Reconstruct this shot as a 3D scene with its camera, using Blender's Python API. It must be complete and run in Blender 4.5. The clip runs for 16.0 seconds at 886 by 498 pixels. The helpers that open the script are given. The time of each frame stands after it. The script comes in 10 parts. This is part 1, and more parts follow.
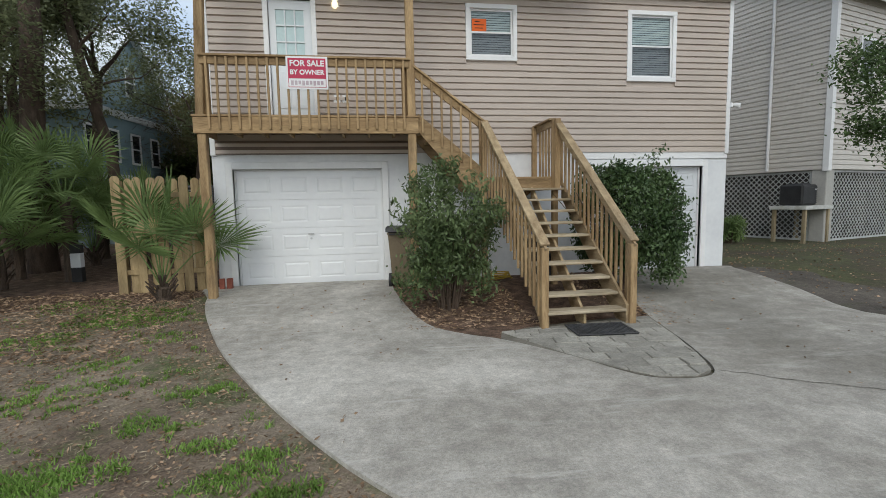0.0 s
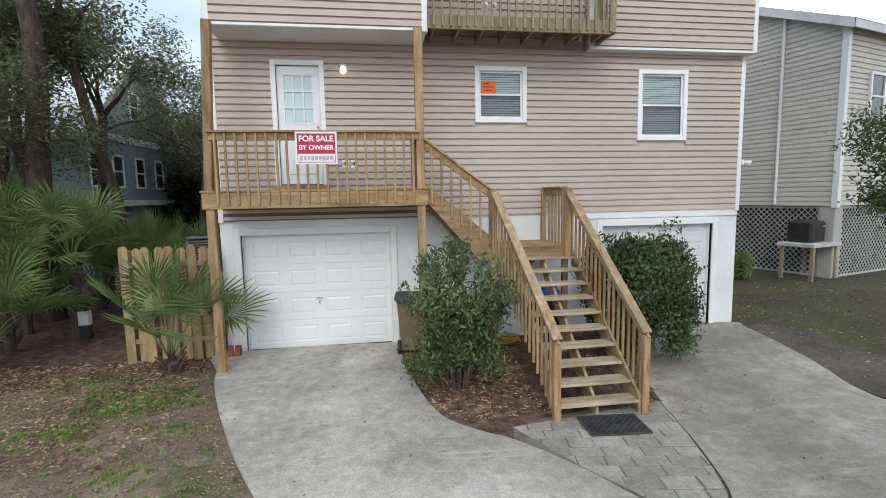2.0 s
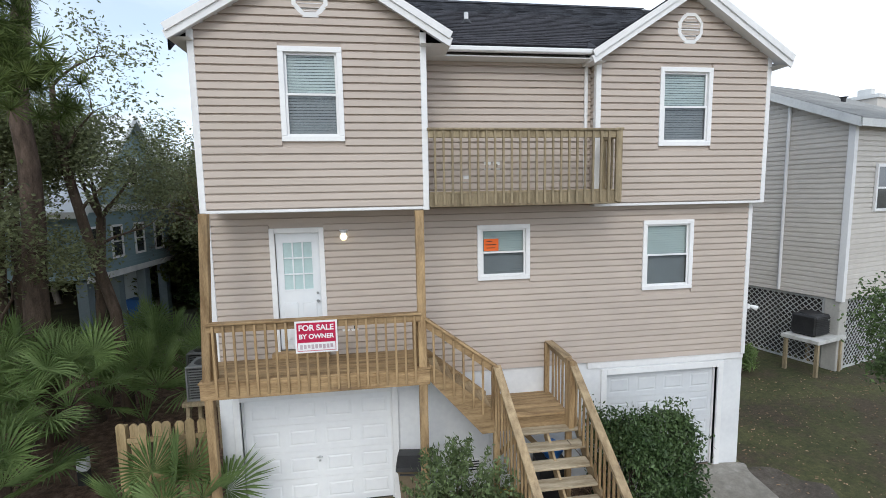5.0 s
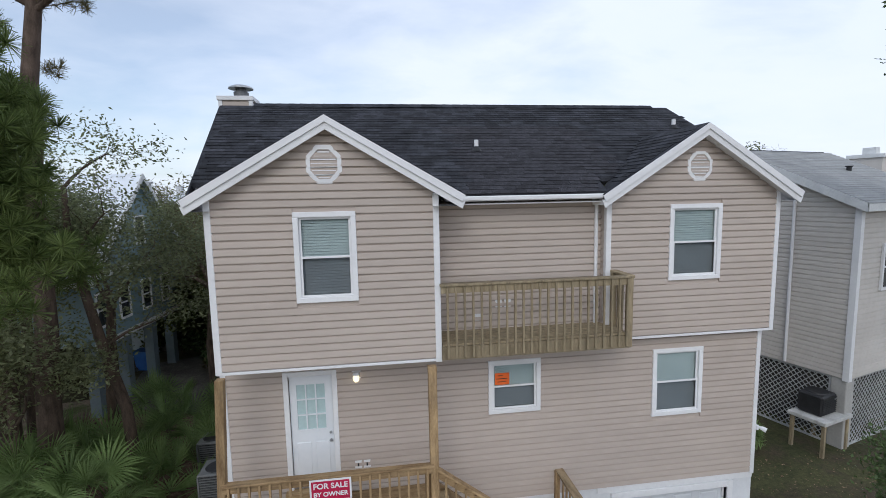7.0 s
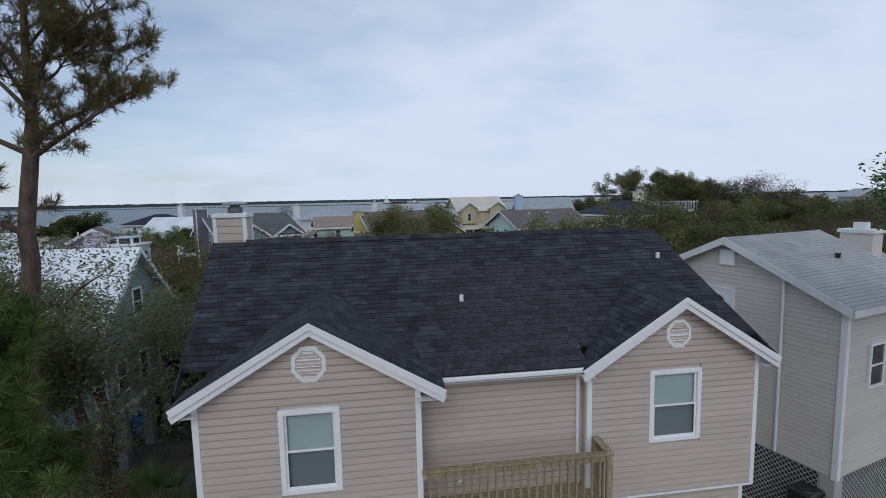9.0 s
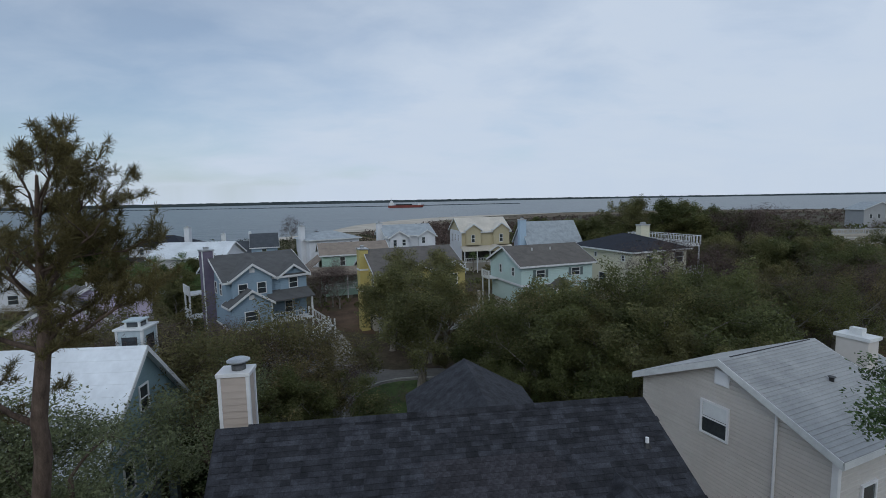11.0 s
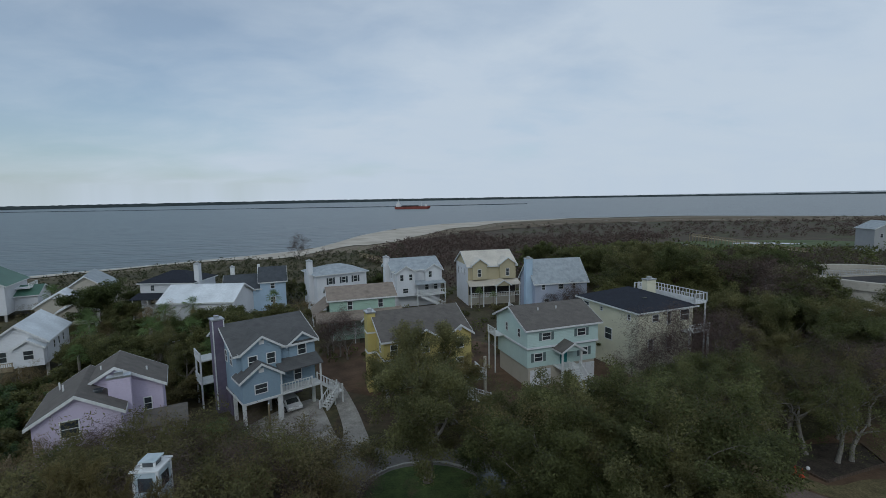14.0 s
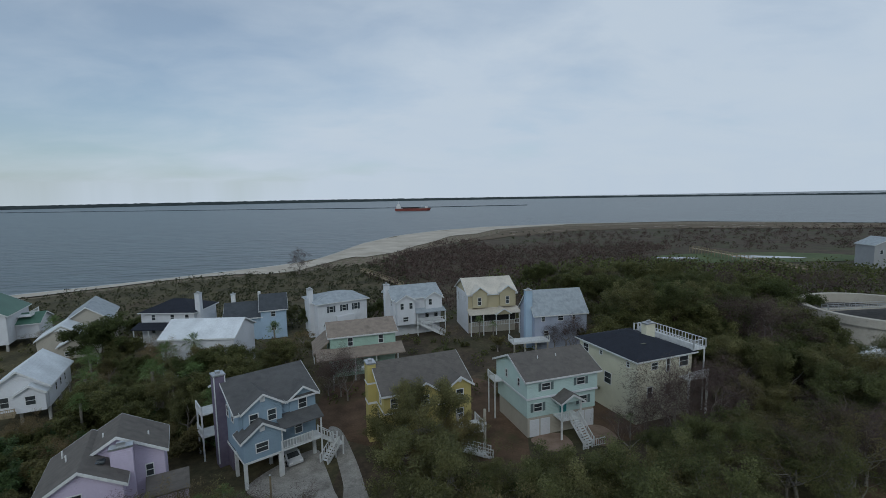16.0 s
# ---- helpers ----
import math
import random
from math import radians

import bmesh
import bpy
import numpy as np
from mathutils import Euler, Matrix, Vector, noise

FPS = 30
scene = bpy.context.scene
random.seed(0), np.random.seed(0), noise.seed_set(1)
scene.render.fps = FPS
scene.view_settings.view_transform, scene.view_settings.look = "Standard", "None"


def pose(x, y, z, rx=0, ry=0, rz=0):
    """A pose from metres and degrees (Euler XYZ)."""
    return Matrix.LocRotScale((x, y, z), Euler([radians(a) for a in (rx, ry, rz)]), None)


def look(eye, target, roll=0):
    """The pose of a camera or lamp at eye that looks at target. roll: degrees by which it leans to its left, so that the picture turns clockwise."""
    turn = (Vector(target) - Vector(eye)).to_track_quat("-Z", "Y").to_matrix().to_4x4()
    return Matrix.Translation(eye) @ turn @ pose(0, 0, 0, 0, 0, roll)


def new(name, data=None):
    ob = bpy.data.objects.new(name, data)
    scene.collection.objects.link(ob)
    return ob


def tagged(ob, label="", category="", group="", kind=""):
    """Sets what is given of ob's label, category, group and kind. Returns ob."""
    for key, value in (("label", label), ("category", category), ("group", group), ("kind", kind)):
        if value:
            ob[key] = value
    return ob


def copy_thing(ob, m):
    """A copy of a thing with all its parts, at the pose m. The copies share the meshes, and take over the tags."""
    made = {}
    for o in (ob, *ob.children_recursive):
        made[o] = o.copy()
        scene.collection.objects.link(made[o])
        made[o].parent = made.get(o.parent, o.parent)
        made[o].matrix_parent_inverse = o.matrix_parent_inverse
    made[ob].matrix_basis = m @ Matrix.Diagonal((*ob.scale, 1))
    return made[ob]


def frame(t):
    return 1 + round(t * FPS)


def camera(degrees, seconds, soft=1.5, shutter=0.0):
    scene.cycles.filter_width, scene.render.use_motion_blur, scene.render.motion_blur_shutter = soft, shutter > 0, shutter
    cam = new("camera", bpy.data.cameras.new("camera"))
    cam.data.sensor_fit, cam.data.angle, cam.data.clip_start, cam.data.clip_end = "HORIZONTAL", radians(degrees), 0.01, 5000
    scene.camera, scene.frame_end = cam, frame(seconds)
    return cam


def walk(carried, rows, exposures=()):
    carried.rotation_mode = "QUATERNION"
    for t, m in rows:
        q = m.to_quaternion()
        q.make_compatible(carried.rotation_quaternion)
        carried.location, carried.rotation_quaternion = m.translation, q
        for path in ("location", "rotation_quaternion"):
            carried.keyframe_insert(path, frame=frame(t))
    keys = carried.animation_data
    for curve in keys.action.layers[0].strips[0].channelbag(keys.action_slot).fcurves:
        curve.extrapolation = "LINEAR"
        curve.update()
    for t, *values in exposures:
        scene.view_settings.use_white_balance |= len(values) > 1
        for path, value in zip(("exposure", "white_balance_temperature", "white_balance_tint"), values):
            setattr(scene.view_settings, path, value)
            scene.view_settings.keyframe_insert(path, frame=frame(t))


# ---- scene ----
cam = camera(86.8, 16.0, soft=0.75)
PATH = [
    (0.0, 2.909, -9.223, 1.538, -5.71, 1.11, -8.41),
    (0.5, 2.853, -9.199, 1.747, -5.77, 1.14, -8.33),
    (1.0, 2.808, -9.152, 2.068, -5.87, 1.12, -8.25),
    (1.5, 2.798, -9.083, 2.453, -6.05, 1.09, -8.25),
    (2.0, 2.822, -9.026, 2.840, -6.23, 1.05, -8.22),
    (2.5, 2.880, -8.956, 3.277, -6.34, 1.00, -8.20),
    (3.0, 2.922, -8.883, 3.776, -6.50, 0.97, -8.16),
    (3.5, 2.925, -8.805, 4.291, -6.57, 0.96, -8.18),
    (4.0, 2.922, -8.723, 4.814, -6.63, 0.96, -8.24),
    (6.5, 2.846, -8.365, 7.729, -6.59, 1.22, -8.04),
    (7.0, 2.811, -8.324, 8.426, -6.62, 1.18, -8.02),
    (7.5, 2.829, -8.314, 9.083, -6.55, 1.21, -8.10),
    (8.0, 2.954, -8.264, 9.796, -6.40, 1.25, -8.08),
    (8.5, 3.138, -8.243, 10.597, -6.27, 1.25, -7.97),
    (9.0, 3.215, -8.241, 11.511, -6.18, 1.26, -7.84),
    (9.5, 3.227, -8.208, 12.578, -6.18, 1.25, -7.71),
    (10.0, 3.255, -8.147, 13.708, -6.11, 1.21, -7.59),
    (12.5, 3.946, -8.193, 19.968, -6.31, 0.99, -6.71),
    (13.0, 3.872, -8.021, 21.349, -6.42, 0.98, -6.62),
    (13.5, 3.766, -7.878, 22.780, -6.42, 1.04, -6.46),
    (14.0, 3.727, -7.794, 24.245, -6.42, 1.07, -6.43),
    (14.5, 3.755, -7.690, 25.751, -6.47, 1.06, -6.44),
    (15.0, 3.804, -7.584, 27.361, -6.46, 1.04, -6.43),
    (15.5, 3.860, -7.451, 29.038, -6.54, 1.05, -6.39),
    (16.0, 3.920, -7.318, 30.743, -6.57, 1.01, -6.39),
]
EXPOSURES = [(0.0, 0.66, 6600, 4), (2.0, 0.95, 6500, 6), (3.5, 1.08, 6400, 6), (6.5, 0.6, 6330, 8), (7.0, 0.45, 6200, 9), (8.0, 0.24, 6080, 10), (9.0, 0.03, 6000, 9), (10.0, -0.08, 5950, 7), (12.5, -0.22, 5950, 3), (16.0, -0.28, 5980, 2)]
walk(cam, [(t, pose(x, y, z, 90 + a, b, c)) for t, x, y, z, a, b, c in PATH], EXPOSURES)

# ---- sky, sun ----
world = bpy.data.worlds.new("sky")
scene.world = world
world.use_nodes = True
SUN_EL, SUN_AZ = radians(36), radians(196)  # azimuth clockwise from +y


def build_sky():
    nt = world.node_tree
    nt.nodes.clear()
    N, L = nt.nodes.new, nt.links.new

    def math_node(op, a, b=None):
        m = N("ShaderNodeMath")
        m.operation = op
        for i, v in enumerate((a, b)):
            if v is None:
                continue
            if isinstance(v, (int, float)):
                m.inputs[i].default_value = v
            else:
                L(v, m.inputs[i])
        return m.outputs[0]

    out, bg = N("ShaderNodeOutputWorld"), N("ShaderNodeBackground")
    co, sep = N("ShaderNodeTexCoord"), N("ShaderNodeSeparateXYZ")
    L(co.outputs["Generated"], sep.inputs[0])
    up = math_node("MAXIMUM", sep.outputs[2], 0.03)
    com = N("ShaderNodeCombineXYZ")
    L(sep.outputs[0], com.inputs[0])
    L(sep.outputs[1], com.inputs[1])
    L(up, com.inputs[2])
    sky = N("ShaderNodeTexSky")
    sky.sky_type, sky.sun_disc = "NISHITA", False
    sky.sun_elevation, sky.sun_rotation = SUN_EL, SUN_AZ
    sky.air_density, sky.dust_density, sky.ozone_density = 1.0, 1.2, 1.6
    L(com.outputs[0], sky.inputs[0])
    # cloud sheet: direction projected on a plane overhead
    lift = math_node("ADD", up, 0.22)
    px, py = math_node("DIVIDE", sep.outputs[0], lift), math_node("DIVIDE", sep.outputs[1], lift)
    flat = N("ShaderNodeCombineXYZ")
    L(math_node("MULTIPLY", px, 0.75), flat.inputs[0])
    L(py, flat.inputs[1])
    big, fine = N("ShaderNodeTexNoise"), N("ShaderNodeTexNoise")
    for node, sc, det, ro in ((big, 0.62, 3.0, 0.45), (fine, 2.4, 8.0, 0.56)):
        node.inputs["Scale"].default_value, node.inputs["Detail"].default_value = sc, det
        node.inputs["Roughness"].default_value, node.inputs["Distortion"].default_value = ro, 0.25
        L(flat.outputs[0], node.inputs["Vector"])
    # the sheet is thicker towards +x and thinner towards -x
    side = math_node("MULTIPLY", px, 0.075)
    mixv = math_node("ADD", math_node("ADD", math_node("MULTIPLY", big.outputs["Fac"], 0.72), math_node("MULTIPLY", fine.outputs["Fac"], 0.28)), side)
    low_sky = math_node("MAXIMUM", math_node("SUBTRACT", 0.2, sep.outputs[2]), 0.0)
    mixv = math_node("ADD", mixv, math_node("MULTIPLY", low_sky, 0.9))
    ramp = N("ShaderNodeValToRGB")
    ramp.color_ramp.elements[0].position, ramp.color_ramp.elements[1].position = 0.38, 0.6
    ramp.color_ramp.elements[0].color = (0.36, 0.36, 0.36, 1)
    ramp.color_ramp.elements[1].color = (0.97, 0.97, 0.97, 1)
    L(mixv, ramp.inputs[0])
    cloud = N("ShaderNodeMix")
    cloud.data_type = "RGBA"
    cloud.inputs[6].default_value = (6.2, 6.75, 7.95, 1)
    cloud.inputs[7].default_value = (7.1, 7.35, 8.0, 1)
    L(fine.outputs["Fac"], cloud.inputs[0])
    mix = N("ShaderNodeMix")
    mix.data_type = "RGBA"
    L(ramp.outputs[0], mix.inputs[0])
    L(sky.outputs[0], mix.inputs[6])
    L(cloud.outputs[2], mix.inputs[7])
    L(mix.outputs[2], bg.inputs[0])
    bg.inputs[1].default_value = 0.10
    L(bg.outputs[0], out.inputs[0])


build_sky()
sun = new("sun", bpy.data.lights.new("sun", "SUN"))
sun.data.energy, sun.data.angle, sun.data.color = 0.5, radians(24), (1.0, 0.96, 0.9)
_dir = Vector((math.sin(SUN_AZ) * math.cos(SUN_EL), math.cos(SUN_AZ) * math.cos(SUN_EL), math.sin(SUN_EL)))
sun.matrix_world = look(_dir * 60, (0, 0, 0))

# ---- mesh tools ----
class MB:
    """Vertices and faces of one mesh."""

    def __init__(self):
        self.v, self.f = [], []

    def add(self, verts, faces, m=None):
        n = len(self.v)
        if m is not None:
            verts = [tuple(m @ Vector(p)) for p in verts]
        self.v.extend(verts)
        self.f.extend([tuple(i + n for i in f) for f in faces])
        return self

    def box(self, x0, y0, z0, x1, y1, z1, m=None):
        v = [(x0, y0, z0), (x1, y0, z0), (x1, y1, z0), (x0, y1, z0), (x0, y0, z1), (x1, y0, z1), (x1, y1, z1), (x0, y1, z1)]
        return self.add(v, [(0, 3, 2, 1), (4, 5, 6, 7), (0, 1, 5, 4), (1, 2, 6, 5), (2, 3, 7, 6), (3, 0, 4, 7)], m)

    def cbox(self, x0, y0, z0, x1, y1, z1, c=0.006, m=None):
        """A box with chamfered edges."""
        lo, hi = (x0, y0, z0), (x1, y1, z1)
        v, idx = [], {}
        for s in ((a, b, d) for a in (0, 1) for b in (0, 1) for d in (0, 1)):
            for ax in range(3):
                p = []
                for k in range(3):
                    e = (lo, hi)[s[k]][k]
                    p.append(e if k == ax else e + (c if s[k] == 0 else -c))
                idx[s, ax] = len(v)
                v.append(tuple(p))
        f = []
        for ax in range(3):
            b, d = [k for k in range(3) if k != ax]
            for side in (0, 1):
                q = []
                for sb, sd in ((0, 0), (1, 0), (1, 1), (0, 1)):
                    s = [0, 0, 0]
                    s[ax], s[b], s[d] = side, sb, sd
                    q.append(idx[tuple(s), ax])
                f.append(tuple(q))
            for sb in (0, 1):
                for sd in (0, 1):
                    s0, s1 = [0, 0, 0], [0, 0, 0]
                    s0[ax], s1[ax] = 0, 1
                    s0[b] = s1[b] = sb
                    s0[d] = s1[d] = sd
                    s0, s1 = tuple(s0), tuple(s1)
                    f.append((idx[s0, b], idx[s1, b], idx[s1, d], idx[s0, d]))
        for s in ((a, b, d) for a in (0, 1) for b in (0, 1) for d in (0, 1)):
            f.append((idx[s, 0], idx[s, 1], idx[s, 2]))
        return self.add(v, f, m)

    def beam(self, p0, p1, w, h, c=0.005, up=(0, 0, 1)):
        """A chamfered bar from p0 to p1, w wide and h high."""
        p0, p1 = Vector(p0), Vector(p1)
        z = (p1 - p0)
        ln = z.length
        z.normalize()
        u = Vector(up)
        if abs(z.dot(u)) > 0.98:
            u = Vector((0, 1, 0))
        x = z.cross(u).normalized()
        y = x.cross(z).normalized()
        m = Matrix(((x.x, z.x, y.x, p0.x), (x.y, z.y, y.y, p0.y), (x.z, z.z, y.z, p0.z), (0, 0, 0, 1)))
        return self.cbox(-w / 2, 0, -h / 2, w / 2, ln, h / 2, min(c, w / 4, h / 4), m)

    def tube(self, pts, radii, n=8, caps=True):
        pts = [Vector(p) for p in pts]
        base = len(self.v)
        x = None
        for i, p in enumerate(pts):
            d = (pts[min(i + 1, len(pts) - 1)] - pts[max(i - 1, 0)])
            if d.length < 1e-9:
                d = Vector((0, 0, 1))
            d.normalize()
            if x is None:
                x = d.orthogonal().normalized()
            x = (x - d * x.dot(d))
            x = x.normalized() if x.length > 1e-6 else d.orthogonal().normalized()
            y = d.cross(x)
            for k in range(n):
                a = 2 * math.pi * k / n
                self.v.append(tuple(p + (x * math.cos(a) + y * math.sin(a)) * radii[i]))
        for i in range(len(pts) - 1):
            for k in range(n):
                a, b = base + i * n + k, base + i * n + (k + 1) % n
                self.f.append((a, b, b + n, a + n))
        if caps:
            self.f.append(tuple(base + k for k in reversed(range(n))))
            e = base + (len(pts) - 1) * n
            self.f.append(tuple(e + k for k in range(n)))
        return self

    def prism(self, poly, axis, lo, hi, m=None):
        """A flat outline, given in the other two axes, drawn out along one axis."""
        n = len(poly)

        def at(p, t):
            q = list(p)
            q.insert(axis, t)
            return tuple(q)
        v = [at(p, lo) for p in poly] + [at(p, hi) for p in poly]
        f = [tuple(reversed(range(n))), tuple(range(n, 2 * n))]
        f += [(i, (i + 1) % n, n + (i + 1) % n, n + i) for i in range(n)]
        return self.add(v, f, m)

    def slab(self, pts, t):
        """A plate with the outline pts, thickened downwards by t."""
        n = len(pts)
        v = [tuple(p) for p in pts] + [(p[0], p[1], p[2] - t) for p in pts]
        f = [tuple(range(n)), tuple(reversed(range(n, 2 * n)))]
        f += [(i, n + i, n + (i + 1) % n, (i + 1) % n) for i in range(n)]
        return self.add(v, f)

    def mesh(self, name, smooth=False):
        me = bpy.data.meshes.new(name)
        me.from_pydata([tuple(p) for p in self.v], [], self.f)
        me.validate()
        bm = bmesh.new()
        bm.from_mesh(me)
        bmesh.ops.recalc_face_normals(bm, faces=bm.faces)
        bm.to_mesh(me)
        bm.free()
        if smooth:
            me.polygons.foreach_set("use_smooth", [True] * len(me.polygons))
        return me


def part(name, mb, material, parent, label="", smooth=False, weld=False):
    """Links one mesh as a part of parent; weld joins touching corners."""
    me = mb.mesh(name, smooth) if isinstance(mb, MB) else mb
    if weld:
        bm = bmesh.new()
        bm.from_mesh(me)
        bmesh.ops.remove_doubles(bm, verts=bm.verts, dist=0.0004)
        bm.to_mesh(me)
        bm.free()
    if isinstance(mb, MB) or not me.materials:
        me.materials.append(material)
    ob = new(name, me)
    ob.parent = parent
    if label:
        tagged(ob, label)
    return ob


def thing(name, label, category, m=None, group="", kind="", mb=None, material=None, smooth=False):
    """A top-level thing: an Empty at its base, or one mesh."""
    data = None
    if mb is not None:
        data = mb.mesh(name, smooth) if isinstance(mb, MB) else mb
        if not data.materials:
            data.materials.append(material)
    ob = new(name, data)
    if m is not None:
        ob.matrix_world = m
    return tagged(ob, label, category, group, kind)


def cards(name, centres, length, width, rng, flat=0.0, lean=None, up=0.0):
    """Many small leaf-shaped faces round the centres, as one mesh. flat: how far they lie level; lean: a common direction."""
    c = np.asarray(centres, float)
    n = len(c)
    u = rng.normal(size=(n, 3))
    if lean is not None:
        u = u * 0.6 + np.asarray(lean, float)
    u[:, 2] *= 1 - flat
    u /= np.linalg.norm(u, axis=1)[:, None] + 1e-9
    r = rng.normal(size=(n, 3))
    r[:, 2] += up
    w = np.cross(u, r)
    w /= np.linalg.norm(w, axis=1)[:, None] + 1e-9
    k = np.cross(u, w)
    ln = length * rng.uniform(0.6, 1.3, n)[:, None]
    wd = width * rng.uniform(0.7, 1.2, n)[:, None]
    v = np.empty((n, 4, 3))
    v[:, 0], v[:, 2] = c - u * ln * 0.5, c + u * ln * 0.5
    v[:, 1], v[:, 3] = c + w * wd * 0.5 + k * wd * 0.15 - u * ln * 0.05, c - w * wd * 0.5 + k * wd * 0.15 - u * ln * 0.05
    return quads(name, v)


def quads(name, v):
    v = np.asarray(v, float)
    n = len(v)
    me = bpy.data.meshes.new(name)
    me.vertices.add(n * 4)
    me.vertices.foreach_set("co", v.reshape(-1))
    me.loops.add(n * 4)
    me.loops.foreach_set("vertex_index", np.arange(n * 4))
    me.polygons.add(n)
    me.polygons.foreach_set("loop_start", np.arange(n) * 4)
    me.polygons.foreach_set("loop_total", np.full(n, 4))
    me.update(calc_edges=True)
    return me


# ---- materials ----
def material(name, c1, c2, scale=3.0, rough=0.7, bump=0.2, bscale=60.0, metal=0.0, stretch=(1, 1, 1), stain=None, stain_scale=0.6,
             stain_at=(0.55, 0.75), rand=0.0, island=0.0, spec=0.4, through_light=0.0, lines=None, line_depth=0.0, ring=None, object_space=True):
    """A two-scale noise material. lines: (axis, pitch) of a relief of laps; rand, island: brightness change from piece to piece."""
    m = bpy.data.materials.new(name)
    m.use_nodes = True
    nt = m.node_tree
    N, L = nt.nodes.new, nt.links.new
    b = nt.nodes["Principled BSDF"]
    b.inputs["Roughness"].default_value, b.inputs["Metallic"].default_value = rough, metal
    b.inputs["Specular IOR Level"].default_value = spec
    co, mp = N("ShaderNodeTexCoord"), N("ShaderNodeMapping")
    mp.inputs["Scale"].default_value = stretch
    L(co.outputs["Object"], mp.inputs[0])
    n1, n2 = N("ShaderNodeTexNoise"), N("ShaderNodeTexNoise")
    for node, sc in ((n1, scale), (n2, scale * 9.3)):
        node.inputs["Scale"].default_value, node.inputs["Detail"].default_value = sc, 6.0
        L(mp.outputs[0], node.inputs["Vector"])
    add = N("ShaderNodeMath")
    add.operation = "MULTIPLY_ADD"
    L(n2.outputs["Fac"], add.inputs[0])
    add.inputs[1].default_value = 0.55
    sub = N("ShaderNodeMath")
    sub.operation = "MULTIPLY_ADD"
    L(n1.outputs["Fac"], sub.inputs[0])
    sub.inputs[1].default_value, sub.inputs[2].default_value = 1.1, -0.32
    L(sub.outputs[0], add.inputs[2])
    ramp = N("ShaderNodeValToRGB")
    ramp.color_ramp.elements[0].position, ramp.color_ramp.elements[1].position = 0.28, 0.74
    ramp.color_ramp.elements[0].color, ramp.color_ramp.elements[1].color = (*c1, 1), (*c2, 1)
    L(add.outputs[0], ramp.inputs[0])
    col = ramp.outputs[0]
    if stain:
        n3 = N("ShaderNodeTexNoise")
        n3.inputs["Scale"].default_value, n3.inputs["Detail"].default_value = stain_scale, 8.0
        n3.inputs["Roughness"].default_value = 0.65
        L(co.outputs["Object"], n3.inputs["Vector"])
        r3 = N("ShaderNodeValToRGB")
        r3.color_ramp.elements[0].position, r3.color_ramp.elements[1].position = stain_at
        L(n3.outputs["Fac"], r3.inputs[0])
        mx = N("ShaderNodeMix")
        mx.data_type = "RGBA"
        L(r3.outputs[0], mx.inputs[0])
        L(col, mx.inputs[6])
        mx.inputs[7].default_value = (*stain, 1)
        col = mx.outputs[2]
    if rand or island:
        if rand:
            src = N("ShaderNodeObjectInfo").outputs["Random"]
        else:
            src = N("ShaderNodeNewGeometry").outputs["Random Per Island"]
        k = rand or island
        mr = N("ShaderNodeMapRange")
        mr.inputs[3].default_value, mr.inputs[4].default_value = 1 - k, 1 + k
        L(src, mr.inputs[0])
        mu = N("ShaderNodeMix")
        mu.data_type, mu.blend_type = "RGBA", "MULTIPLY"
        mu.inputs[0].default_value = 1.0
        L(col, mu.inputs[6])
        L(mr.outputs[0], mu.inputs[7])
        col = mu.outputs[2]
    height = None
    if bump:
        nb = N("ShaderNodeTexNoise")
        nb.inputs["Scale"].default_value, nb.inputs["Detail"].default_value = bscale, 4.0
        L(mp.outputs[0], nb.inputs["Vector"])
        height = nb.outputs["Fac"]
    if height is not None:
        bp = N("ShaderNodeBump")
        bp.inputs["Strength"].default_value, bp.inputs["Distance"].default_value = bump, 0.02
        L(height, bp.inputs["Height"])
        L(bp.outputs[0], b.inputs["Normal"])
    if lines:
        axis, pitch = lines
        sp = N("ShaderNodeSeparateXYZ")
        L(co.outputs["Object"], sp.inputs[0])
        dv = N("ShaderNodeMath")
        dv.operation = "DIVIDE"
        L(sp.outputs[axis], dv.inputs[0])
        dv.inputs[1].default_value = pitch
        fr = N("ShaderNodeMath")
        fr.operation = "FRACT"
        L(dv.outputs[0], fr.inputs[0])
        b2 = N("ShaderNodeBump")
        b2.invert = True
        b2.inputs["Strength"].default_value, b2.inputs["Distance"].default_value = 1.0, line_depth
        L(fr.outputs[0], b2.inputs["Height"])
        if height is not None:
            L(bp.outputs[0], b2.inputs["Normal"])
        L(b2.outputs[0], b.inputs["Normal"])
    L(col, b.inputs["Base Color"])
    if through_light:
        tr, ms = N("ShaderNodeBsdfTranslucent"), N("ShaderNodeMixShader")
        L(col, tr.inputs[0])
        ms.inputs[0].default_value = through_light
        out = nt.nodes["Material Output"]
        L(b.outputs[0], ms.inputs[1])
        L(tr.outputs[0], ms.inputs[2])
        L(ms.outputs[0], out.inputs[0])
    return m


def glow(name, colour, strength):
    m = bpy.data.materials.new(name)
    m.use_nodes = True
    b = m.node_tree.nodes["Principled BSDF"]
    b.inputs["Base Color"].default_value = (*colour, 1)
    b.inputs["Emission Color"].default_value, b.inputs["Emission Strength"].default_value = (*colour, 1), strength
    return m


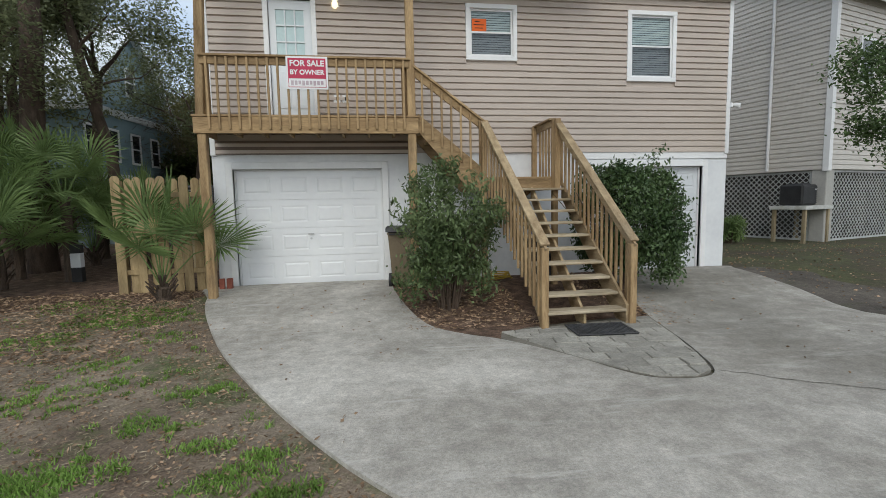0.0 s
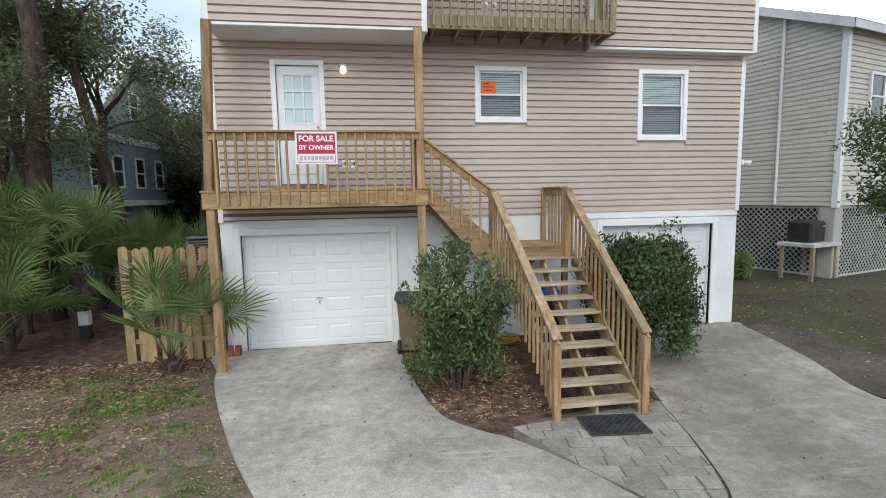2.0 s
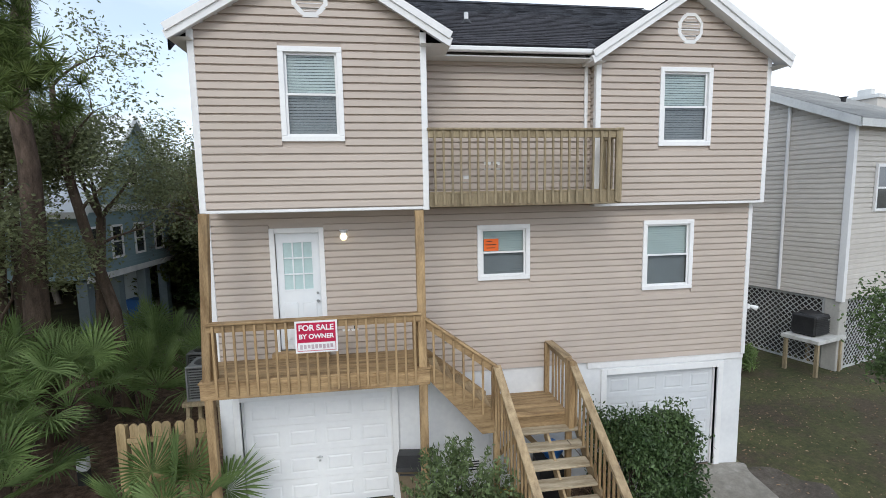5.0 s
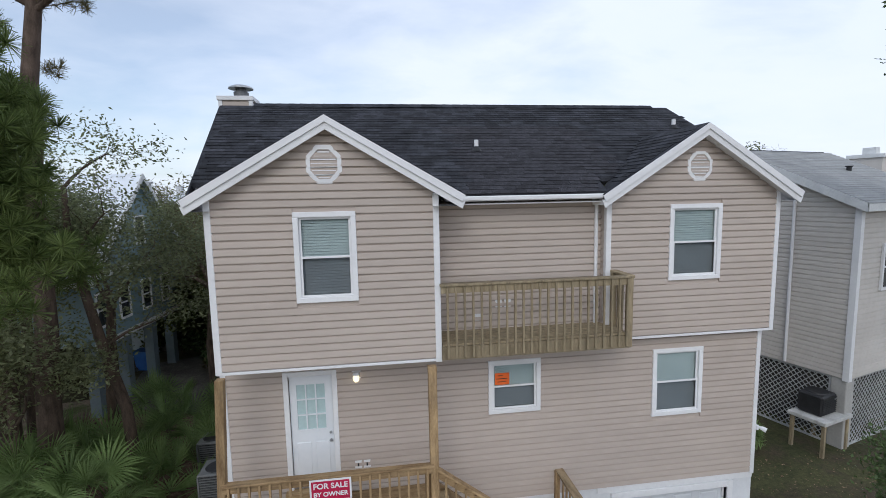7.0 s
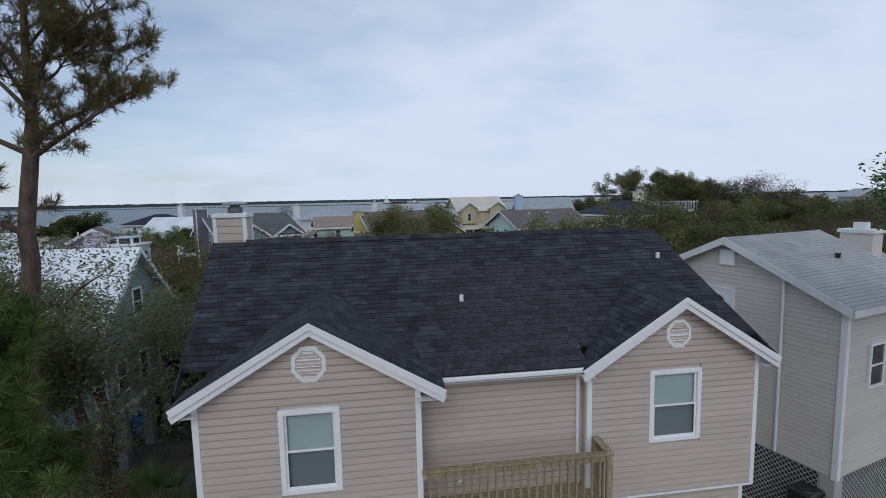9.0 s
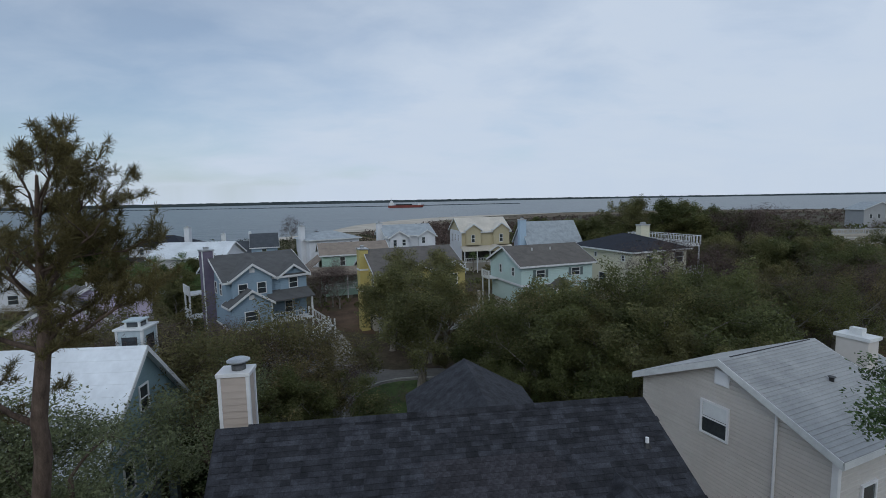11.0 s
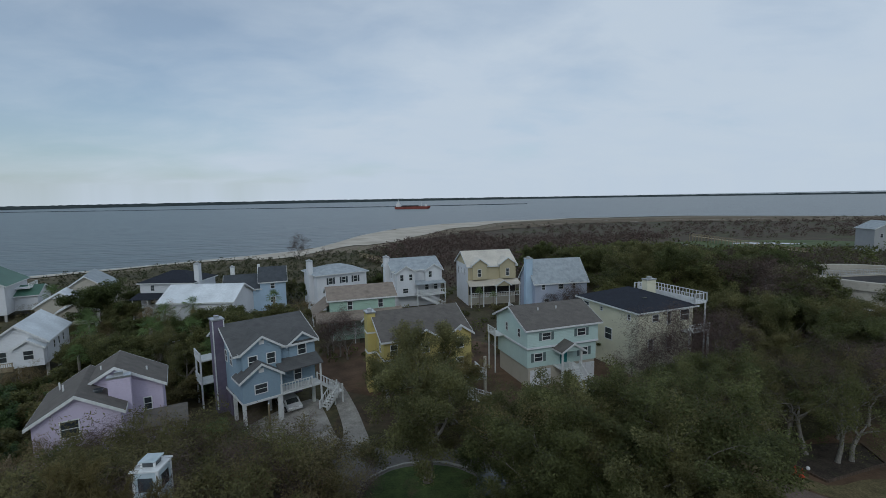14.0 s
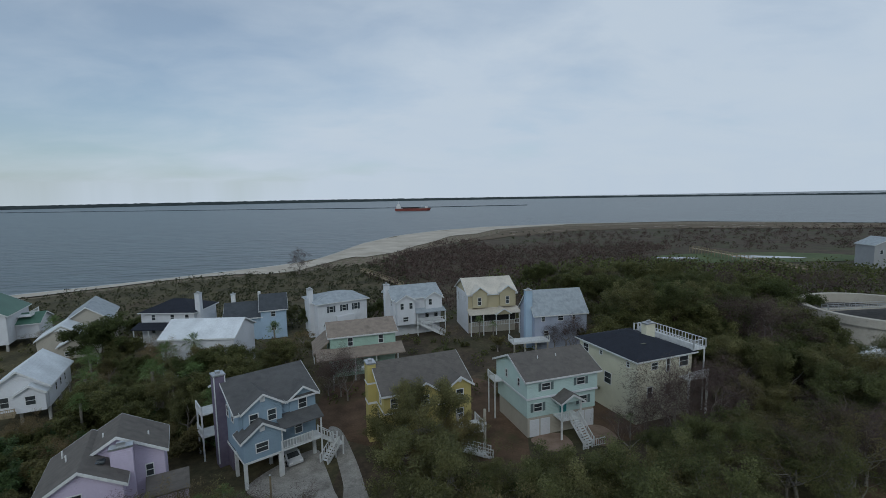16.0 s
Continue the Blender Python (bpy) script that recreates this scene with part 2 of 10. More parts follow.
def glass(name, tint=(0.8, 0.85, 0.85), rough=0.02, clear=0.75):
    m = bpy.data.materials.new(name)
    m.use_nodes = True
    nt = m.node_tree
    nt.nodes.clear()
    N, L = nt.nodes.new, nt.links.new
    out, ms, gl, tr, lw, pw, fr = N("ShaderNodeOutputMaterial"), N("ShaderNodeMixShader"), N("ShaderNodeBsdfGlossy"), N("ShaderNodeBsdfTransparent"), N("ShaderNodeLayerWeight"), N("ShaderNodeMath"), N("ShaderNodeMath")
    gl.inputs["Roughness"].default_value = rough
    tr.inputs[0].default_value = (*tint, 1)
    lw.inputs[0].default_value = 0.5
    pw.operation, fr.operation = "POWER", "MULTIPLY_ADD"
    pw.inputs[1].default_value = 4.0
    fr.inputs[1].default_value, fr.inputs[2].default_value = 0.85, 0.045
    L(lw.outputs["Facing"], pw.inputs[0])
    L(pw.outputs[0], fr.inputs[0])
    L(fr.outputs[0], ms.inputs[0])
    L(tr.outputs[0], ms.inputs[1])
    L(gl.outputs[0], ms.inputs[2])
    L(ms.outputs[0], out.inputs[0])
    return m


def speckle(m, scale, lo, hi, stretch=(1, 1, 1), scar=None):
    """Fine mottling over a material; scar: pale scraped streaks of that colour."""
    nt = m.node_tree
    N, L = nt.nodes.new, nt.links.new
    b = nt.nodes["Principled BSDF"]
    col = b.inputs["Base Color"].links[0].from_socket
    co = N("ShaderNodeTexCoord")
    for sc, k in ((scale, 1.0), (scale * 0.16, 0.7)):
        n, r, mx = N("ShaderNodeTexNoise"), N("ShaderNodeMapRange"), N("ShaderNodeMix")
        n.inputs["Scale"].default_value, n.inputs["Detail"].default_value, n.inputs["Roughness"].default_value = sc, 9.0, 0.75
        L(co.outputs["Object"], n.inputs["Vector"])
        r.inputs[1].default_value, r.inputs[2].default_value = 0.33, 0.67
        r.inputs[3].default_value, r.inputs[4].default_value = 1 - (1 - lo) * k, 1 + (hi - 1) * k
        L(n.outputs["Fac"], r.inputs[0])
        mx.data_type, mx.blend_type = "RGBA", "MULTIPLY"
        mx.inputs[0].default_value = 1.0
        L(col, mx.inputs[6])
        L(r.outputs[0], mx.inputs[7])
        col = mx.outputs[2]
    if scar:
        mp, n, r, mx = N("ShaderNodeMapping"), N("ShaderNodeTexNoise"), N("ShaderNodeValToRGB"), N("ShaderNodeMix")
        mp.inputs["Scale"].default_value, mp.inputs["Rotation"].default_value = (0.55, 3.0, 1), (0, 0, 0.35)
        n.inputs["Scale"].default_value, n.inputs["Detail"].default_value, n.inputs["Roughness"].default_value = 1.6, 10.0, 0.75
        L(co.outputs["Object"], mp.inputs[0])
        L(mp.outputs[0], n.inputs["Vector"])
        r.color_ramp.elements[0].position, r.color_ramp.elements[1].position = 0.56, 0.66
        r.color_ramp.elements[1].color = (0.75, 0.75, 0.75, 1)
        L(n.outputs["Fac"], r.inputs[0])
        mx.data_type = "RGBA"
        L(r.outputs[0], mx.inputs[0])
        L(col, mx.inputs[6])
        mx.inputs[7].default_value = (*scar, 1)
        col = mx.outputs[2]
    L(col, b.inputs["Base Color"])
    return m


M_SIDING = material("beige_vinyl", (0.45, 0.383, 0.335), (0.515, 0.44, 0.383), 0.9, 0.55, 0.08, 30, rand=0.035, stretch=(0.25, 1, 1), stain=(0.45, 0.38, 0.32), stain_scale=0.5, stain_at=(0.6, 0.95))
M_TRIM = material("white_trim", (0.72, 0.72, 0.73), (0.8, 0.8, 0.8), 1.5, 0.5, 0.05, 40)
M_FRAME = material("white_vinyl_frame", (0.76, 0.76, 0.77), (0.83, 0.83, 0.83), 2.0, 0.4, 0.03, 40)
M_STUCCO = material("white_painted_block", (0.66, 0.67, 0.69), (0.76, 0.77, 0.78), 1.2, 0.8, 0.25, 90, stain=(0.5, 0.5, 0.48), stain_scale=0.9, stain_at=(0.62, 1.0))
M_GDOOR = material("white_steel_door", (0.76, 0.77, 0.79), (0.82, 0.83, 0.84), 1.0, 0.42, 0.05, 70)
# the right garage door's steel: darker and slightly bluer than the left's
M_GDOOR2 = material("darker_steel_door", (0.6, 0.62, 0.65), (0.67, 0.69, 0.71), 1.0, 0.42, 0.05, 70)
M_DOOR = material("white_painted_door", (0.74, 0.77, 0.8), (0.8, 0.82, 0.84), 1.0, 0.4, 0.03, 50)
M_WOOD = material("weathered_pine", (0.2, 0.125, 0.06), (0.46, 0.32, 0.17), 2.2, 0.8, 0.35, 60, stretch=(5, 5, 0.7), rand=0.16, stain=(0.14, 0.11, 0.08), stain_scale=1.4, stain_at=(0.55, 0.95))
M_WOODX = material("weathered_pine_rail", (0.2, 0.125, 0.06), (0.46, 0.32, 0.17), 2.2, 0.8, 0.35, 60, stretch=(0.7, 5, 5), rand=0.16, stain=(0.14, 0.11, 0.08), stain_scale=1.4, stain_at=(0.55, 0.95))
M_TREAD = material("pale_worn_tread", (0.3, 0.235, 0.15), (0.6, 0.51, 0.37), 2.2, 0.85, 0.35, 60, stretch=(0.7, 5, 5), rand=0.12, stain=(0.2, 0.165, 0.115), stain_scale=1.6, stain_at=(0.55, 0.95))
M_WOODY = material("weathered_pine_plank", (0.24, 0.165, 0.09), (0.5, 0.38, 0.23), 2.2, 0.8, 0.35, 60, stretch=(5, 0.7, 5), rand=0.16, stain=(0.16, 0.13, 0.1), stain_scale=1.4, stain_at=(0.55, 0.95))
M_GREYWOOD = material("greyed_pine", (0.19, 0.15, 0.092), (0.4, 0.325, 0.21), 2.2, 0.85, 0.35, 60, stretch=(5, 5, 0.7), rand=0.14, stain=(0.18, 0.155, 0.105), stain_scale=1.4, stain_at=(0.5, 0.9))
M_SHINGLE = material("charcoal_shingle", (0.019, 0.0185, 0.0225), (0.052, 0.051, 0.06), 5.0, 0.9, 0.6, 140, rand=0.33)
M_SHINGLE_ALL = material("charcoal_shingle_field", (0.012, 0.013, 0.017), (0.042, 0.044, 0.053), 3.0, 0.9, 0.5, 140, island=0.45)
speckle(M_SHINGLE, 55, 0.6, 1.5)
speckle(M_SHINGLE_ALL, 55, 0.6, 1.5)
M_BLIND = material("window_blind", (0.68, 0.7, 0.71), (0.78, 0.8, 0.8), 2.0, 0.6, 0.0)
M_DARK = material("dark_inside", (0.012, 0.014, 0.015), (0.03, 0.032, 0.034), 2.0, 0.9, 0.0)
M_GLASS = glass("window_glass")
M_SCREENED = glass("screened_glass", (0.62, 0.65, 0.67), 0.08)
M_FROST = material("frosted_light", (0.42, 0.55, 0.56), (0.52, 0.66, 0.66), 2.0, 0.15, 0.0, spec=0.8)
M_METAL = material("galvanised_metal", (0.4, 0.41, 0.42), (0.6, 0.61, 0.62), 4.0, 0.35, 0.05, 60, metal=0.8)
M_BLACKPLASTIC = material("black_plastic", (0.012, 0.012, 0.013), (0.03, 0.03, 0.032), 3.0, 0.5, 0.1, 80)
M_CONCRETE = material("driveway_concrete", (0.36, 0.33, 0.285), (0.65, 0.61, 0.55), 0.55, 0.9, 0.5, 130, stain=(0.25, 0.23, 0.195), stain_scale=0.34, stain_at=(0.46, 0.72))
speckle(M_CONCRETE, 46, 0.7, 1.25, scar=(0.6, 0.57, 0.52))
def darken_along_x(m, x0, x1, colour):
    """A darker tone that thickens, ragged, from x0 to x1."""
    nt = m.node_tree
    N, L = nt.nodes.new, nt.links.new
    b = nt.nodes["Principled BSDF"]
    col = b.inputs["Base Color"].links[0].from_socket
    co, sep, n, add, r, n2, mul, mx = N("ShaderNodeTexCoord"), N("ShaderNodeSeparateXYZ"), N("ShaderNodeTexNoise"), N("ShaderNodeMath"), N("ShaderNodeMapRange"), N("ShaderNodeTexNoise"), N("ShaderNodeMath"), N("ShaderNodeMix")
    L(co.outputs["Object"], sep.inputs[0])
    for node, sc in ((n, 0.45), (n2, 3.5)):
        node.inputs["Scale"].default_value, node.inputs["Detail"].default_value, node.inputs["Roughness"].default_value = sc, 9.0, 0.68
        L(co.outputs["Object"], node.inputs["Vector"])
    add.operation = "MULTIPLY_ADD"
    L(n.outputs["Fac"], add.inputs[0])
    add.inputs[1].default_value = 6.0
    L(sep.outputs[0], add.inputs[2])
    r.inputs[1].default_value, r.inputs[2].default_value, r.inputs[3].default_value, r.inputs[4].default_value = x0 + 3.0, x1 + 3.0, 0.0, 1.0
    L(add.outputs[0], r.inputs[0])
    mul.operation = "MULTIPLY"
    L(r.outputs[0], mul.inputs[0])
    L(n2.outputs["Fac"], mul.inputs[1])
    mx.data_type = "RGBA"
    L(mul.outputs[0], mx.inputs[0])
    L(col, mx.inputs[6])
    mx.inputs[7].default_value = (*colour, 1)
    L(mx.outputs[2], b.inputs["Base Color"])
    return m


# the driveway's colour gets darker towards its right arm
darken_along_x(M_CONCRETE, 2.5, 8.5, (0.13, 0.12, 0.1))
M_PAVER = material("paving_stone", (0.25, 0.235, 0.205), (0.38, 0.36, 0.315), 2.0, 0.9, 0.4, 90, rand=0.16)
M_MULCH = material("pine_mulch", (0.06, 0.036, 0.024), (0.2, 0.125, 0.085), 6.0, 0.95, 1.0, 45, stain=(0.25, 0.175, 0.12), stain_scale=3.0)
speckle(M_PAVER, 40, 0.72, 1.22)
speckle(M_MULCH, 50, 0.5, 1.5)
M_BARK = material("tree_bark", (0.05, 0.036, 0.026), (0.14, 0.1, 0.075), 3.0, 0.95, 1.0, 22, stretch=(3, 3, 0.7))
M_PINEBARK = material("pine_bark", (0.055, 0.038, 0.029), (0.15, 0.108, 0.083), 3.0, 0.95, 1.0, 18, stretch=(3, 3, 0.9))
M_GREYBARK = material("bare_branch", (0.16, 0.142, 0.122), (0.33, 0.295, 0.255), 3.0, 0.95, 0.6, 22, stretch=(3, 3, 0.7))


def leaf(name, c1, c2, scale=0.35, island=0.45, rough=0.6, tl=0.12, tree=0.0):
    """Leaves: they vary one by one and, by tree, from green to brownish olive."""
    m = material(name, c1, c2, scale, rough, 0.0, island=island, spec=0.25, through_light=tl)
    if tree:
        nt = m.node_tree
        N, L = nt.nodes.new, nt.links.new
        b = nt.nodes["Principled BSDF"]
        col = b.inputs["Base Color"].links[0].from_socket
        info, ramp, mx = N("ShaderNodeObjectInfo"), N("ShaderNodeValToRGB"), N("ShaderNodeMix")
        ramp.color_ramp.elements[0].color = (1 - tree, 1 - 0.6 * tree, 1 - tree, 1)
        ramp.color_ramp.elements[1].color = (1 + 0.7 * tree, 1 + 0.55 * tree, 1 + 0.5 * tree, 1)
        L(info.outputs["Random"], ramp.inputs[0])
        mx.data_type, mx.blend_type, mx.clamp_result = "RGBA", "MULTIPLY", False
        mx.inputs[0].default_value = 1.0
        L(col, mx.inputs[6])
        L(ramp.outputs[0], mx.inputs[7])
        L(mx.outputs[2], b.inputs["Base Color"])
        for node in nt.nodes:
            if node.bl_idname == "ShaderNodeBsdfTranslucent":
                L(mx.outputs[2], node.inputs[0])
    return m


M_OAK = leaf("oak_leaf", (0.07, 0.076, 0.032), (0.235, 0.23, 0.102), 0.45, 0.32, tl=0.5, tree=0.35)
M_OAK2 = leaf("oak_leaf_olive", (0.085, 0.078, 0.034), (0.255, 0.225, 0.102), 0.45, 0.32, tl=0.5, tree=0.35)
M_DARKLEAF = leaf("evergreen_leaf", (0.07, 0.076, 0.03), (0.17, 0.172, 0.068), tl=0.45, tree=0.35)
M_SHRUB = leaf("shrub_leaf", (0.05, 0.085, 0.03), (0.14, 0.2, 0.08), 1.2, 0.4, 0.4, 0.4)
M_PALM = leaf("palmetto_leaf", (0.09, 0.14, 0.045), (0.24, 0.33, 0.125), 1.5, 0.35, 0.5, 0.3)
M_NEAROAK = leaf("near_oak_leaf", (0.115, 0.132, 0.067), (0.285, 0.31, 0.165), 0.6, 0.45, 0.5, 0.6)
M_NEEDLE = leaf("pine_needle", (0.09, 0.076, 0.03), (0.205, 0.172, 0.072), 0.8, 0.4, tl=0.4)
M_TWIG = leaf("bare_twig", (0.06, 0.042, 0.036), (0.13, 0.094, 0.08), 0.3, 0.35, 0.9, 0.0)
M_GRASS = leaf("lawn_grass", (0.12, 0.2, 0.038), (0.25, 0.4, 0.085), 1.5, 0.35, tl=0.35)
M_LITTER = leaf("dead_leaf", (0.165, 0.105, 0.064), (0.41, 0.285, 0.185), 3.0, 0.5, 0.8, 0.0)
M_STRAW = leaf("dry_straw", (0.22, 0.175, 0.115), (0.42, 0.35, 0.25), 3.0, 0.35, 0.8, 0.0)

# ---- ground, water, distance ----
SHORE = [(-3000, -900), (-600, -110), (-240, 92), (-127, 162), (-100, 179), (-80, 193), (-63, 204.5), (-47, 217.5), (-34, 234), (-26, 263), (-16, 308), (7, 363), (48, 410), (95, 438), (182, 456), (300, 447), (440, 360), (800, 130), (3000, -1500)]


def shore_y(x):
    return float(np.interp(x, [p[0] for p in SHORE], [p[1] for p in SHORE]))


def gz(x, y):
    """Height of the ground: level at the house, falling a little towards the street."""
    t = min(max((-0.3 - y) / 3.0, 0), 1)
    z = -0.24 * t * t * (3 - 2 * t)
    d = y - (shore_y(x) - 14)
    if d > 0:
        z -= min(d * 0.05, 4.0)
    return z


def ground_material():
    m = material("sandy_ground", (0.165, 0.132, 0.096), (0.31, 0.25, 0.185), 1.3, 0.95, 0.7, 60, stain=(0.12, 0.08, 0.055), stain_scale=0.35, stain_at=(0.42, 0.66))
    nt = m.node_tree
    N, L = nt.nodes.new, nt.links.new
    b = nt.nodes["Principled BSDF"]
    old = b.inputs["Base Color"].links[0].from_socket
    co, n, r, mx = N("ShaderNodeTexCoord"), N("ShaderNodeTexNoise"), N("ShaderNodeValToRGB"), N("ShaderNodeMix")
    n.inputs["Scale"].default_value, n.inputs["Detail"].default_value = 0.55, 9.0
    n.inputs["Roughness"].default_value = 0.7
    L(co.outputs["Object"], n.inputs["Vector"])
    r.color_ramp.elements[0].position, r.color_ramp.elements[1].position = 0.5, 0.6
    L(n.outputs["Fac"], r.inputs[0])
    mx.data_type = "RGBA"
    L(r.outputs[0], mx.inputs[0])
    L(old, mx.inputs[6])
    mx.inputs[7].default_value = (0.1, 0.12, 0.045, 1)
    L(mx.outputs[2], b.inputs["Base Color"])
    return speckle(m, 45, 0.55, 1.4)


BEACH = {}


def inland(x):
    """Where the sand ends, towards the land."""
    k = sorted(BEACH)
    return shore_y(x) - float(np.interp(x, k, [BEACH[q] for q in k]))


def build_ground():
    xs = sorted(set(list(np.arange(-12, 20.1, 1.0)) + list(np.arange(-240, 520, 16.0)) + [-4900, -2500, -1200, -700, -450, -320, 620, 800, 1200, 2500, 4900]))
    ys = sorted(set(list(np.arange(-12, 8.1, 0.5)) + list(np.arange(12, 520, 12.0)) + [-4900, -2000, -800, -300, -120, -60, -30, -18, 700, 1200, 2500, 4900]))
    mb = MB()
    mb.v = [(x, y, gz(x, y)) for y in ys for x in xs]
    nx = len(xs)
    mb.f = [(j * nx + i, j * nx + i + 1, (j + 1) * nx + i + 1, (j + 1) * nx + i) for j in range(len(ys) - 1) for i in range(nx - 1)]
    g = thing("ground", "sandy ground with leaf litter and patchy grass", "ground", kind="structure", mb=mb, material=ground_material(), smooth=True)
    sea = material("bay_water", (0.03, 0.05, 0.058), (0.05, 0.072, 0.08), 0.02, 0.32, 0.0, spec=0.32)
    nt = sea.node_tree
    N, L = nt.nodes.new, nt.links.new
    speckle(sea, 0.3, 0.55, 1.6)
    co, mp = N("ShaderNodeTexCoord"), N("ShaderNodeMapping")
    mp.inputs["Scale"].default_value = (0.35, 1.0, 1.0)
    L(co.outputs["Object"], mp.inputs[0])
    n = N("ShaderNodeTexNoise")
    n.inputs["Scale"].default_value, n.inputs["Detail"].default_value = 0.16, 8.0
    L(mp.outputs[0], n.inputs["Vector"])
    bp = N("ShaderNodeBump")
    bp.inputs["Strength"].default_value, bp.inputs["Distance"].default_value = 1.0, 1.2
    L(n.outputs["Fac"], bp.inputs["Height"])
    L(bp.outputs[0], nt.nodes["Principled BSDF"].inputs["Normal"])
    wb = MB()
    ax = [-4950, -2000, -800, -300, 0, 300, 800, 2000, 4950]
    ay = [40, 200, 400, 800, 1500, 2500, 3600, 4950]
    wb.v = [(x, y, -0.75) for y in ay for x in ax]
    wb.f = [(j * 9 + i, j * 9 + i + 1, (j + 1) * 9 + i + 1, (j + 1) * 9 + i) for j in range(7) for i in range(8)]
    thing("water", "grey-blue choppy bay water", "water", kind="structure", mb=wb, material=sea)
    # beach along the shore
    sand = material("beach_sand", (0.42, 0.37, 0.3), (0.56, 0.51, 0.43), 0.08, 0.95, 0.4, 3.0, stain=(0.3, 0.26, 0.2), stain_scale=0.05, stain_at=(0.5, 0.8))
    wid = {-600: 8, -127: 15, -80: 16, -58: 20, -29: 52, -10: 112, 6: 132, 18: 112, 59: 90, 107: 44, 180: 26, 300: 12, 428: 9, 800: 9}
    BEACH.update(wid)
    kx = sorted(wid)
    bb = MB()
    cols = list(np.arange(-600, 800, 5.0))
    rng = random.Random(4)
    for x in cols:
        s, w = shore_y(x), float(np.interp(x, kx, [wid[k] for k in kx]))
        w *= 0.85 + 0.3 * noise.noise(Vector((x * 0.03, 3, 0)))
        for k in range(6):
            y = s + 6 - (w + 6) * k / 5
            bb.v.append((x + (rng.random() - 0.5) * 1.5, y, max(gz(x, y), -1.1) + 0.06 + 0.05 * k))
    bb.f = [(i * 6 + k, i * 6 + k + 1, (i + 1) * 6 + k + 1, (i + 1) * 6 + k) for i in range(len(cols) - 1) for k in range(5)]
    thing("beach", "pale sand beach along the water", "beach", kind="structure", mb=bb, material=sand, smooth=True)
    foam = material("surf_foam", (0.5, 0.53, 0.54), (0.75, 0.77, 0.77), 0.3, 0.8, 0.3, 2.0)
    fb = MB()
    for i, x in enumerate(np.arange(-500, 420, 5.0)):
        s = shore_y(x) + 2.5 + 1.5 * noise.noise(Vector((x * 0.05, 0, 0)))
        w = 0.9 + 0.9 * noise.noise(Vector((x * 0.09, 8, 0)))
        fb.v += [(x, s, -0.7), (x, s + max(w, 0.15), -0.7)]
        if i:
            a = len(fb.v) - 4
            fb.f.append((a, a + 1, a + 3, a + 2))
    thing("surf", "thin line of white surf along the beach", "surf", kind="stuff", mb=fb, material=foam)
    # far shore: low wooded land across the bay
    far = material("far_woods", (0.05, 0.065, 0.07), (0.075, 0.095, 0.1), 0.01, 1.0, 0.0)
    lb = MB()
    rng = random.Random(9)
    pts = []
    for i in range(420):
        a = radians(-62 + 124 * i / 419.0)
        d = 2900
        h = 15.5 * (0.42 + 0.58 * max(0, min(1, (0.75 - a) / 0.9))) + rng.uniform(-1.2, 1.4)
        if -0.86 < a < -0.66:
            h *= 0.5
        pts.append((d * math.sin(a), d * math.cos(a), h))
    for (x, y, h) in pts:
        lb.v += [(x, y, -1), (x, y, h), (x * 1.04, y * 1.04, h * 0.9), (x * 1.04, y * 1.04, -1)]
    for i in range(len(pts) - 1):
        for k in range(3):
            lb.f.append((i * 4 + k, i * 4 + k + 1, (i + 1) * 4 + k + 1, (i + 1) * 4 + k))
    thing("far_shore", "low dark wooded shore across the bay", "shoreline", kind="structure", mb=lb, material=far)
    jb = MB()
    jet = [(-1500, 1690), (-1199, 1593), (-354, 1338), (17, 1219), (368, 1236)]
    rk = random.Random(3)
    for i in range(240):
        u = i / 239.0 * 4
        k = min(int(u), 3)
        x = jet[k][0] + (jet[k + 1][0] - jet[k][0]) * (u - k)
        y = jet[k][1] + (jet[k + 1][1] - jet[k][1]) * (u - k)
        w = 4.2
        jb.box(x - w, y - 2, -1, x + w, y + 2, 0.45 + rk.random() * 0.7)
    thing("jetty", "long low dark rock jetty in the bay", "jetty", kind="stuff", mb=jb, material=far)


build_ground()


def slab_on_ground(name, label, category, outline, top, mat, steps=10, kind="structure"):
    """A flat slab that follows the ground: its outline runs along the given corners, rounded."""
    n = len(outline)
    pts = []
    for i in range(n):
        p0, p1, p2, p3 = (Vector(outline[(i + k) % n]) for k in (-1, 0, 1, 2))
        for s in range(4):
            t = s / 4.0
            pts.append(0.5 * ((2 * p1) + (p2 - p0) * t + (2 * p0 - 5 * p1 + 4 * p2 - p3) * t * t + (3 * p1 - p0 - 3 * p2 + p3) * t ** 3))
    bm = bmesh.new()
    vs = [bm.verts.new((p.x, p.y, 0)) for p in pts]
    face = bm.faces.new(vs)
    if face.normal.z < 0:
        bmesh.ops.reverse_faces(bm, faces=[face])
    lo, hi = min(p.y for p in pts), max(p.y for p in pts)
    for k in range(1, steps):
        y = lo + (hi - lo) * k / steps
        bmesh.ops.bisect_plane(bm, geom=bm.verts[:] + bm.edges[:] + bm.faces[:], plane_co=(0, y, 0), plane_no=(0, 1, 0))
    geo = bmesh.ops.extrude_face_region(bm, geom=bm.faces[:])
    low = {v for v in geo["geom"] if isinstance(v, bmesh.types.BMVert)}
    for v in bm.verts:
        v.co.z = gz(v.co.x, v.co.y) + (top if v not in low else -0.12)
    bmesh.ops.recalc_face_normals(bm, faces=bm.faces)
    bmesh.ops.triangulate(bm, faces=bm.faces)
    me = bpy.data.meshes.new(name)
    bm.to_mesh(me)
    bm.free()
    me.materials.append(mat)
    return thing(name, label, category, kind=kind, mb=me)


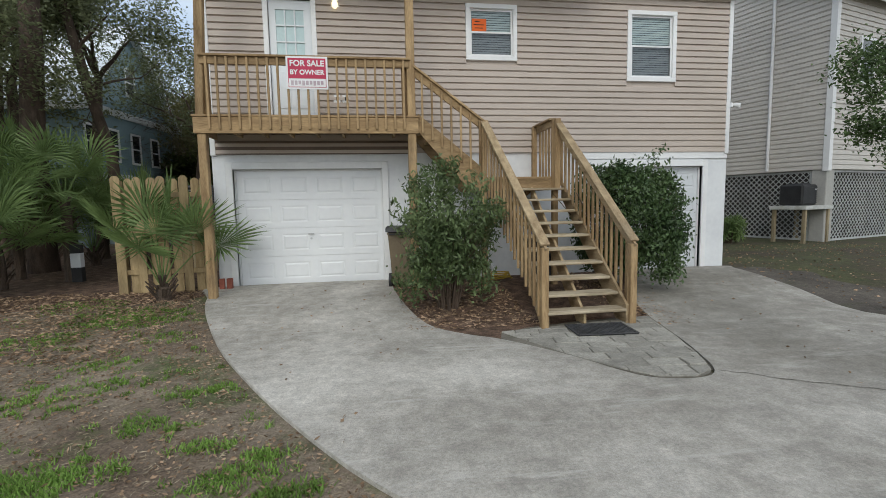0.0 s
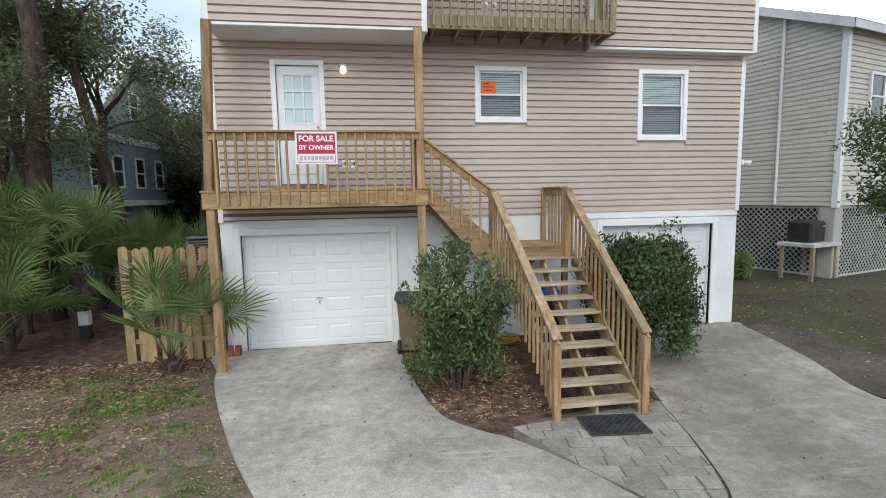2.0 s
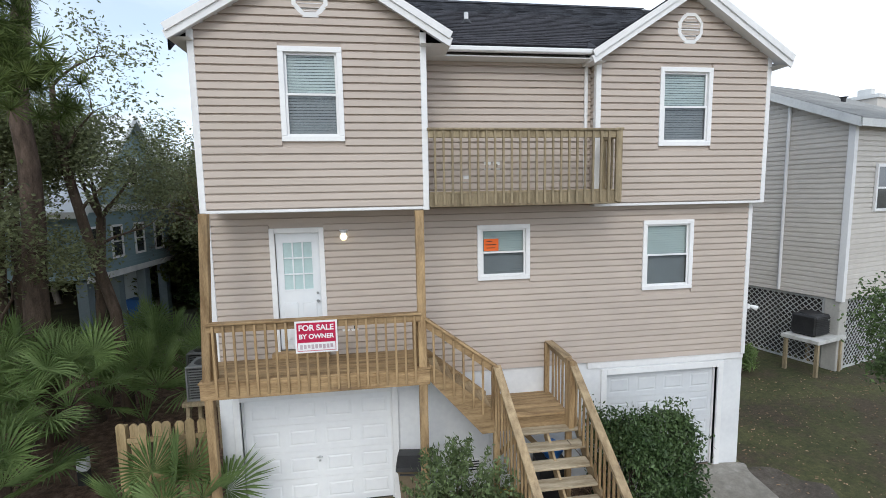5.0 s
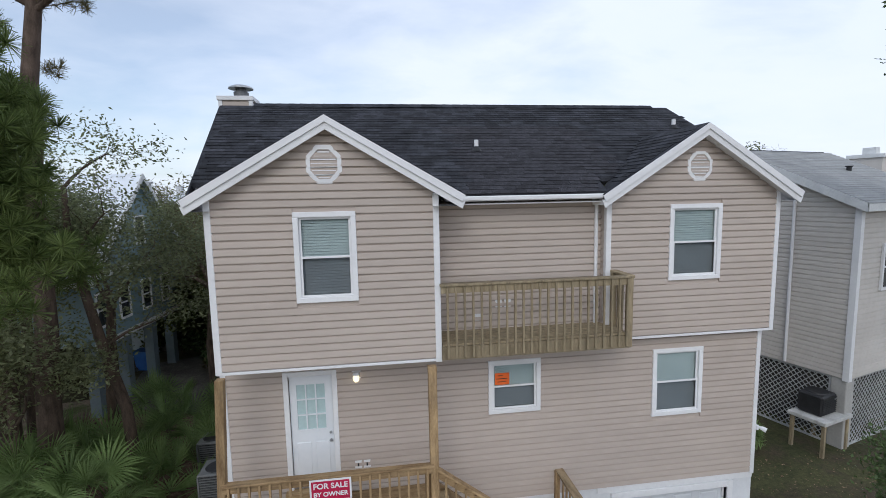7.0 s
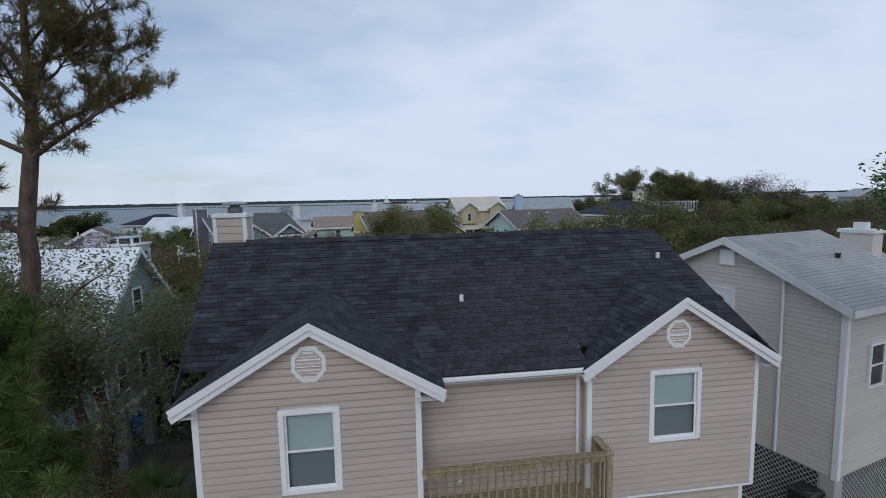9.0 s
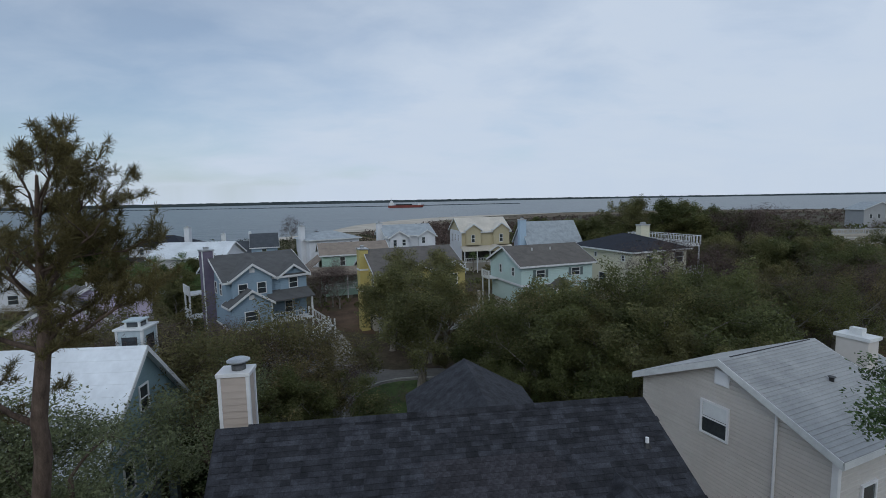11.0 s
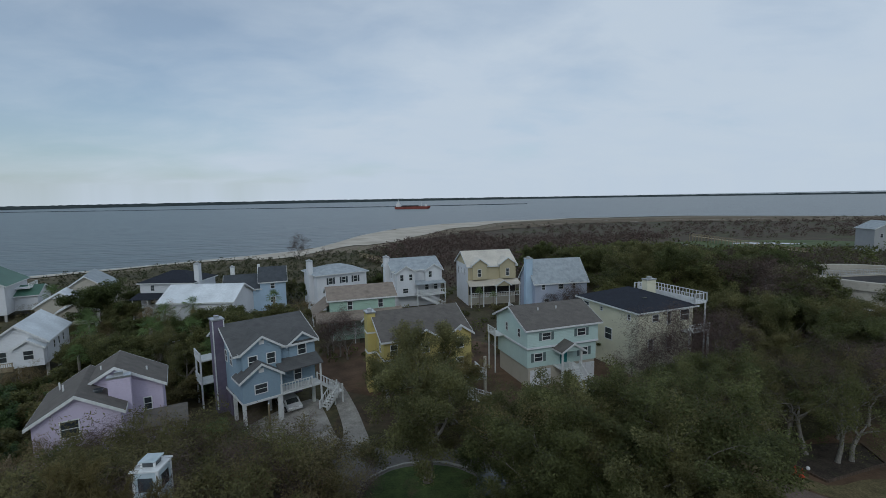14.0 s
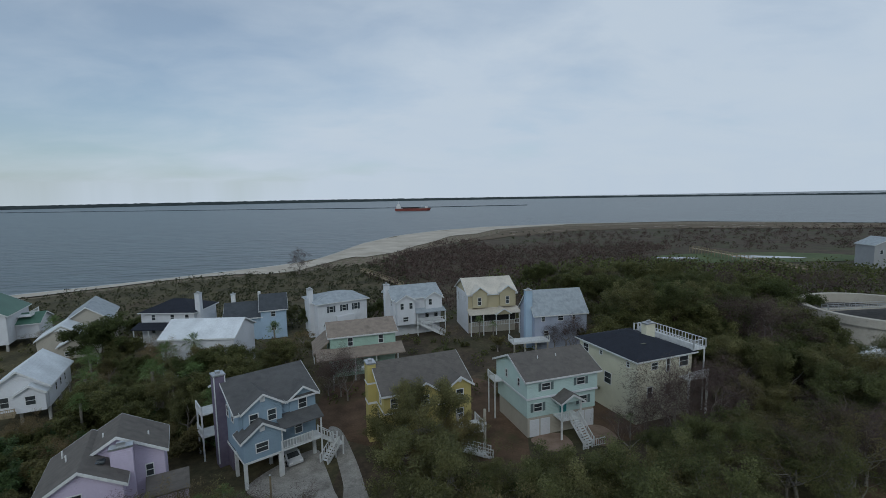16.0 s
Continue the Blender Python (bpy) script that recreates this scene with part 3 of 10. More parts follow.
# driveway: a left arm to the garage, a right arm round the planting bed, one apron towards the street
slab_on_ground("driveway", "broad weathered grey concrete driveway with stains", "driveway",
               [(0.0, -0.02), (0.08, -0.9), (0.3, -1.7), (0.95, -3.2), (1.52, -4.3), (2.1, -5.3), (2.7, -6.2), (3.6, -7.4), (5.2, -10.5), (9, -13), (20, -14), (21, -9), (13.5, -6.2),
                (10.3, -3.9), (10.35, -2.0), (10.42, -0.5), (10.4, -0.02), (8.2, -0.02), (7.55, -0.4), (7.3, -1.6), (6.95, -2.7), (6.72, -3.7), (6.5, -4.5), (6.28, -5.06), (6.0, -5.22), (5.6, -5.15), (5.36, -4.9),
                (5.05, -4.35), (4.5, -3.62), (4.05, -3.25), (3.6, -2.7), (3.3, -1.5), (3.2, -0.6), (3.18, -0.02)], 0.035, M_CONCRETE, 40)
slab_on_ground("planting_bed", "dark pine-bark mulch bed beside the stairs", "mulch",
               [(3.1, -0.02), (3.15, -1.4), (3.5, -2.8), (4.4, -3.7), (5.3, -3.5), (6.4, -3.5), (6.9, -2.9), (7.4, -1.6), (7.6, -0.3), (8.3, -0.02)], 0.012, M_MULCH, kind="structure")
slab_on_ground("leaf_bed", "brown leaf and bark mulch under the trees", "mulch",
               [(-0.1, 0.3), (-0.1, -0.7), (-1.0, -1.0), (-3.2, -1.2), (-6.0, -2.2), (-11, -3.4), (-12, 1.0), (-11, 9), (-6, 12), (-1.2, 11), (-0.6, 5)], 0.012, M_MULCH, kind="structure")

# ---- the house ----
COURSE = 0.122
house = thing("house", "beige vinyl-sided raised house with two gables", "house")


def spans(x0, x1, z0, z1, holes):
    """The parts of a strip between x0 and x1 that no hole covers at heights z0..z1."""
    out = [(x0, x1)]
    for hx0, hz0, hx1, hz1 in holes:
        if hz0 < z1 - 0.02 and hz1 > z0 + 0.02:
            nxt = []
            for a, b in out:
                if hx1 <= a or hx0 >= b:
                    nxt.append((a, b))
                else:
                    if hx0 > a:
                        nxt.append((a, hx0))
                    if hx1 < b:
                        nxt.append((hx1, b))
            out = nxt
    return [s for s in out if s[1] - s[0] > 0.03]


def holed_wall(mb, x0, x1, z0, z1, y0, y1, holes):
    """A wall as blocks round its openings."""
    cuts = sorted({x0, x1, *[min(max(h[k], x0), x1) for h in holes for k in (0, 2)]})
    for a, b in zip(cuts, cuts[1:]):
        mid, z = (a + b) / 2, z0
        for h in sorted((h for h in holes if h[0] < mid < h[2]), key=lambda h: h[1]):
            if h[1] > z:
                mb.box(a, y0, z, b, y1, h[1])
            z = max(z, h[3])
        if z < z1:
            mb.box(a, y0, z, b, y1, z1)


def siding(wall, x0, x1, z0, z1, y, holes, gable=None):
    """Lapped boards on the face y of a wall, each a piece. gable: (centre, peak height, slope)."""
    n = int(math.ceil((z1 - z0) / COURSE))
    for i in range(n):
        a, b = z0 + i * COURSE, min(z0 + (i + 1) * COURSE + 0.006, z1)
        for s0, s1 in spans(x0, x1, a, b, holes):
            ends = []
            for z in (a, b):
                e0, e1 = s0, s1
                if gable:
                    half = (gable[1] - z) / gable[2]
                    e0, e1 = max(e0, gable[0] - half), min(e1, gable[0] + half)
                ends.append((e0, e1))
            if ends[0][1] - ends[0][0] < 0.03:
                continue
            (b0, b1), (t0, t1) = ends
            if t1 < t0:
                t0 = t1 = (t0 + t1) / 2
            mb, prof = MB(), ((0.0, 0.004), (0.0, -0.038), (0.7, -0.032), (0.82, -0.004), (1.0, -0.003), (1.0, 0.004))
            for q, d in prof:
                z = a + (b - a) * q
                mb.v += [(b0 + (t0 - b0) * q, y + d, z), (b1 + (t1 - b1) * q, y + d, z)]
            mb.f = [(2 * k, 2 * k + 1, 2 * k + 3, 2 * k + 2) for k in range(5)] + [(0, 2, 4, 6, 8, 10), (11, 9, 7, 5, 3, 1)]
            part("siding_board", mb, M_SIDING, wall)


def window(house_ob, x0, z0, x1, z1, y, blind_to=1.0, paper=False, case=0.085):
    """A double-hung window in a white casing: the outer edges of the casing are given."""
    mb = MB()
    for a in ((x0, z0, x1, z0 + case), (x0, z1 - case, x1, z1), (x0, z0 + case, x0 + case, z1 - case), (x1 - case, z0 + case, x1, z1 - case)):
        mb.cbox(a[0], y - 0.055, a[1], a[2], y + 0.02, a[3], 0.006)
    w = part("window", mb, M_FRAME, house_ob, "white vinyl double-hung window with closed blinds")
    i0, i1, j0, j1 = x0 + case, x1 - case, z0 + case, z1 - case
    mid = (j0 + j1) / 2
    for lo, hi, yy, nm in ((j0, mid + 0.02, y - 0.012, "lower_sash"), (mid - 0.02, j1, y + 0.012, "upper_sash")):
        sb = MB()
        t = 0.035
        sb.cbox(i0, yy - 0.015, lo, i1, yy + 0.015, lo + t, 0.004)
        sb.cbox(i0, yy - 0.015, hi - t, i1, yy + 0.015, hi, 0.004)
        sb.cbox(i0, yy - 0.015, lo + t, i0 + t, yy + 0.015, hi - t, 0.004)
        sb.cbox(i1 - t, yy - 0.015, lo + t, i1, yy + 0.015, hi - t, 0.004)
        part(nm, sb, M_FRAME, w)
        pane = part("pane", MB().box(i0 + t - 0.004, yy - 0.003, lo + t - 0.004, i1 - t + 0.004, yy + 0.003, hi - t + 0.004), M_SCREENED if nm == "lower_sash" else M_GLASS, w, "reflecting window pane")
        pane.visible_shadow = False
    bb = MB()
    k = int((j1 - j0) / 0.045)
    for q in range(k):
        z = j1 - 0.03 - q * 0.045
        if z < j1 - (j1 - j0) * blind_to:
            break
        bb.add([(i0 + 0.01, y + 0.05, z - 0.021), (i1 - 0.01, y + 0.05, z - 0.021), (i1 - 0.01, y + 0.066, z + 0.02), (i0 + 0.01, y + 0.066, z + 0.02)], [(0, 1, 2, 3)])
    part("blind", bb, M_BLIND, w, "half-closed white slatted blind")
    part("room_behind", MB().box(i0 - 0.02, y + 0.1, j0 - 0.02, i1 + 0.02, y + 0.12, j1 + 0.02), M_DARK, w)
    if paper:
        pm = material("orange_notice", (0.75, 0.12, 0.02), (0.85, 0.17, 0.03), 3.0, 0.7, 0.0)
        pb = MB().box(i0 + 0.05, y - 0.002, mid + 0.03, i0 + 0.33, y + 0.0, mid + 0.26)
        p = part("notice", pb, pm, w, "orange paper notice taped inside the pane")
        bars = MB()
        for r, (u0, u1) in enumerate(((0.1, 0.2), (0.08, 0.28), (0.1, 0.26))):
            bars.box(i0 + u0, y - 0.0045, mid + 0.2 - r * 0.06, i0 + u1, y - 0.003, mid + 0.215 - r * 0.06)
        part("notice_text", bars, M_DARK, w)
    return w


def octagon_vent(house_ob, cx, cz, y, r):
    """A louvred eight-sided gable vent."""
    ring = MB()
    oct_ = [(cx + r * math.sin(radians(22.5 + 45 * k)) / math.cos(radians(22.5)), cz + r * 1.1 * math.cos(radians(22.5 + 45 * k)) / math.cos(radians(22.5))) for k in range(8)]
    inn = [(cx + (px - cx) * 0.76, cz + (pz - cz) * 0.76) for px, pz in oct_]
    v = [(p[0], y - 0.035, p[1]) for p in oct_] + [(p[0], y - 0.045, p[1]) for p in inn] + [(p[0], y + 0.01, p[1]) for p in oct_] + [(p[0], y - 0.005, p[1]) for p in inn]
    f = []
    for k in range(8):
        n = (k + 1) % 8
        f += [(k, n, 8 + n, 8 + k), (k, 16 + k, 16 + n, n), (8 + k, 8 + n, 24 + n, 24 + k)]
    ring.add(v, f)
    ob = part("gable_vent", ring, M_FRAME, house_ob, "white octagonal louvred gable vent")
    part("backing", MB().prism([(p[0], p[1]) for p in inn], 1, y - 0.006, y + 0.002), M_BLIND, ob)
    for q in range(8):
        z = cz - r * 0.72 + q * r * 1.44 / 7
        half = min(r * 0.74, (r * 1.1 - abs(z - cz)) * 0.86)
        sl = MB().add([(cx - half, y - 0.042, z - 0.018), (cx + half, y - 0.042, z - 0.018), (cx + half, y - 0.012, z + 0.02), (cx - half, y - 0.012, z + 0.02)], [(0, 1, 2, 3)])
        part("slat", sl, M_FRAME, ob)


# lower storey of white painted block with two garage openings
G1, G2 = (0.35, 0.0, 3.09, 2.21), (7.42, 0.0, 9.9, 2.2)
DOOR = (1.13, 3.12, 1.89, 5.26)
LOWER_WIN = [(4.77, 4.26, 5.79, 5.31), (8.1, 3.92, 9.18, 5.31)]


def case_hole(w, c=0.085):
    return (w[0] + c, w[1] + c, w[2] - c, w[3] - c)


mb = MB()
holed_wall(mb, 0.0, 10.47, -0.2, 2.5, 0.02, 0.25, [(G1[0], -0.2, G1[2], G1[3]), (G2[0], -0.2, G2[2], G2[3])])
part("ground_floor_wall", mb, M_STUCCO, house, "white painted block garage wall", weld=True)
mb = MB()
LH = [case_hole(w) for w in LOWER_WIN] + [DOOR]
holed_wall(mb, 0.03, 10.45, 2.5, 5.72, 0.006, 0.2, LH)
for a in ((0.03, 0.2, 0.2, 8.0), (10.25, 0.2, 10.45, 8.0), (0.2, 7.8, 10.25, 8.0)):
    part("ground_floor_wall", MB().box(a[0], max(a[1], 0.25), -0.2, a[2], a[3], 2.5), M_STUCCO, house)
    part("side_wall", MB().box(a[0], a[1], 2.5, a[2], a[3], 8.3), M_SIDING, house)
front_wall = part("front_wall", mb, M_SIDING, house, "front wall of beige lapped vinyl siding", weld=True)
siding(front_wall, 0.09, 10.38, 2.5, 5.7, 0.004, [(w[0], w[1], w[2], w[3]) for w in LOWER_WIN] + [(1.04, 3.0, 1.98, 5.35)])
mb = MB()
holed_wall(mb, 3.7, 7.0, 5.72, 8.4, 0.006, 0.2, [])
mid_wall = part("balcony_wall", mb, M_SIDING, house, "beige siding wall behind the balcony")
siding(mid_wall, 3.75, 6.98, 5.74, 8.33, 0.004, [])
# left gable block
UL, UR = (1.5, 6.76, 2.47, 8.2), (8.22, 6.72, 9.29, 8.16)
LG, RG = (2.0, 9.52, 0.563), (8.79, 9.5, 0.62)
YL, YR = -0.76, -0.21
for nm, x0, x1, zb, y, win, g in (("left_gable_wall", 0.22, 3.78, 5.68, YL, UL, LG), ("right_gable_wall", 6.98, 10.5, 5.64, YR, UR, RG)):
    mb = MB()
    hole = case_hole(win)
    holed_wall(mb, x0, x1, zb, 8.35, y + 0.004, y + 0.16, [hole])
    mb.prism([(x0, 8.35), (x1, 8.35), (g[0] + 0.02, g[1] - 0.1), (g[0] - 0.02, g[1] - 0.1)], 1, y + 0.004, y + 0.16)
    mb.box(x0, y + 0.16, zb, x0 + 0.15, 0.2, 8.4).box(x1 - 0.15, y + 0.16, zb, x1, 0.2, 8.4)
    gw = part(nm, mb, M_SIDING, house, "gabled wall of beige lapped vinyl siding")
    siding(gw, x0 + 0.07, x1 - 0.07, zb + 0.045, g[1] - 0.03, y, [(win[0], win[1], win[2], win[3])], (g[0], g[1] - 0.02, g[2]))
    sof = MB().box(x0 - 0.0, y - 0.02, zb - 0.03, x1, 0.0, zb + 0.004)
    part("soffit", sof, M_TRIM, house, "white soffit under the overhanging gable room")
    window(house, *win, y)
    # side boards of the projecting block
    for xs, sx in ((x0, -1), (x1, 1)):
        k = int((8.3 - zb) / COURSE)
        for i in range(k):
            z = zb + 0.02 + i * COURSE
            sb = MB().add([(xs + sx * 0.028, y + 0.04, z), (xs + sx * 0.028, 0.0, z), (xs + sx * 0.004, 0.0, z + COURSE), (xs + sx * 0.004, y + 0.04, z + COURSE),
                           (xs, y + 0.04, z), (xs, 0.0, z)], [(0, 1, 2, 3), (0, 4, 5, 1)])
            part("siding_board", sb, M_SIDING, gw)
for w, p in ((LOWER_WIN[0], True), (LOWER_WIN[1], False)):
    window(house, *w, 0.0, 1.0, p)
octagon_vent(house, 2.02, 8.93, YL, 0.27)
octagon_vent(house, 8.79, 8.86, YR, 0.25)
# corner boards and skirt trim
for nm, x0, y, z0, x1, z1 in (("corner_board", 0.0, 0.0, 2.46, 0.09, 5.7), ("corner_board", 10.38, 0.0, 2.46, 10.47, 5.7), ("corner_board", 0.2, YL, 5.66, 0.3, 8.42), ("corner_board", 3.7, YL, 5.64, 3.8, 8.46),
                              ("corner_board", 6.96, YR, 5.62, 7.06, 8.3), ("corner_board", 10.43, YR, 5.62, 10.52, 8.4)):
    cb = MB().cbox(x0, y - 0.042, z0, x1, y + 0.06, z1, 0.006)
    part(nm, cb, M_TRIM, house, "white vinyl corner board")
part("skirt_trim", MB().cbox(0.22, YL - 0.036, 5.655, 3.78, YL + 0.0, 5.7, 0.004), M_TRIM, house)
part("skirt_trim", MB().cbox(6.98, YR - 0.036, 5.615, 10.5, YR + 0.0, 5.66, 0.004), M_TRIM, house)
part("drain_pipe", MB().tube([(6.86, -0.05, 8.25), (6.86, -0.05, 5.8)], [0.035, 0.035], 8), M_TRIM, house, "beige downpipe in the balcony corner")
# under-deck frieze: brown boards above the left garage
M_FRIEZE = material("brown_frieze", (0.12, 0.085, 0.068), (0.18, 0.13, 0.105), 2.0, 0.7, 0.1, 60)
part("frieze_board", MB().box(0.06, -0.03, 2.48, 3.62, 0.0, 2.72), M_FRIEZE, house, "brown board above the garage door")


def garage_door(g, handle):
    """A panelled steel garage door set back in a white timber surround."""
    x0, _, x1, z1 = g
    sur = MB()
    for a in ((x0 - 0.12, 0.0, x0, z1 + 0.13), (x1, 0.0, x1 + 0.12, z1 + 0.13), (x0, z1, x1, z1 + 0.13)):
        sur.cbox(a[0], -0.02, a[1], a[2], 0.09, a[3], 0.006)
    for a in ((x0, -0.1, x0 + 0.03, z1), (x1 - 0.03, -0.1, x1, z1), (x0 + 0.03, z1 - 0.03, x1 - 0.03, z1)):
        sur.box(a[0], 0.09, a[1], a[2], 0.2, a[3])
    ob = part("garage_door", sur, M_TRIM, house, "white panelled sectional garage door, closed")
    y = 0.13
    n = 4
    for r in range(n):
        lo, hi = 0.015 + r * (z1 - 0.04) / n, 0.015 + (r + 1) * (z1 - 0.04) / n
        sec = MB()
        xs, w = [x0 + 0.03], (x1 - x0 - 0.06) / 4
        for c in range(4):
            xs += [x0 + 0.03 + c * w + 0.1, x0 + 0.03 + (c + 1) * w - 0.06]
        xs.append(x1 - 0.03)
        zs = [lo + 0.002, lo + 0.11, hi - 0.11, hi - 0.002]
        nx, e = len(xs), 0.03
        sec.v = [(xx, y, zz) for zz in zs for xx in xs]
        for j in range(3):
            for i in range(nx - 1):
                q = (j * nx + i, j * nx + i + 1, (j + 1) * nx + i + 1, (j + 1) * nx + i)
                if j != 1 or i % 2 == 0:
                    sec.f.append(q)
                    continue
                # sunk rim round a raised field
                k = len(sec.v)
                for d, dy in ((e, 0.007), (2 * e, -0.003)):
                    sec.v += [(xs[i] + d, y + dy, zs[1] + d), (xs[i + 1] - d, y + dy, zs[1] + d), (xs[i + 1] - d, y + dy, zs[2] - d), (xs[i] + d, y + dy, zs[2] - d)]
                for m_ in range(4):
                    n_ = (m_ + 1) % 4
                    sec.f += [(q[m_], q[n_], k + n_, k + m_), (k + m_, k + n_, k + 4 + n_, k + 4 + m_)]
                sec.f.append((k + 4, k + 5, k + 6, k + 7))
        k = len(sec.v)
        sec.v += [(xs[0], y + 0.05, zs[0]), (xs[-1], y + 0.05, zs[0]), (xs[-1], y + 0.05, zs[3]), (xs[0], y + 0.05, zs[3])]
        sec.f += [tuple(range(nx)) + (k + 1, k), tuple(range(3 * nx, 4 * nx)) + (k + 2, k + 3), (k, k + 1, k + 2, k + 3)]
        # the door without a handle gets the darker steel
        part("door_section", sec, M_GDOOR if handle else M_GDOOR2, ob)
    part("bottom_seal", MB().box(x0 + 0.03, y - 0.005, -0.1, x1 - 0.03, y + 0.05, 0.016), M_BLACKPLASTIC, ob)
    if handle:
        hx, hz = (x0 + x1) / 2 - 0.02, 0.98
        hb = MB().tube([(hx, y - 0.05, hz), (hx, y, hz)], [0.012, 0.012], 8).beam((hx - 0.06, y - 0.05, hz), (hx + 0.06, y - 0.05, hz), 0.018, 0.02)
        hb.tube([(hx, y - 0.02, hz - 0.09), (hx, y, hz - 0.09)], [0.022, 0.022], 10)
        part("handle", hb, M_METAL, ob, "chrome T handle and lock")


garage_door(G1, True)
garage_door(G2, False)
# the recessed light-grey pier between the right garage and the corner
part("base_trim", MB().cbox(7.0, -0.012, 2.36, 10.46, 0.02, 2.5, 0.005), M_TRIM, house, "white band above the right garage door")

# front door
dm = MB()
for a in ((1.04, 3.1, 1.13, 5.35), (1.89, 3.1, 1.98, 5.35), (1.13, 5.26, 1.89, 5.35)):
    dm.cbox(a[0], -0.035, a[1], a[2], 0.04, a[3], 0.006)
door = part("front_door", dm, M_FRAME, house, "white door with a nine-light window, closed")
y = 0.03
lx0, lx1, lz0, lz1 = 1.245, 1.765, 4.23, 5.1
leaf_mb = MB()
holed_wall(leaf_mb, 1.135, 1.885, 3.14, 5.255, y, y + 0.045, [(lx0, lz0, lx1, lz1)])
for x0 in (1.22, 1.55):
    leaf_mb.cbox(x0, y - 0.012, 3.32, x0 + 0.25, y + 0.002, 4.0, 0.01)
part("leaf", leaf_mb, M_DOOR, door)
part("glazing", MB().box(lx0, y + 0.015, lz0, lx1, y + 0.022, lz1), M_FROST, door, "pale curtained glass lights")
mun = MB()
for k in range(4):
    xx = lx0 + (lx1 - lx0) * k / 3
    mun.box(xx - 0.012, y - 0.008, lz0, xx + 0.012, y + 0.014, lz1)
    zz = lz0 + (lz1 - lz0) * k / 3
    mun.box(lx0, y - 0.009, zz - 0.012, lx1, y + 0.013, zz + 0.012)
part("muntins", mun, M_DOOR, door)
for z, r in ((4.02, 0.03), (4.17, 0.024)):
    part("door_knob" if r > 0.025 else "deadbolt", MB().tube([(1.83, y, z), (1.83, y - 0.03, z), (1.83, y - 0.05, z), (1.83, y - 0.065, z)], [r * 0.5, r * 0.5, r, r * 0.6], 12), M_METAL, door, "brushed steel knob")
part("threshold", MB().cbox(1.0, -0.16, 3.02, 2.0, 0.03, 3.12, 0.006), M_WOODX, door, "wooden door step")
# porch lamp and outlets
lamp = part("porch_light", MB().cbox(2.25, -0.02, 5.08, 2.41, 0.0, 5.3, 0.01), M_FRAME, house, "white wall lantern, lit")
part("globe", MB().tube([(2.33, -0.07, 5.11), (2.33, -0.07, 5.14), (2.33, -0.07, 5.2), (2.33, -0.07, 5.24)], [0.03, 0.055, 0.055, 0.035], 12), glow("lamp_globe", (1.0, 0.88, 0.6), 0.8), lamp)
part("hood", MB().tube([(2.33, -0.06, 5.24), (2.33, -0.06, 5.28)], [0.07, 0.045], 12), M_FRAME, lamp)
for x, z in ((2.3, 3.5), (2.46, 3.5), (4.98, 6.4), (5.15, 6.4), (4.58, 6.17)):
    o = part("outlet_box", MB().cbox(x - 0.065, -0.03, z - 0.075, x + 0.065, 0.0, z + 0.075, 0.008), M_FRAME, house, "white outdoor outlet plate")
    if z != 6.17:
        part("socket", MB().box(x - 0.014, -0.034, z - 0.03, x + 0.014, -0.028, z + 0.03), M_DARK, o)

# ---- roof ----
RIDGE_Y, RIDGE_Z, EAVE_Y, EAVE_Z = 3.42, 10.58, -0.4, 8.43
SL = (RIDGE_Z - EAVE_Z) / (RIDGE_Y - EAVE_Y)


def left_edge(yy):
    return -0.12 - 0.57 * (yy + 0.87) / 4.3


def right_edge(yy):
    return 10.74 - 0.3 * (yy + 0.87) / 4.3


mb = MB()
by, bz = 8.3, RIDGE_Z - (8.3 - RIDGE_Y) * SL
zi = EAVE_Z + (0.1 - EAVE_Y) * SL
mb.slab([(left_edge(0.1), 0.1, zi), (3.9, 0.1, zi), (3.9, EAVE_Y, EAVE_Z), (6.9, EAVE_Y, EAVE_Z), (6.9, 0.1, zi), (right_edge(0.1), 0.1, zi), (right_edge(RIDGE_Y), RIDGE_Y, RIDGE_Z), (left_edge(RIDGE_Y), RIDGE_Y, RIDGE_Z)], 0.1)
mb.slab([(left_edge(RIDGE_Y), RIDGE_Y, RIDGE_Z), (right_edge(RIDGE_Y), RIDGE_Y, RIDGE_Z), (right_edge(RIDGE_Y), by, bz), (left_edge(RIDGE_Y), by, bz)], 0.1)
roof = part("roof", mb, M_SHINGLE_ALL, house, "charcoal asphalt shingle roof")


def roof_z(yy):
    return RIDGE_Z - abs(yy - RIDGE_Y) * SL


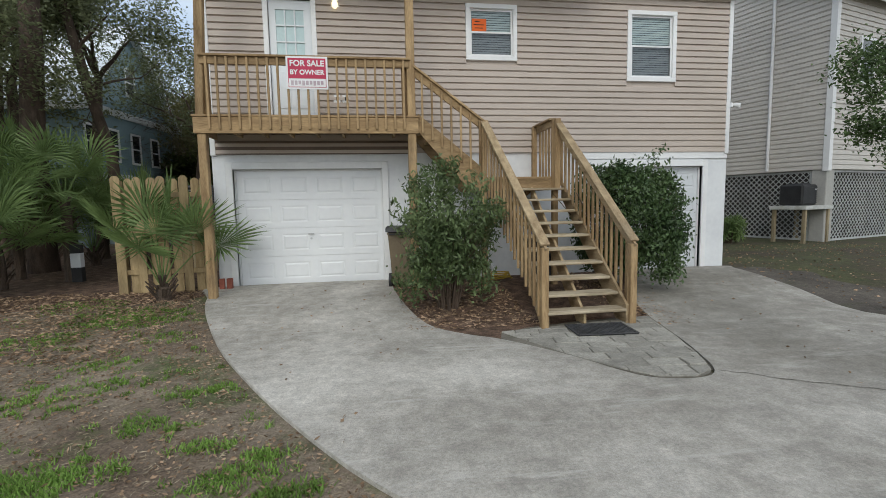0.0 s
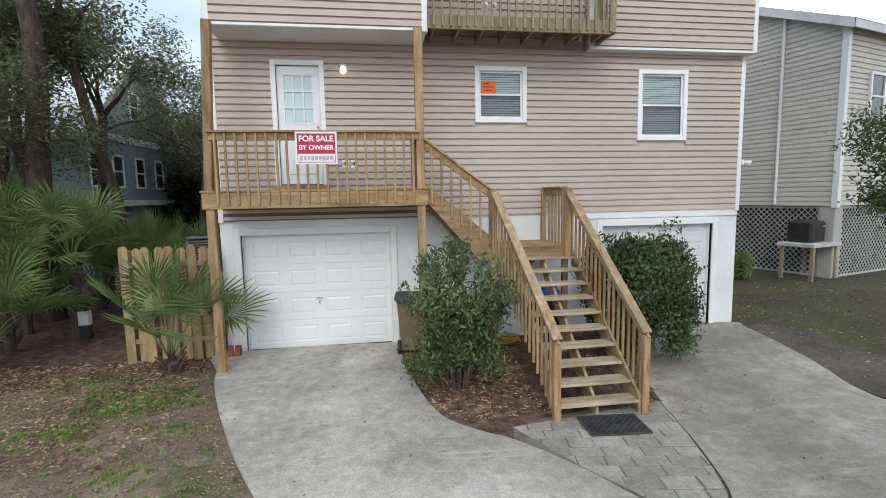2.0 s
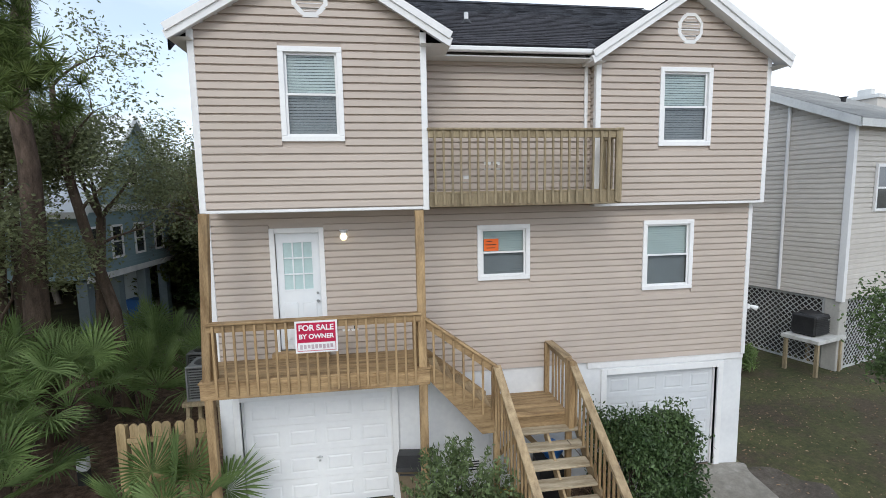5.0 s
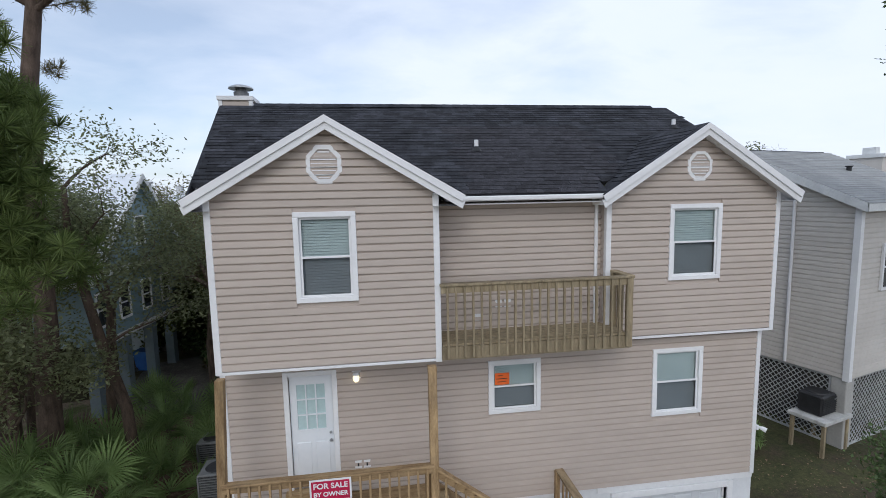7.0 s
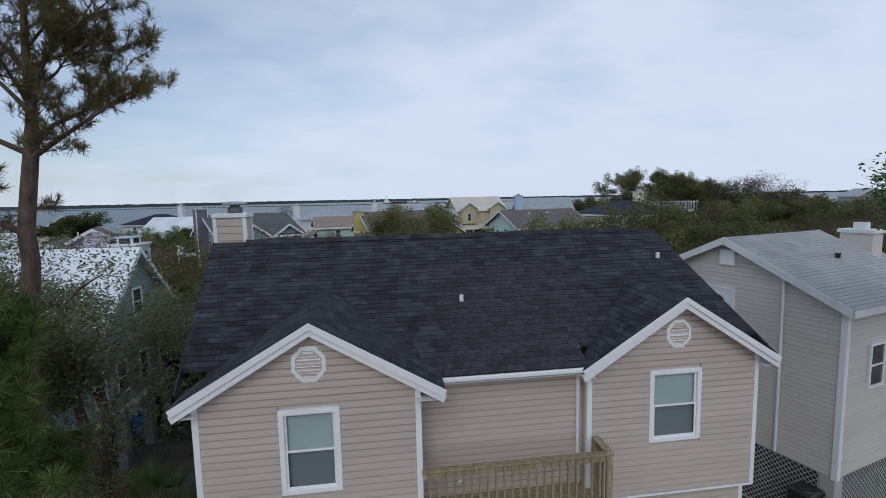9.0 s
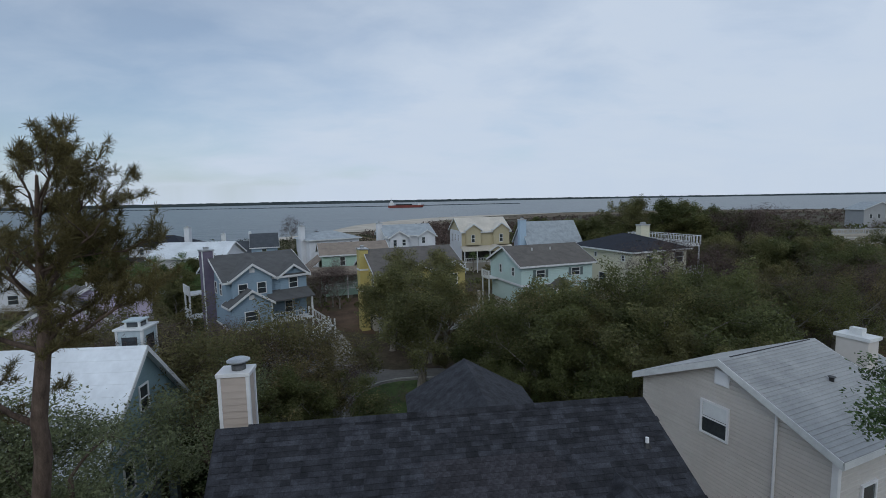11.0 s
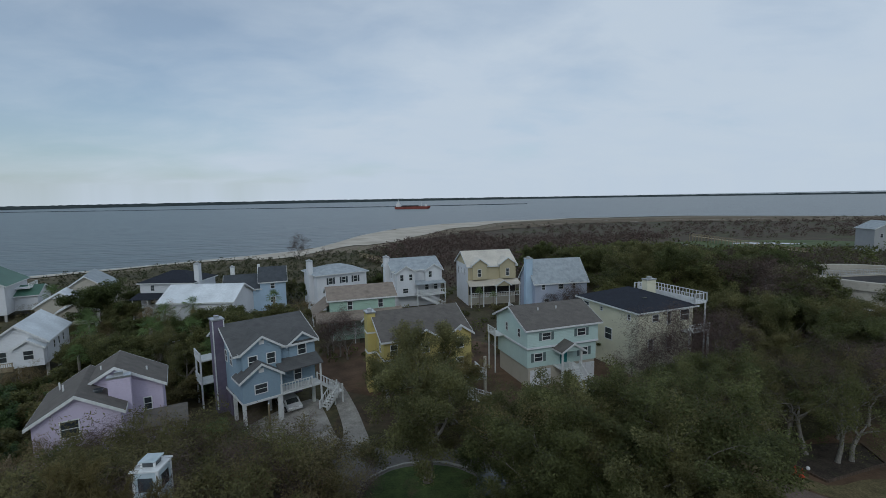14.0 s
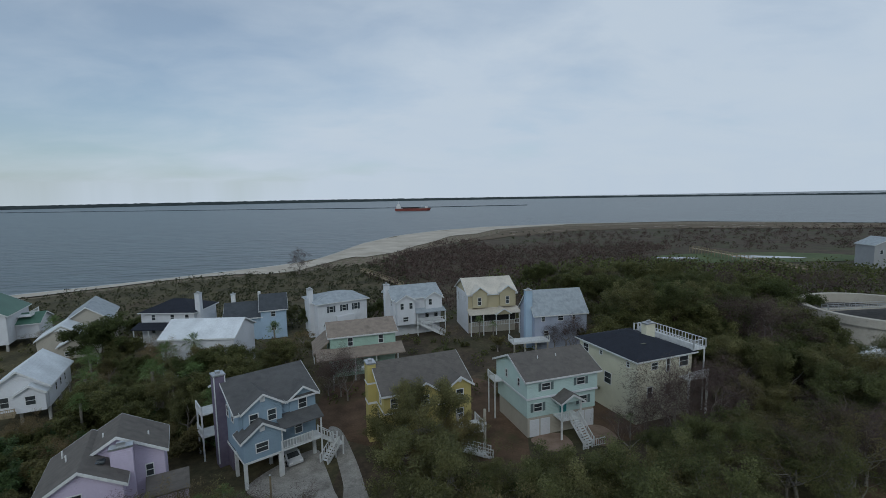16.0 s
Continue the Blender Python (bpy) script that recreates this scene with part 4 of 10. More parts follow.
# gable roofs: (apex x, apex z, half width, front y, slope)
GAB = [(2.075, 9.66, 2.11, -0.97, 0.58), (8.765, 9.62, 1.98, -0.47, 0.63)]
for gx, gzv, hw, fy, sl in GAB:
    ytop = RIDGE_Y - (RIDGE_Z - gzv) / SL + 0.1
    ez = gzv - hw * sl
    yl = RIDGE_Y - (RIDGE_Z - ez) / SL + 0.1
    mb = MB()
    for s in (-1, 1):
        mb.slab([(gx, fy, gzv), (gx + s * hw, fy, ez), (gx + s * hw, max(yl, fy + 0.2), ez), (gx, ytop, gzv)], 0.09)
    part("gable_roof", mb, M_SHINGLE_ALL, house, "charcoal shingle gable roof")
    # barge boards in two steps
    for s in (-1, 1):
        for k, (top, bot, y0) in enumerate(((0.012, 0.115, fy - 0.045), (0.105, 0.225, fy - 0.015))):
            bb = MB()
            xe = gx + s * (hw + 0.02)
            p = [(gx, gzv - top), (xe, gzv - (hw + 0.02) * sl - top), (xe - s * 0.05, gzv - (hw + 0.02) * sl - bot), (gx, gzv - bot)]
            bb.prism(p if s > 0 else p[::-1], 1, y0, y0 + 0.035)
            part("barge_board", bb, M_TRIM, house, "white barge board")
    sb = MB()
    for s in (-1, 1):
        y1 = YL if gx < 5 else YR
        sb.add([(gx, fy, gzv - 0.19), (gx + s * hw, fy, ez - 0.19), (gx + s * hw, y1 + 0.01, ez - 0.19), (gx, y1 + 0.01, gzv - 0.19)], [(0, 1, 2, 3)])
        sb.add([(gx + s * hw, fy, ez - 0.19), (gx + s * hw, fy, ez - 0.05), (gx + s * hw, 0.0, ez - 0.05), (gx + s * hw, 0.0, ez - 0.19)], [(0, 1, 2, 3)])
        x2 = 0.3 if (gx < 5 and s < 0) else 3.7 if gx < 5 else 7.05 if s < 0 else 10.45
        sb.add([(gx + s * hw, fy, ez - 0.19), (x2, fy, ez - 0.19), (x2, 0.0, ez - 0.19), (gx + s * hw, 0.0, ez - 0.19)], [(0, 1, 2, 3)])
    part("gable_soffit", sb, M_TRIM, house, "white boxed eave")
# gutter between the gables, ridge cap, pipes
part("gutter", MB().cbox(3.95, EAVE_Y - 0.05, EAVE_Z - 0.13, 6.85, EAVE_Y + 0.05, EAVE_Z - 0.04, 0.02), M_TRIM, house, "white eaves gutter")
part("eave_soffit", MB().box(3.8, EAVE_Y + 0.05, EAVE_Z - 0.19, 7.0, 0.02, EAVE_Z - 0.17), M_TRIM, house)
for s, e in ((-1, left_edge), (1, right_edge)):
    rb = MB()
    rb.add([(e(EAVE_Y), EAVE_Y, EAVE_Z - 0.02), (e(RIDGE_Y), RIDGE_Y, RIDGE_Z - 0.02), (e(RIDGE_Y), RIDGE_Y, RIDGE_Z - 0.22), (e(EAVE_Y), EAVE_Y, EAVE_Z - 0.22),
            (e(EAVE_Y) + s * 0.03, EAVE_Y, EAVE_Z - 0.02), (e(RIDGE_Y) + s * 0.03, RIDGE_Y, RIDGE_Z - 0.02), (e(RIDGE_Y) + s * 0.03, RIDGE_Y, RIDGE_Z - 0.22), (e(EAVE_Y) + s * 0.03, EAVE_Y, EAVE_Z - 0.22)],
           [(0, 1, 2, 3), (4, 7, 6, 5), (0, 4, 5, 1), (3, 2, 6, 7)])
    part("rake_board", rb, M_SHINGLE_ALL, house, "rake edge of the main roof")
for px, py_ in ((4.85, 1.17), (9.86, 2.2)):
    z = roof_z(py_)
    p = part("vent_pipe", MB().tube([(px, py_, z - 0.05), (px, py_, z + 0.2)], [0.045, 0.045], 10), M_TRIM, house, "white plumbing vent pipe")
    part("flashing", MB().tube([(px, py_, z - 0.03), (px, py_, z + 0.07)], [0.13, 0.05], 10), M_BLACKPLASTIC, p)
# chimney chase
cx0, cx1, cy0, cy1, ct = -1.36, -0.47, 5.5, 6.2, 11.22
cm = MB().box(cx0 + 0.04, cy0 + 0.03, 0, cx1 - 0.04, cy1 - 0.03, ct - 0.1)
chim = part("chimney", cm, M_SIDING, house, "siding-clad chimney with white corners")
for i in range(12):
    z = ct - 0.16 - i * 0.2
    part("siding_board", MB().add([(cx0 + 0.1, cy0 + 0.028, z), (cx1 - 0.1, cy0 + 0.028, z), (cx1 - 0.1, cy0 + 0.004, z - 0.19), (cx0 + 0.1, cy0 + 0.004, z - 0.19), (cx1 - 0.1, cy0 + 0.03, z - 0.2), (cx0 + 0.1, cy0 + 0.03, z - 0.2)], [(0, 1, 2, 3), (3, 2, 4, 5)]), M_SIDING, chim)
for x in (cx0, cx1 - 0.1):
    part("corner_board", MB().cbox(x, cy0, 6, x + 0.1, cy0 + 0.1, ct - 0.1, 0.005), M_TRIM, chim)
part("corner_board", MB().cbox(cx1 - 0.06, cy1 - 0.1, 6, cx1 + 0.002, cy1, ct - 0.1, 0.005), M_TRIM, chim)
part("cap_trim", MB().cbox(cx0 - 0.03, cy0 - 0.03, ct - 0.12, cx1 + 0.03, cy1 + 0.03, ct, 0.01), M_TRIM, chim)
ccx, ccy = (cx0 + cx1) / 2 + 0.08, (cy0 + cy1) / 2
cowl = part("cowl", MB().tube([(ccx, ccy, ct), (ccx, ccy, ct + 0.16)], [0.2, 0.2], 16).tube([(ccx, ccy, ct + 0.16), (ccx, ccy, ct + 0.25)], [0.14, 0.14], 12), material("sooty_metal", (0.08, 0.082, 0.086), (0.17, 0.172, 0.176), 4.0, 0.5, 0.1, 60, metal=0.5), chim, "dark round metal chimney cowl")
part("cowl_disc", MB().tube([(ccx, ccy, ct + 0.25), (ccx, ccy, ct + 0.28), (ccx, ccy, ct + 0.33)], [0.33, 0.33, 0.22], 20), M_METAL, cowl, "flat galvanised rain disc")
# rear cross gable
ry, rz, hw = 9.2, 9.93, 2.3
mb = MB()
for s in (-1, 1):
    mb.slab([(6.45, 4.3, rz), (6.45 + s * hw, 6.5, rz - hw * 0.56), (6.45 + s * hw, ry, rz - hw * 0.56), (6.45, ry, rz)], 0.1)
part("rear_roof", mb, M_SHINGLE_ALL, house, "charcoal shingle roof of the rear wing")
part("rear_wall", MB().prism([(4.4, 0.0), (8.5, 0.0), (8.5, 8.6), (6.45, rz - 0.15), (4.4, 8.6)], 1, 8.0, 8.9), M_SIDING, house)


# ---- shingles ----
def shingle_mesh(w, h, t=0.012):
    """One shingle tab lying in its own plane: x along the eave, y up the slope."""
    return MB().add([(0, 0, t), (w, 0, t), (w, h, 0.002), (0, h, 0.002), (0, 0, -0.004), (w, 0, -0.004)], [(0, 1, 2, 3), (0, 4, 5, 1), (0, 3, 4), (1, 5, 2)])


def lay_shingles():
    ang = math.atan(SL)
    rng = random.Random(12)
    field = MB()
    tabs = [shingle_mesh(w, 0.15, t) for w, t in ((0.3, 0.011), (0.3, 0.017), (0.22, 0.014), (0.38, 0.012))]
    meshes = [t.mesh("shingle") for t in tabs]
    for me in meshes:
        me.materials.append(M_SHINGLE)
    rows = int((RIDGE_Y - EAVE_Y) / math.cos(ang) / 0.14)
    made = 0
    for r in range(rows):
        s = r * 0.14
        yy, zz = EAVE_Y - 0.02 + s * math.cos(ang), EAVE_Z - 0.01 + s * math.sin(ang) + 0.004
        x = left_edge(yy) - 0.02 + rng.random() * 0.2
        while x < right_edge(yy) - 0.3:
            k = rng.choice((0, 0, 1, 2, 3))
            w = (0.3, 0.3, 0.22, 0.38)[k]
            cover = yy < 0.1 and not 3.8 < x < 6.7
            for gx, gzv, hw, fy, sl in GAB:
                if abs(x + w / 2 - gx) < (gzv - zz) / sl - 0.12:
                    cover = True
            if not cover:
                m = pose(x, yy, zz, math.degrees(ang), 0, 0)
                if 4.2 < x < 7.4 and r < 22 and made < 300:
                    ob = part("shingle", meshes[k], M_SHINGLE, roof)
                    ob.matrix_basis = m
                    made += 1
                else:
                    field.add(tabs[k].v, tabs[k].f, m)
            x += w + 0.006
    # gable slopes
    for gx, gzv, hw, fy, sl in GAB:
        for s in (-1, 1):
            a2 = math.atan(sl)
            n = int(hw / math.cos(a2) / 0.14)
            for r in range(n):
                d = hw - r * 0.14 * math.cos(a2)
                z = gzv - d * sl + 0.004
                yend = RIDGE_Y - (RIDGE_Z - z) / SL
                yy = fy + rng.random() * 0.15
                while yy < yend - 0.1:
                    w = rng.choice((0.3, 0.22, 0.38))
                    t = MB()
                    c, sn = math.cos(a2), math.sin(a2)
                    q = [(0, 0, 0.013), (w, 0, 0.013), (w, 0.15, 0.002), (0, 0.15, 0.002), (0, 0, -0.004), (w, 0, -0.004)]
                    v = [(gx + s * (d - b * c + cc * sn), yy + a, z + b * sn + cc * c) for a, b, cc in q]
                    field.add(v, [(0, 1, 2, 3), (0, 4, 5, 1), (0, 3, 4), (1, 5, 2)])
                    yy += w + 0.006
    ob = part("shingle_field", field, M_SHINGLE_ALL, roof, "overlapping charcoal asphalt shingles")
    tagged(ob, kind="stuff")
    cap = MB()
    x = left_edge(RIDGE_Y) + 0.75
    while x < right_edge(RIDGE_Y) - 0.7:
        cap.add([(x, RIDGE_Y - 0.14, RIDGE_Z - 0.045), (x + 0.32, RIDGE_Y - 0.14, RIDGE_Z - 0.045), (x + 0.32, RIDGE_Y, RIDGE_Z + 0.05), (x, RIDGE_Y, RIDGE_Z + 0.055), (x + 0.32, RIDGE_Y + 0.14, RIDGE_Z - 0.045), (x, RIDGE_Y + 0.14, RIDGE_Z - 0.045)],
                [(0, 1, 2, 3), (3, 2, 4, 5)])
        x += 0.26
    part("ridge_vent", cap, M_SHINGLE_ALL, roof, "shingled ridge vent")


# ---- deck, balcony, stairs ----
deck = thing("deck", "weathered pine entrance deck on tall posts", "deck")
DY = -0.95


def posts(parent, rows, mat=None, nm="post"):
    for x, y, z0, z1, w in rows:
        part(nm, MB().cbox(x - w / 2, y - w / 2, z0, x + w / 2, y + w / 2, z1, 0.008), mat or M_WOOD, parent)


posts(deck, [(0.19, DY, -0.15, 2.74, 0.13), (3.61, DY, -0.15, 2.74, 0.14), (3.61, DY, 2.98, 5.64, 0.14)])
part("post", MB().beam((0.18, DY, 2.98), (0.31, DY, 5.66), 0.13, 0.13, 0.008), M_WOOD, deck, "slightly leaning pine post")
posts(deck, [(0.28, DY + 0.06, 2.98, 3.86, 0.09), (3.5, DY + 0.06, 2.98, 3.86, 0.09)])
part("rim_board", MB().cbox(0.08, DY - 0.09, 2.72, 3.72, DY - 0.05, 2.98, 0.006), M_WOODX, deck, "broad pine rim board")
for x in (0.1, 3.66):
    part("side_joist", MB().cbox(x, DY - 0.05, 2.74, x + 0.04, -0.02, 2.98, 0.005), M_WOODY, deck)
for k in range(7):
    x = 0.55 + k * 0.46
    part("joist", MB().box(x, DY - 0.05, 2.78, x + 0.04, -0.02, 2.97), M_WOODY, deck)
for k in range(7):
    y0 = DY - 0.1 + k * 0.142
    part("deck_board", MB().cbox(0.06, y0, 2.984, 3.74, y0 + 0.136, 3.02, 0.006), M_WOODX, deck)


def railing(parent, x0, x1, y, z_bot, z_top, n, mat=None, matx=None, cap=True, front=-1):
    """A rail with square pickets nailed to its outer face."""
    part("top_rail", MB().cbox(x0, y - 0.02, z_top - 0.14, x1, y + 0.02, z_top - 0.02, 0.005), matx or M_WOODX, parent)
    if cap:
        part("cap_rail", MB().cbox(x0 - 0.02, y - 0.06, z_top - 0.02, x1 + 0.02, y + 0.08, z_top + 0.016, 0.006), matx or M_WOODX, parent)
    me = MB().cbox(-0.018, -0.018, z_bot, 0.018, 0.018, z_top - 0.03, 0.004).mesh("picket")
    me.materials.append(mat or M_WOOD)
    for k in range(n):
        x = x0 + 0.1 + (x1 - x0 - 0.2) * k / (n - 1)
        ob = part("picket", me, mat or M_WOOD, parent)
        ob.location = (x, y + front * 0.04, 0)


railing(deck, 0.24, 3.58, DY - 0.07, 2.78, 3.95, 21)
# balcony on the upper floor
balc = thing("balcony", "greyed pine balcony between the gables", "balcony")
BY = -0.83
part("rim_board", MB().cbox(3.8, BY - 0.02, 5.68, 7.16, BY + 0.02, 5.9, 0.006), M_GREYWOOD, balc)
part("rim_board", MB().cbox(7.1, BY + 0.02, 5.68, 7.14, YR - 0.03, 5.9, 0.006), M_GREYWOOD, balc)
for k in range(6):
    y0 = BY + 0.02 + k * 0.138
    part("deck_board", MB().cbox(3.82, y0, 5.9, 6.97 if y0 > YR - 0.14 else 7.1, y0 + 0.132, 5.936, 0.005), M_GREYWOOD, balc)
for k in range(8):
    x = 3.9 + k * 0.44
    part("joist", MB().box(x, BY + 0.02, 5.72, x + 0.04, -0.02 if x < 6.9 else YR - 0.03, 5.9), M_GREYWOOD, balc)
railing(balc, 3.8, 7.16, BY, 5.72, 6.95, 23, M_GREYWOOD, M_GREYWOOD, cap=True)
posts(balc, [(7.12, BY, 5.7, 6.95, 0.09), (7.1, YR - 0.08, 5.9, 6.98, 0.09)], M_GREYWOOD)
part("top_rail", MB().cbox(7.09, BY, 6.81, 7.13, YR - 0.05, 6.93, 0.005), M_GREYWOOD, balc)
part("cap_rail", MB().cbox(7.05, BY - 0.04, 6.94, 7.19, YR - 0.02, 6.976, 0.005), M_GREYWOOD, balc)
for k in range(3):
    part("picket", MB().cbox(7.135, BY + 0.14 + k * 0.15, 5.74, 7.17, BY + 0.175 + k * 0.15, 6.9, 0.004), M_GREYWOOD, balc)

stairs = thing("staircase", "weathered pine open-riser stairs with picket rails", "stairs")
RISE, RUN, NT = 0.193, 0.236, 10
SX0, SX1, SY = 5.22, 6.44, -3.28
for k in range(NT):
    z, y0 = 0.02 + RISE * k, SY + RUN * k
    part("tread", MB().cbox(SX0 - 0.02, y0, z - 0.04, SX1 - 0.1, y0 + 0.27, z, 0.008), M_TREAD, stairs)
for x in (SX0 - 0.03, SX1 - 0.09):
    sb = MB()
    y0, y1 = SY + 0.05, SY + RUN * NT
    z0, z1 = -0.26, 0.02 + RISE * (NT - 1)
    sb.prism([(y0, z0), (y0 + 0.2, z0), (y1, z1 - 0.18), (y1, z1 + 0.1), (y0, z0 + 0.32)], 0, x, x + 0.04)
    part("stringer", sb, M_WOODY, stairs)
sb = MB().prism([(SY + 0.12, -0.26), (SY + 0.3, -0.26), (SY + RUN * NT, 1.55), (SY + RUN * NT, 1.8), (SY + 0.12, -0.06)], 0, 5.76, 5.8)
part("stringer", sb, M_WOODY, stairs)
LZ = 1.97
for k in range(7):
    y0 = DY + 0.03 + k * 0.136
    part("landing_board", MB().cbox(4.8, y0, LZ - 0.036, 6.2, y0 + 0.13, LZ, 0.005), M_WOODX, stairs)
part("landing_rim", MB().cbox(4.8, DY + 0.0, LZ - 0.24, 6.25, DY + 0.04, LZ - 0.036, 0.005), M_WOODX, stairs)
part("landing_rim", MB().cbox(6.2, DY + 0.04, LZ - 0.24, 6.24, -0.02, LZ - 0.036, 0.005), M_WOODY, stairs)
part("brace", MB().beam((5.0, -0.5, 1.0), (5.9, -0.5, 1.75), 0.04, 0.09), M_WOODX, stairs)
part("brace", MB().beam((5.9, -0.4, 1.0), (5.2, -0.4, 1.75), 0.04, 0.09), M_WOODX, stairs)
posts(stairs, [(4.88, DY, -0.2, 2.9, 0.1), (6.2, DY - 0.02, -0.2, 2.98, 0.1), (6.2, DY - 0.13, 1.75, 2.98, 0.1), (6.13, -0.06, LZ, 2.98, 0.09)])
posts(stairs, [(SX0 - 0.06, SY + 0.06, -0.26, 0.9, 0.1), (SX1 + 0.0, SY + 0.06, -0.26, 0.92, 0.1)], nm="newel_post")
# landing end rail
part("top_rail", MB().cbox(6.16, -0.92, 2.86, 6.2, -0.06, 2.98, 0.005), M_WOODY, stairs)
part("cap_rail", MB().cbox(6.1, -0.95, 2.98, 6.26, -0.01, 3.012, 0.005), M_WOODY, stairs)
for k in range(5):
    part("picket", MB().cbox(6.2, -0.82 + k * 0.16, LZ - 0.1, 6.235, -0.785 + k * 0.16, 2.9, 0.004), M_WOOD, stairs)


def sloped_rail(p0, p1, n, off, z_under, parent):
    """A sloping rail from p0 to p1 with upright pickets on the side off."""
    p0, p1 = Vector(p0), Vector(p1)
    o = Vector(off)
    part("hand_rail", MB().beam(p0 + Vector((0, 0, 0.02)), p1 + Vector((0, 0, 0.02)), 0.14, 0.035), M_WOODY if abs(p1.y - p0.y) > 1 else M_WOODX, parent)
    part("side_rail", MB().beam(p0 - Vector((0, 0, 0.07)) + o * 0.0, p1 - Vector((0, 0, 0.07)), 0.038, 0.12), M_WOODY if abs(p1.y - p0.y) > 1 else M_WOODX, parent)
    for k in range(n):
        t = (k + 0.8) / (n + 0.4)
        q = p0.lerp(p1, t) + o * 0.045
        part("picket", MB().cbox(q.x - 0.018, q.y - 0.018, q.z - z_under, q.x + 0.018, q.y + 0.018, q.z - 0.03, 0.004), M_WOOD, parent)


sloped_rail((SX0 - 0.06, SY + 0.02, 0.92), (4.88, DY - 0.04, 2.93), 17, (-1, 0, 0), 1.06, stairs)
sloped_rail((SX1, SY + 0.02, 0.94), (6.22, DY - 0.1, 2.92), 17, (1, 0, 0), 1.06, stairs)
# upper flight along the wall
for k in range(5):
    z, x1 = LZ + 0.175 * (k + 1), 4.82 - 0.22 * k
    part("tread", MB().cbox(x1 - 0.25, DY + 0.0, z - 0.04, x1, -0.04, z, 0.006), M_WOODY, stairs)
for y in (DY - 0.04, -0.08):
    sb = MB().prism([(4.9, LZ - 0.24), (4.9, LZ + 0.12), (3.72, 3.06), (3.72, 2.76), (4.62, LZ - 0.24)], 1, y, y + 0.04)
    part("stringer", sb, M_WOODX, stairs)
sloped_rail((3.66, DY - 0.02, 3.83), (4.9, DY - 0.02, 2.9), 7, (0, -1, 0), 1.0, stairs)

lay_shingles()

# ---- houses round about ----
def wall_mat(name, c, pitch=0.2):
    c2 = tuple(min(v * 1.12, 0.9) for v in c)
    return material(name, c, c2, 0.4, 0.7, 0.05, 20, lines=(2, pitch), line_depth=0.05, stain=tuple(v * 0.85 for v in c), stain_scale=0.3, stain_at=(0.55, 0.9))


def roof_mat(name, c, metal=False):
    c2 = tuple(v * 1.35 for v in c)
    if metal:
        return material(name, c, c2, 0.3, 0.45, 0.05, 20, lines=(0, 0.4), line_depth=0.06, metal=0.0)
    return material(name, c, c2, 1.2, 0.9, 0.4, 25, lines=(2, 0.12), line_depth=0.03, stain=tuple(v * 0.75 for v in c), stain_scale=0.5)


M_WHITEWALL = wall_mat("white_siding", (0.6, 0.61, 0.63))
M_PIER = material("concrete_pier", (0.36, 0.35, 0.33), (0.46, 0.45, 0.42), 1.5, 0.9, 0.3, 40)
M_FARGLASS = material("far_glass", (0.03, 0.035, 0.04), (0.06, 0.07, 0.075), 1.0, 0.08, 0.0, spec=0.9)
M_WHITEWOOD = material("white_painted_wood", (0.6, 0.61, 0.61), (0.74, 0.75, 0.74), 2.0, 0.6, 0.1, 40)


def far_window(h, face, u, z, w, hh, y, frame_mat, shutters=None, grid=True):
    """A window with frame, pane and glazing bars on a wall face: face 'f' front, 'l' left, 'r' right. u along the wall, y the wall's place."""
    def box(mb, a0, d0, z0, a1, d1, z1):
        if face == "f":
            return mb.box(a0, y + d0, z0, a1, y + d1, z1)
        if face == "l":
            return mb.box(y + d0, a0, z0, y + d1, a1, z1)
        return mb.box(y - d1, a0, z0, y - d0, a1, z1)
    fr, t = MB(), 0.09
    box(fr, u, -0.05, z, u + w, 0.02, z + t)
    box(fr, u, -0.05, z + hh - t, u + w, 0.02, z + hh)
    box(fr, u, -0.05, z + t, u + t, 0.02, z + hh - t)
    box(fr, u + w - t, -0.05, z + t, u + w, 0.02, z + hh - t)
    ob = part("window", fr, frame_mat, h)
    part("pane", box(MB(), u + t, -0.015, z + t, u + w - t, 0.0, z + hh - t), M_FARGLASS, ob)
    part("sash_bar", box(MB(), u + t, -0.035, z + hh / 2 - 0.03, u + w - t, -0.016, z + hh / 2 + 0.03), frame_mat, ob)
    if shutters:
        for a in (u - 0.42, u + w + 0.04):
            part("shutter", box(MB(), a, -0.06, z, a + 0.38, -0.01, z + hh), shutters, ob)


def picket_rail(h, p0, p1, z0, z1, mat, step=0.28, nm="rail"):
    """A railing of posts, two rails and pickets between two points."""
    p0, p1 = Vector((*p0, 0)), Vector((*p1, 0))
    d = p1 - p0
    n = max(2, int(d.length / step))
    up0 = z0 if isinstance(z0, tuple) else (z0, z0)
    up1 = z1 if isinstance(z1, tuple) else (z1, z1)
    mb = MB()
    mb.beam((p0.x, p0.y, up1[0]), (p1.x, p1.y, up1[1]), 0.1, 0.07)
    mb.beam((p0.x, p0.y, up0[0] + 0.12), (p1.x, p1.y, up0[1] + 0.12), 0.06, 0.07)
    rail = part(nm, mb, mat, h)
    for k in range(n + 1):
        t = k / n
        q = p0 + d * t
        a, b = up0[0] + (up0[1] - up0[0]) * t, up1[0] + (up1[1] - up1[0]) * t
        w = 0.07 if k in (0, n) else 0.03
        part("post" if k in (0, n) else "picket", MB().box(q.x - w, q.y - w, a, q.x + w, q.y + w, b + (0.08 if k in (0, n) else 0)), mat, rail)


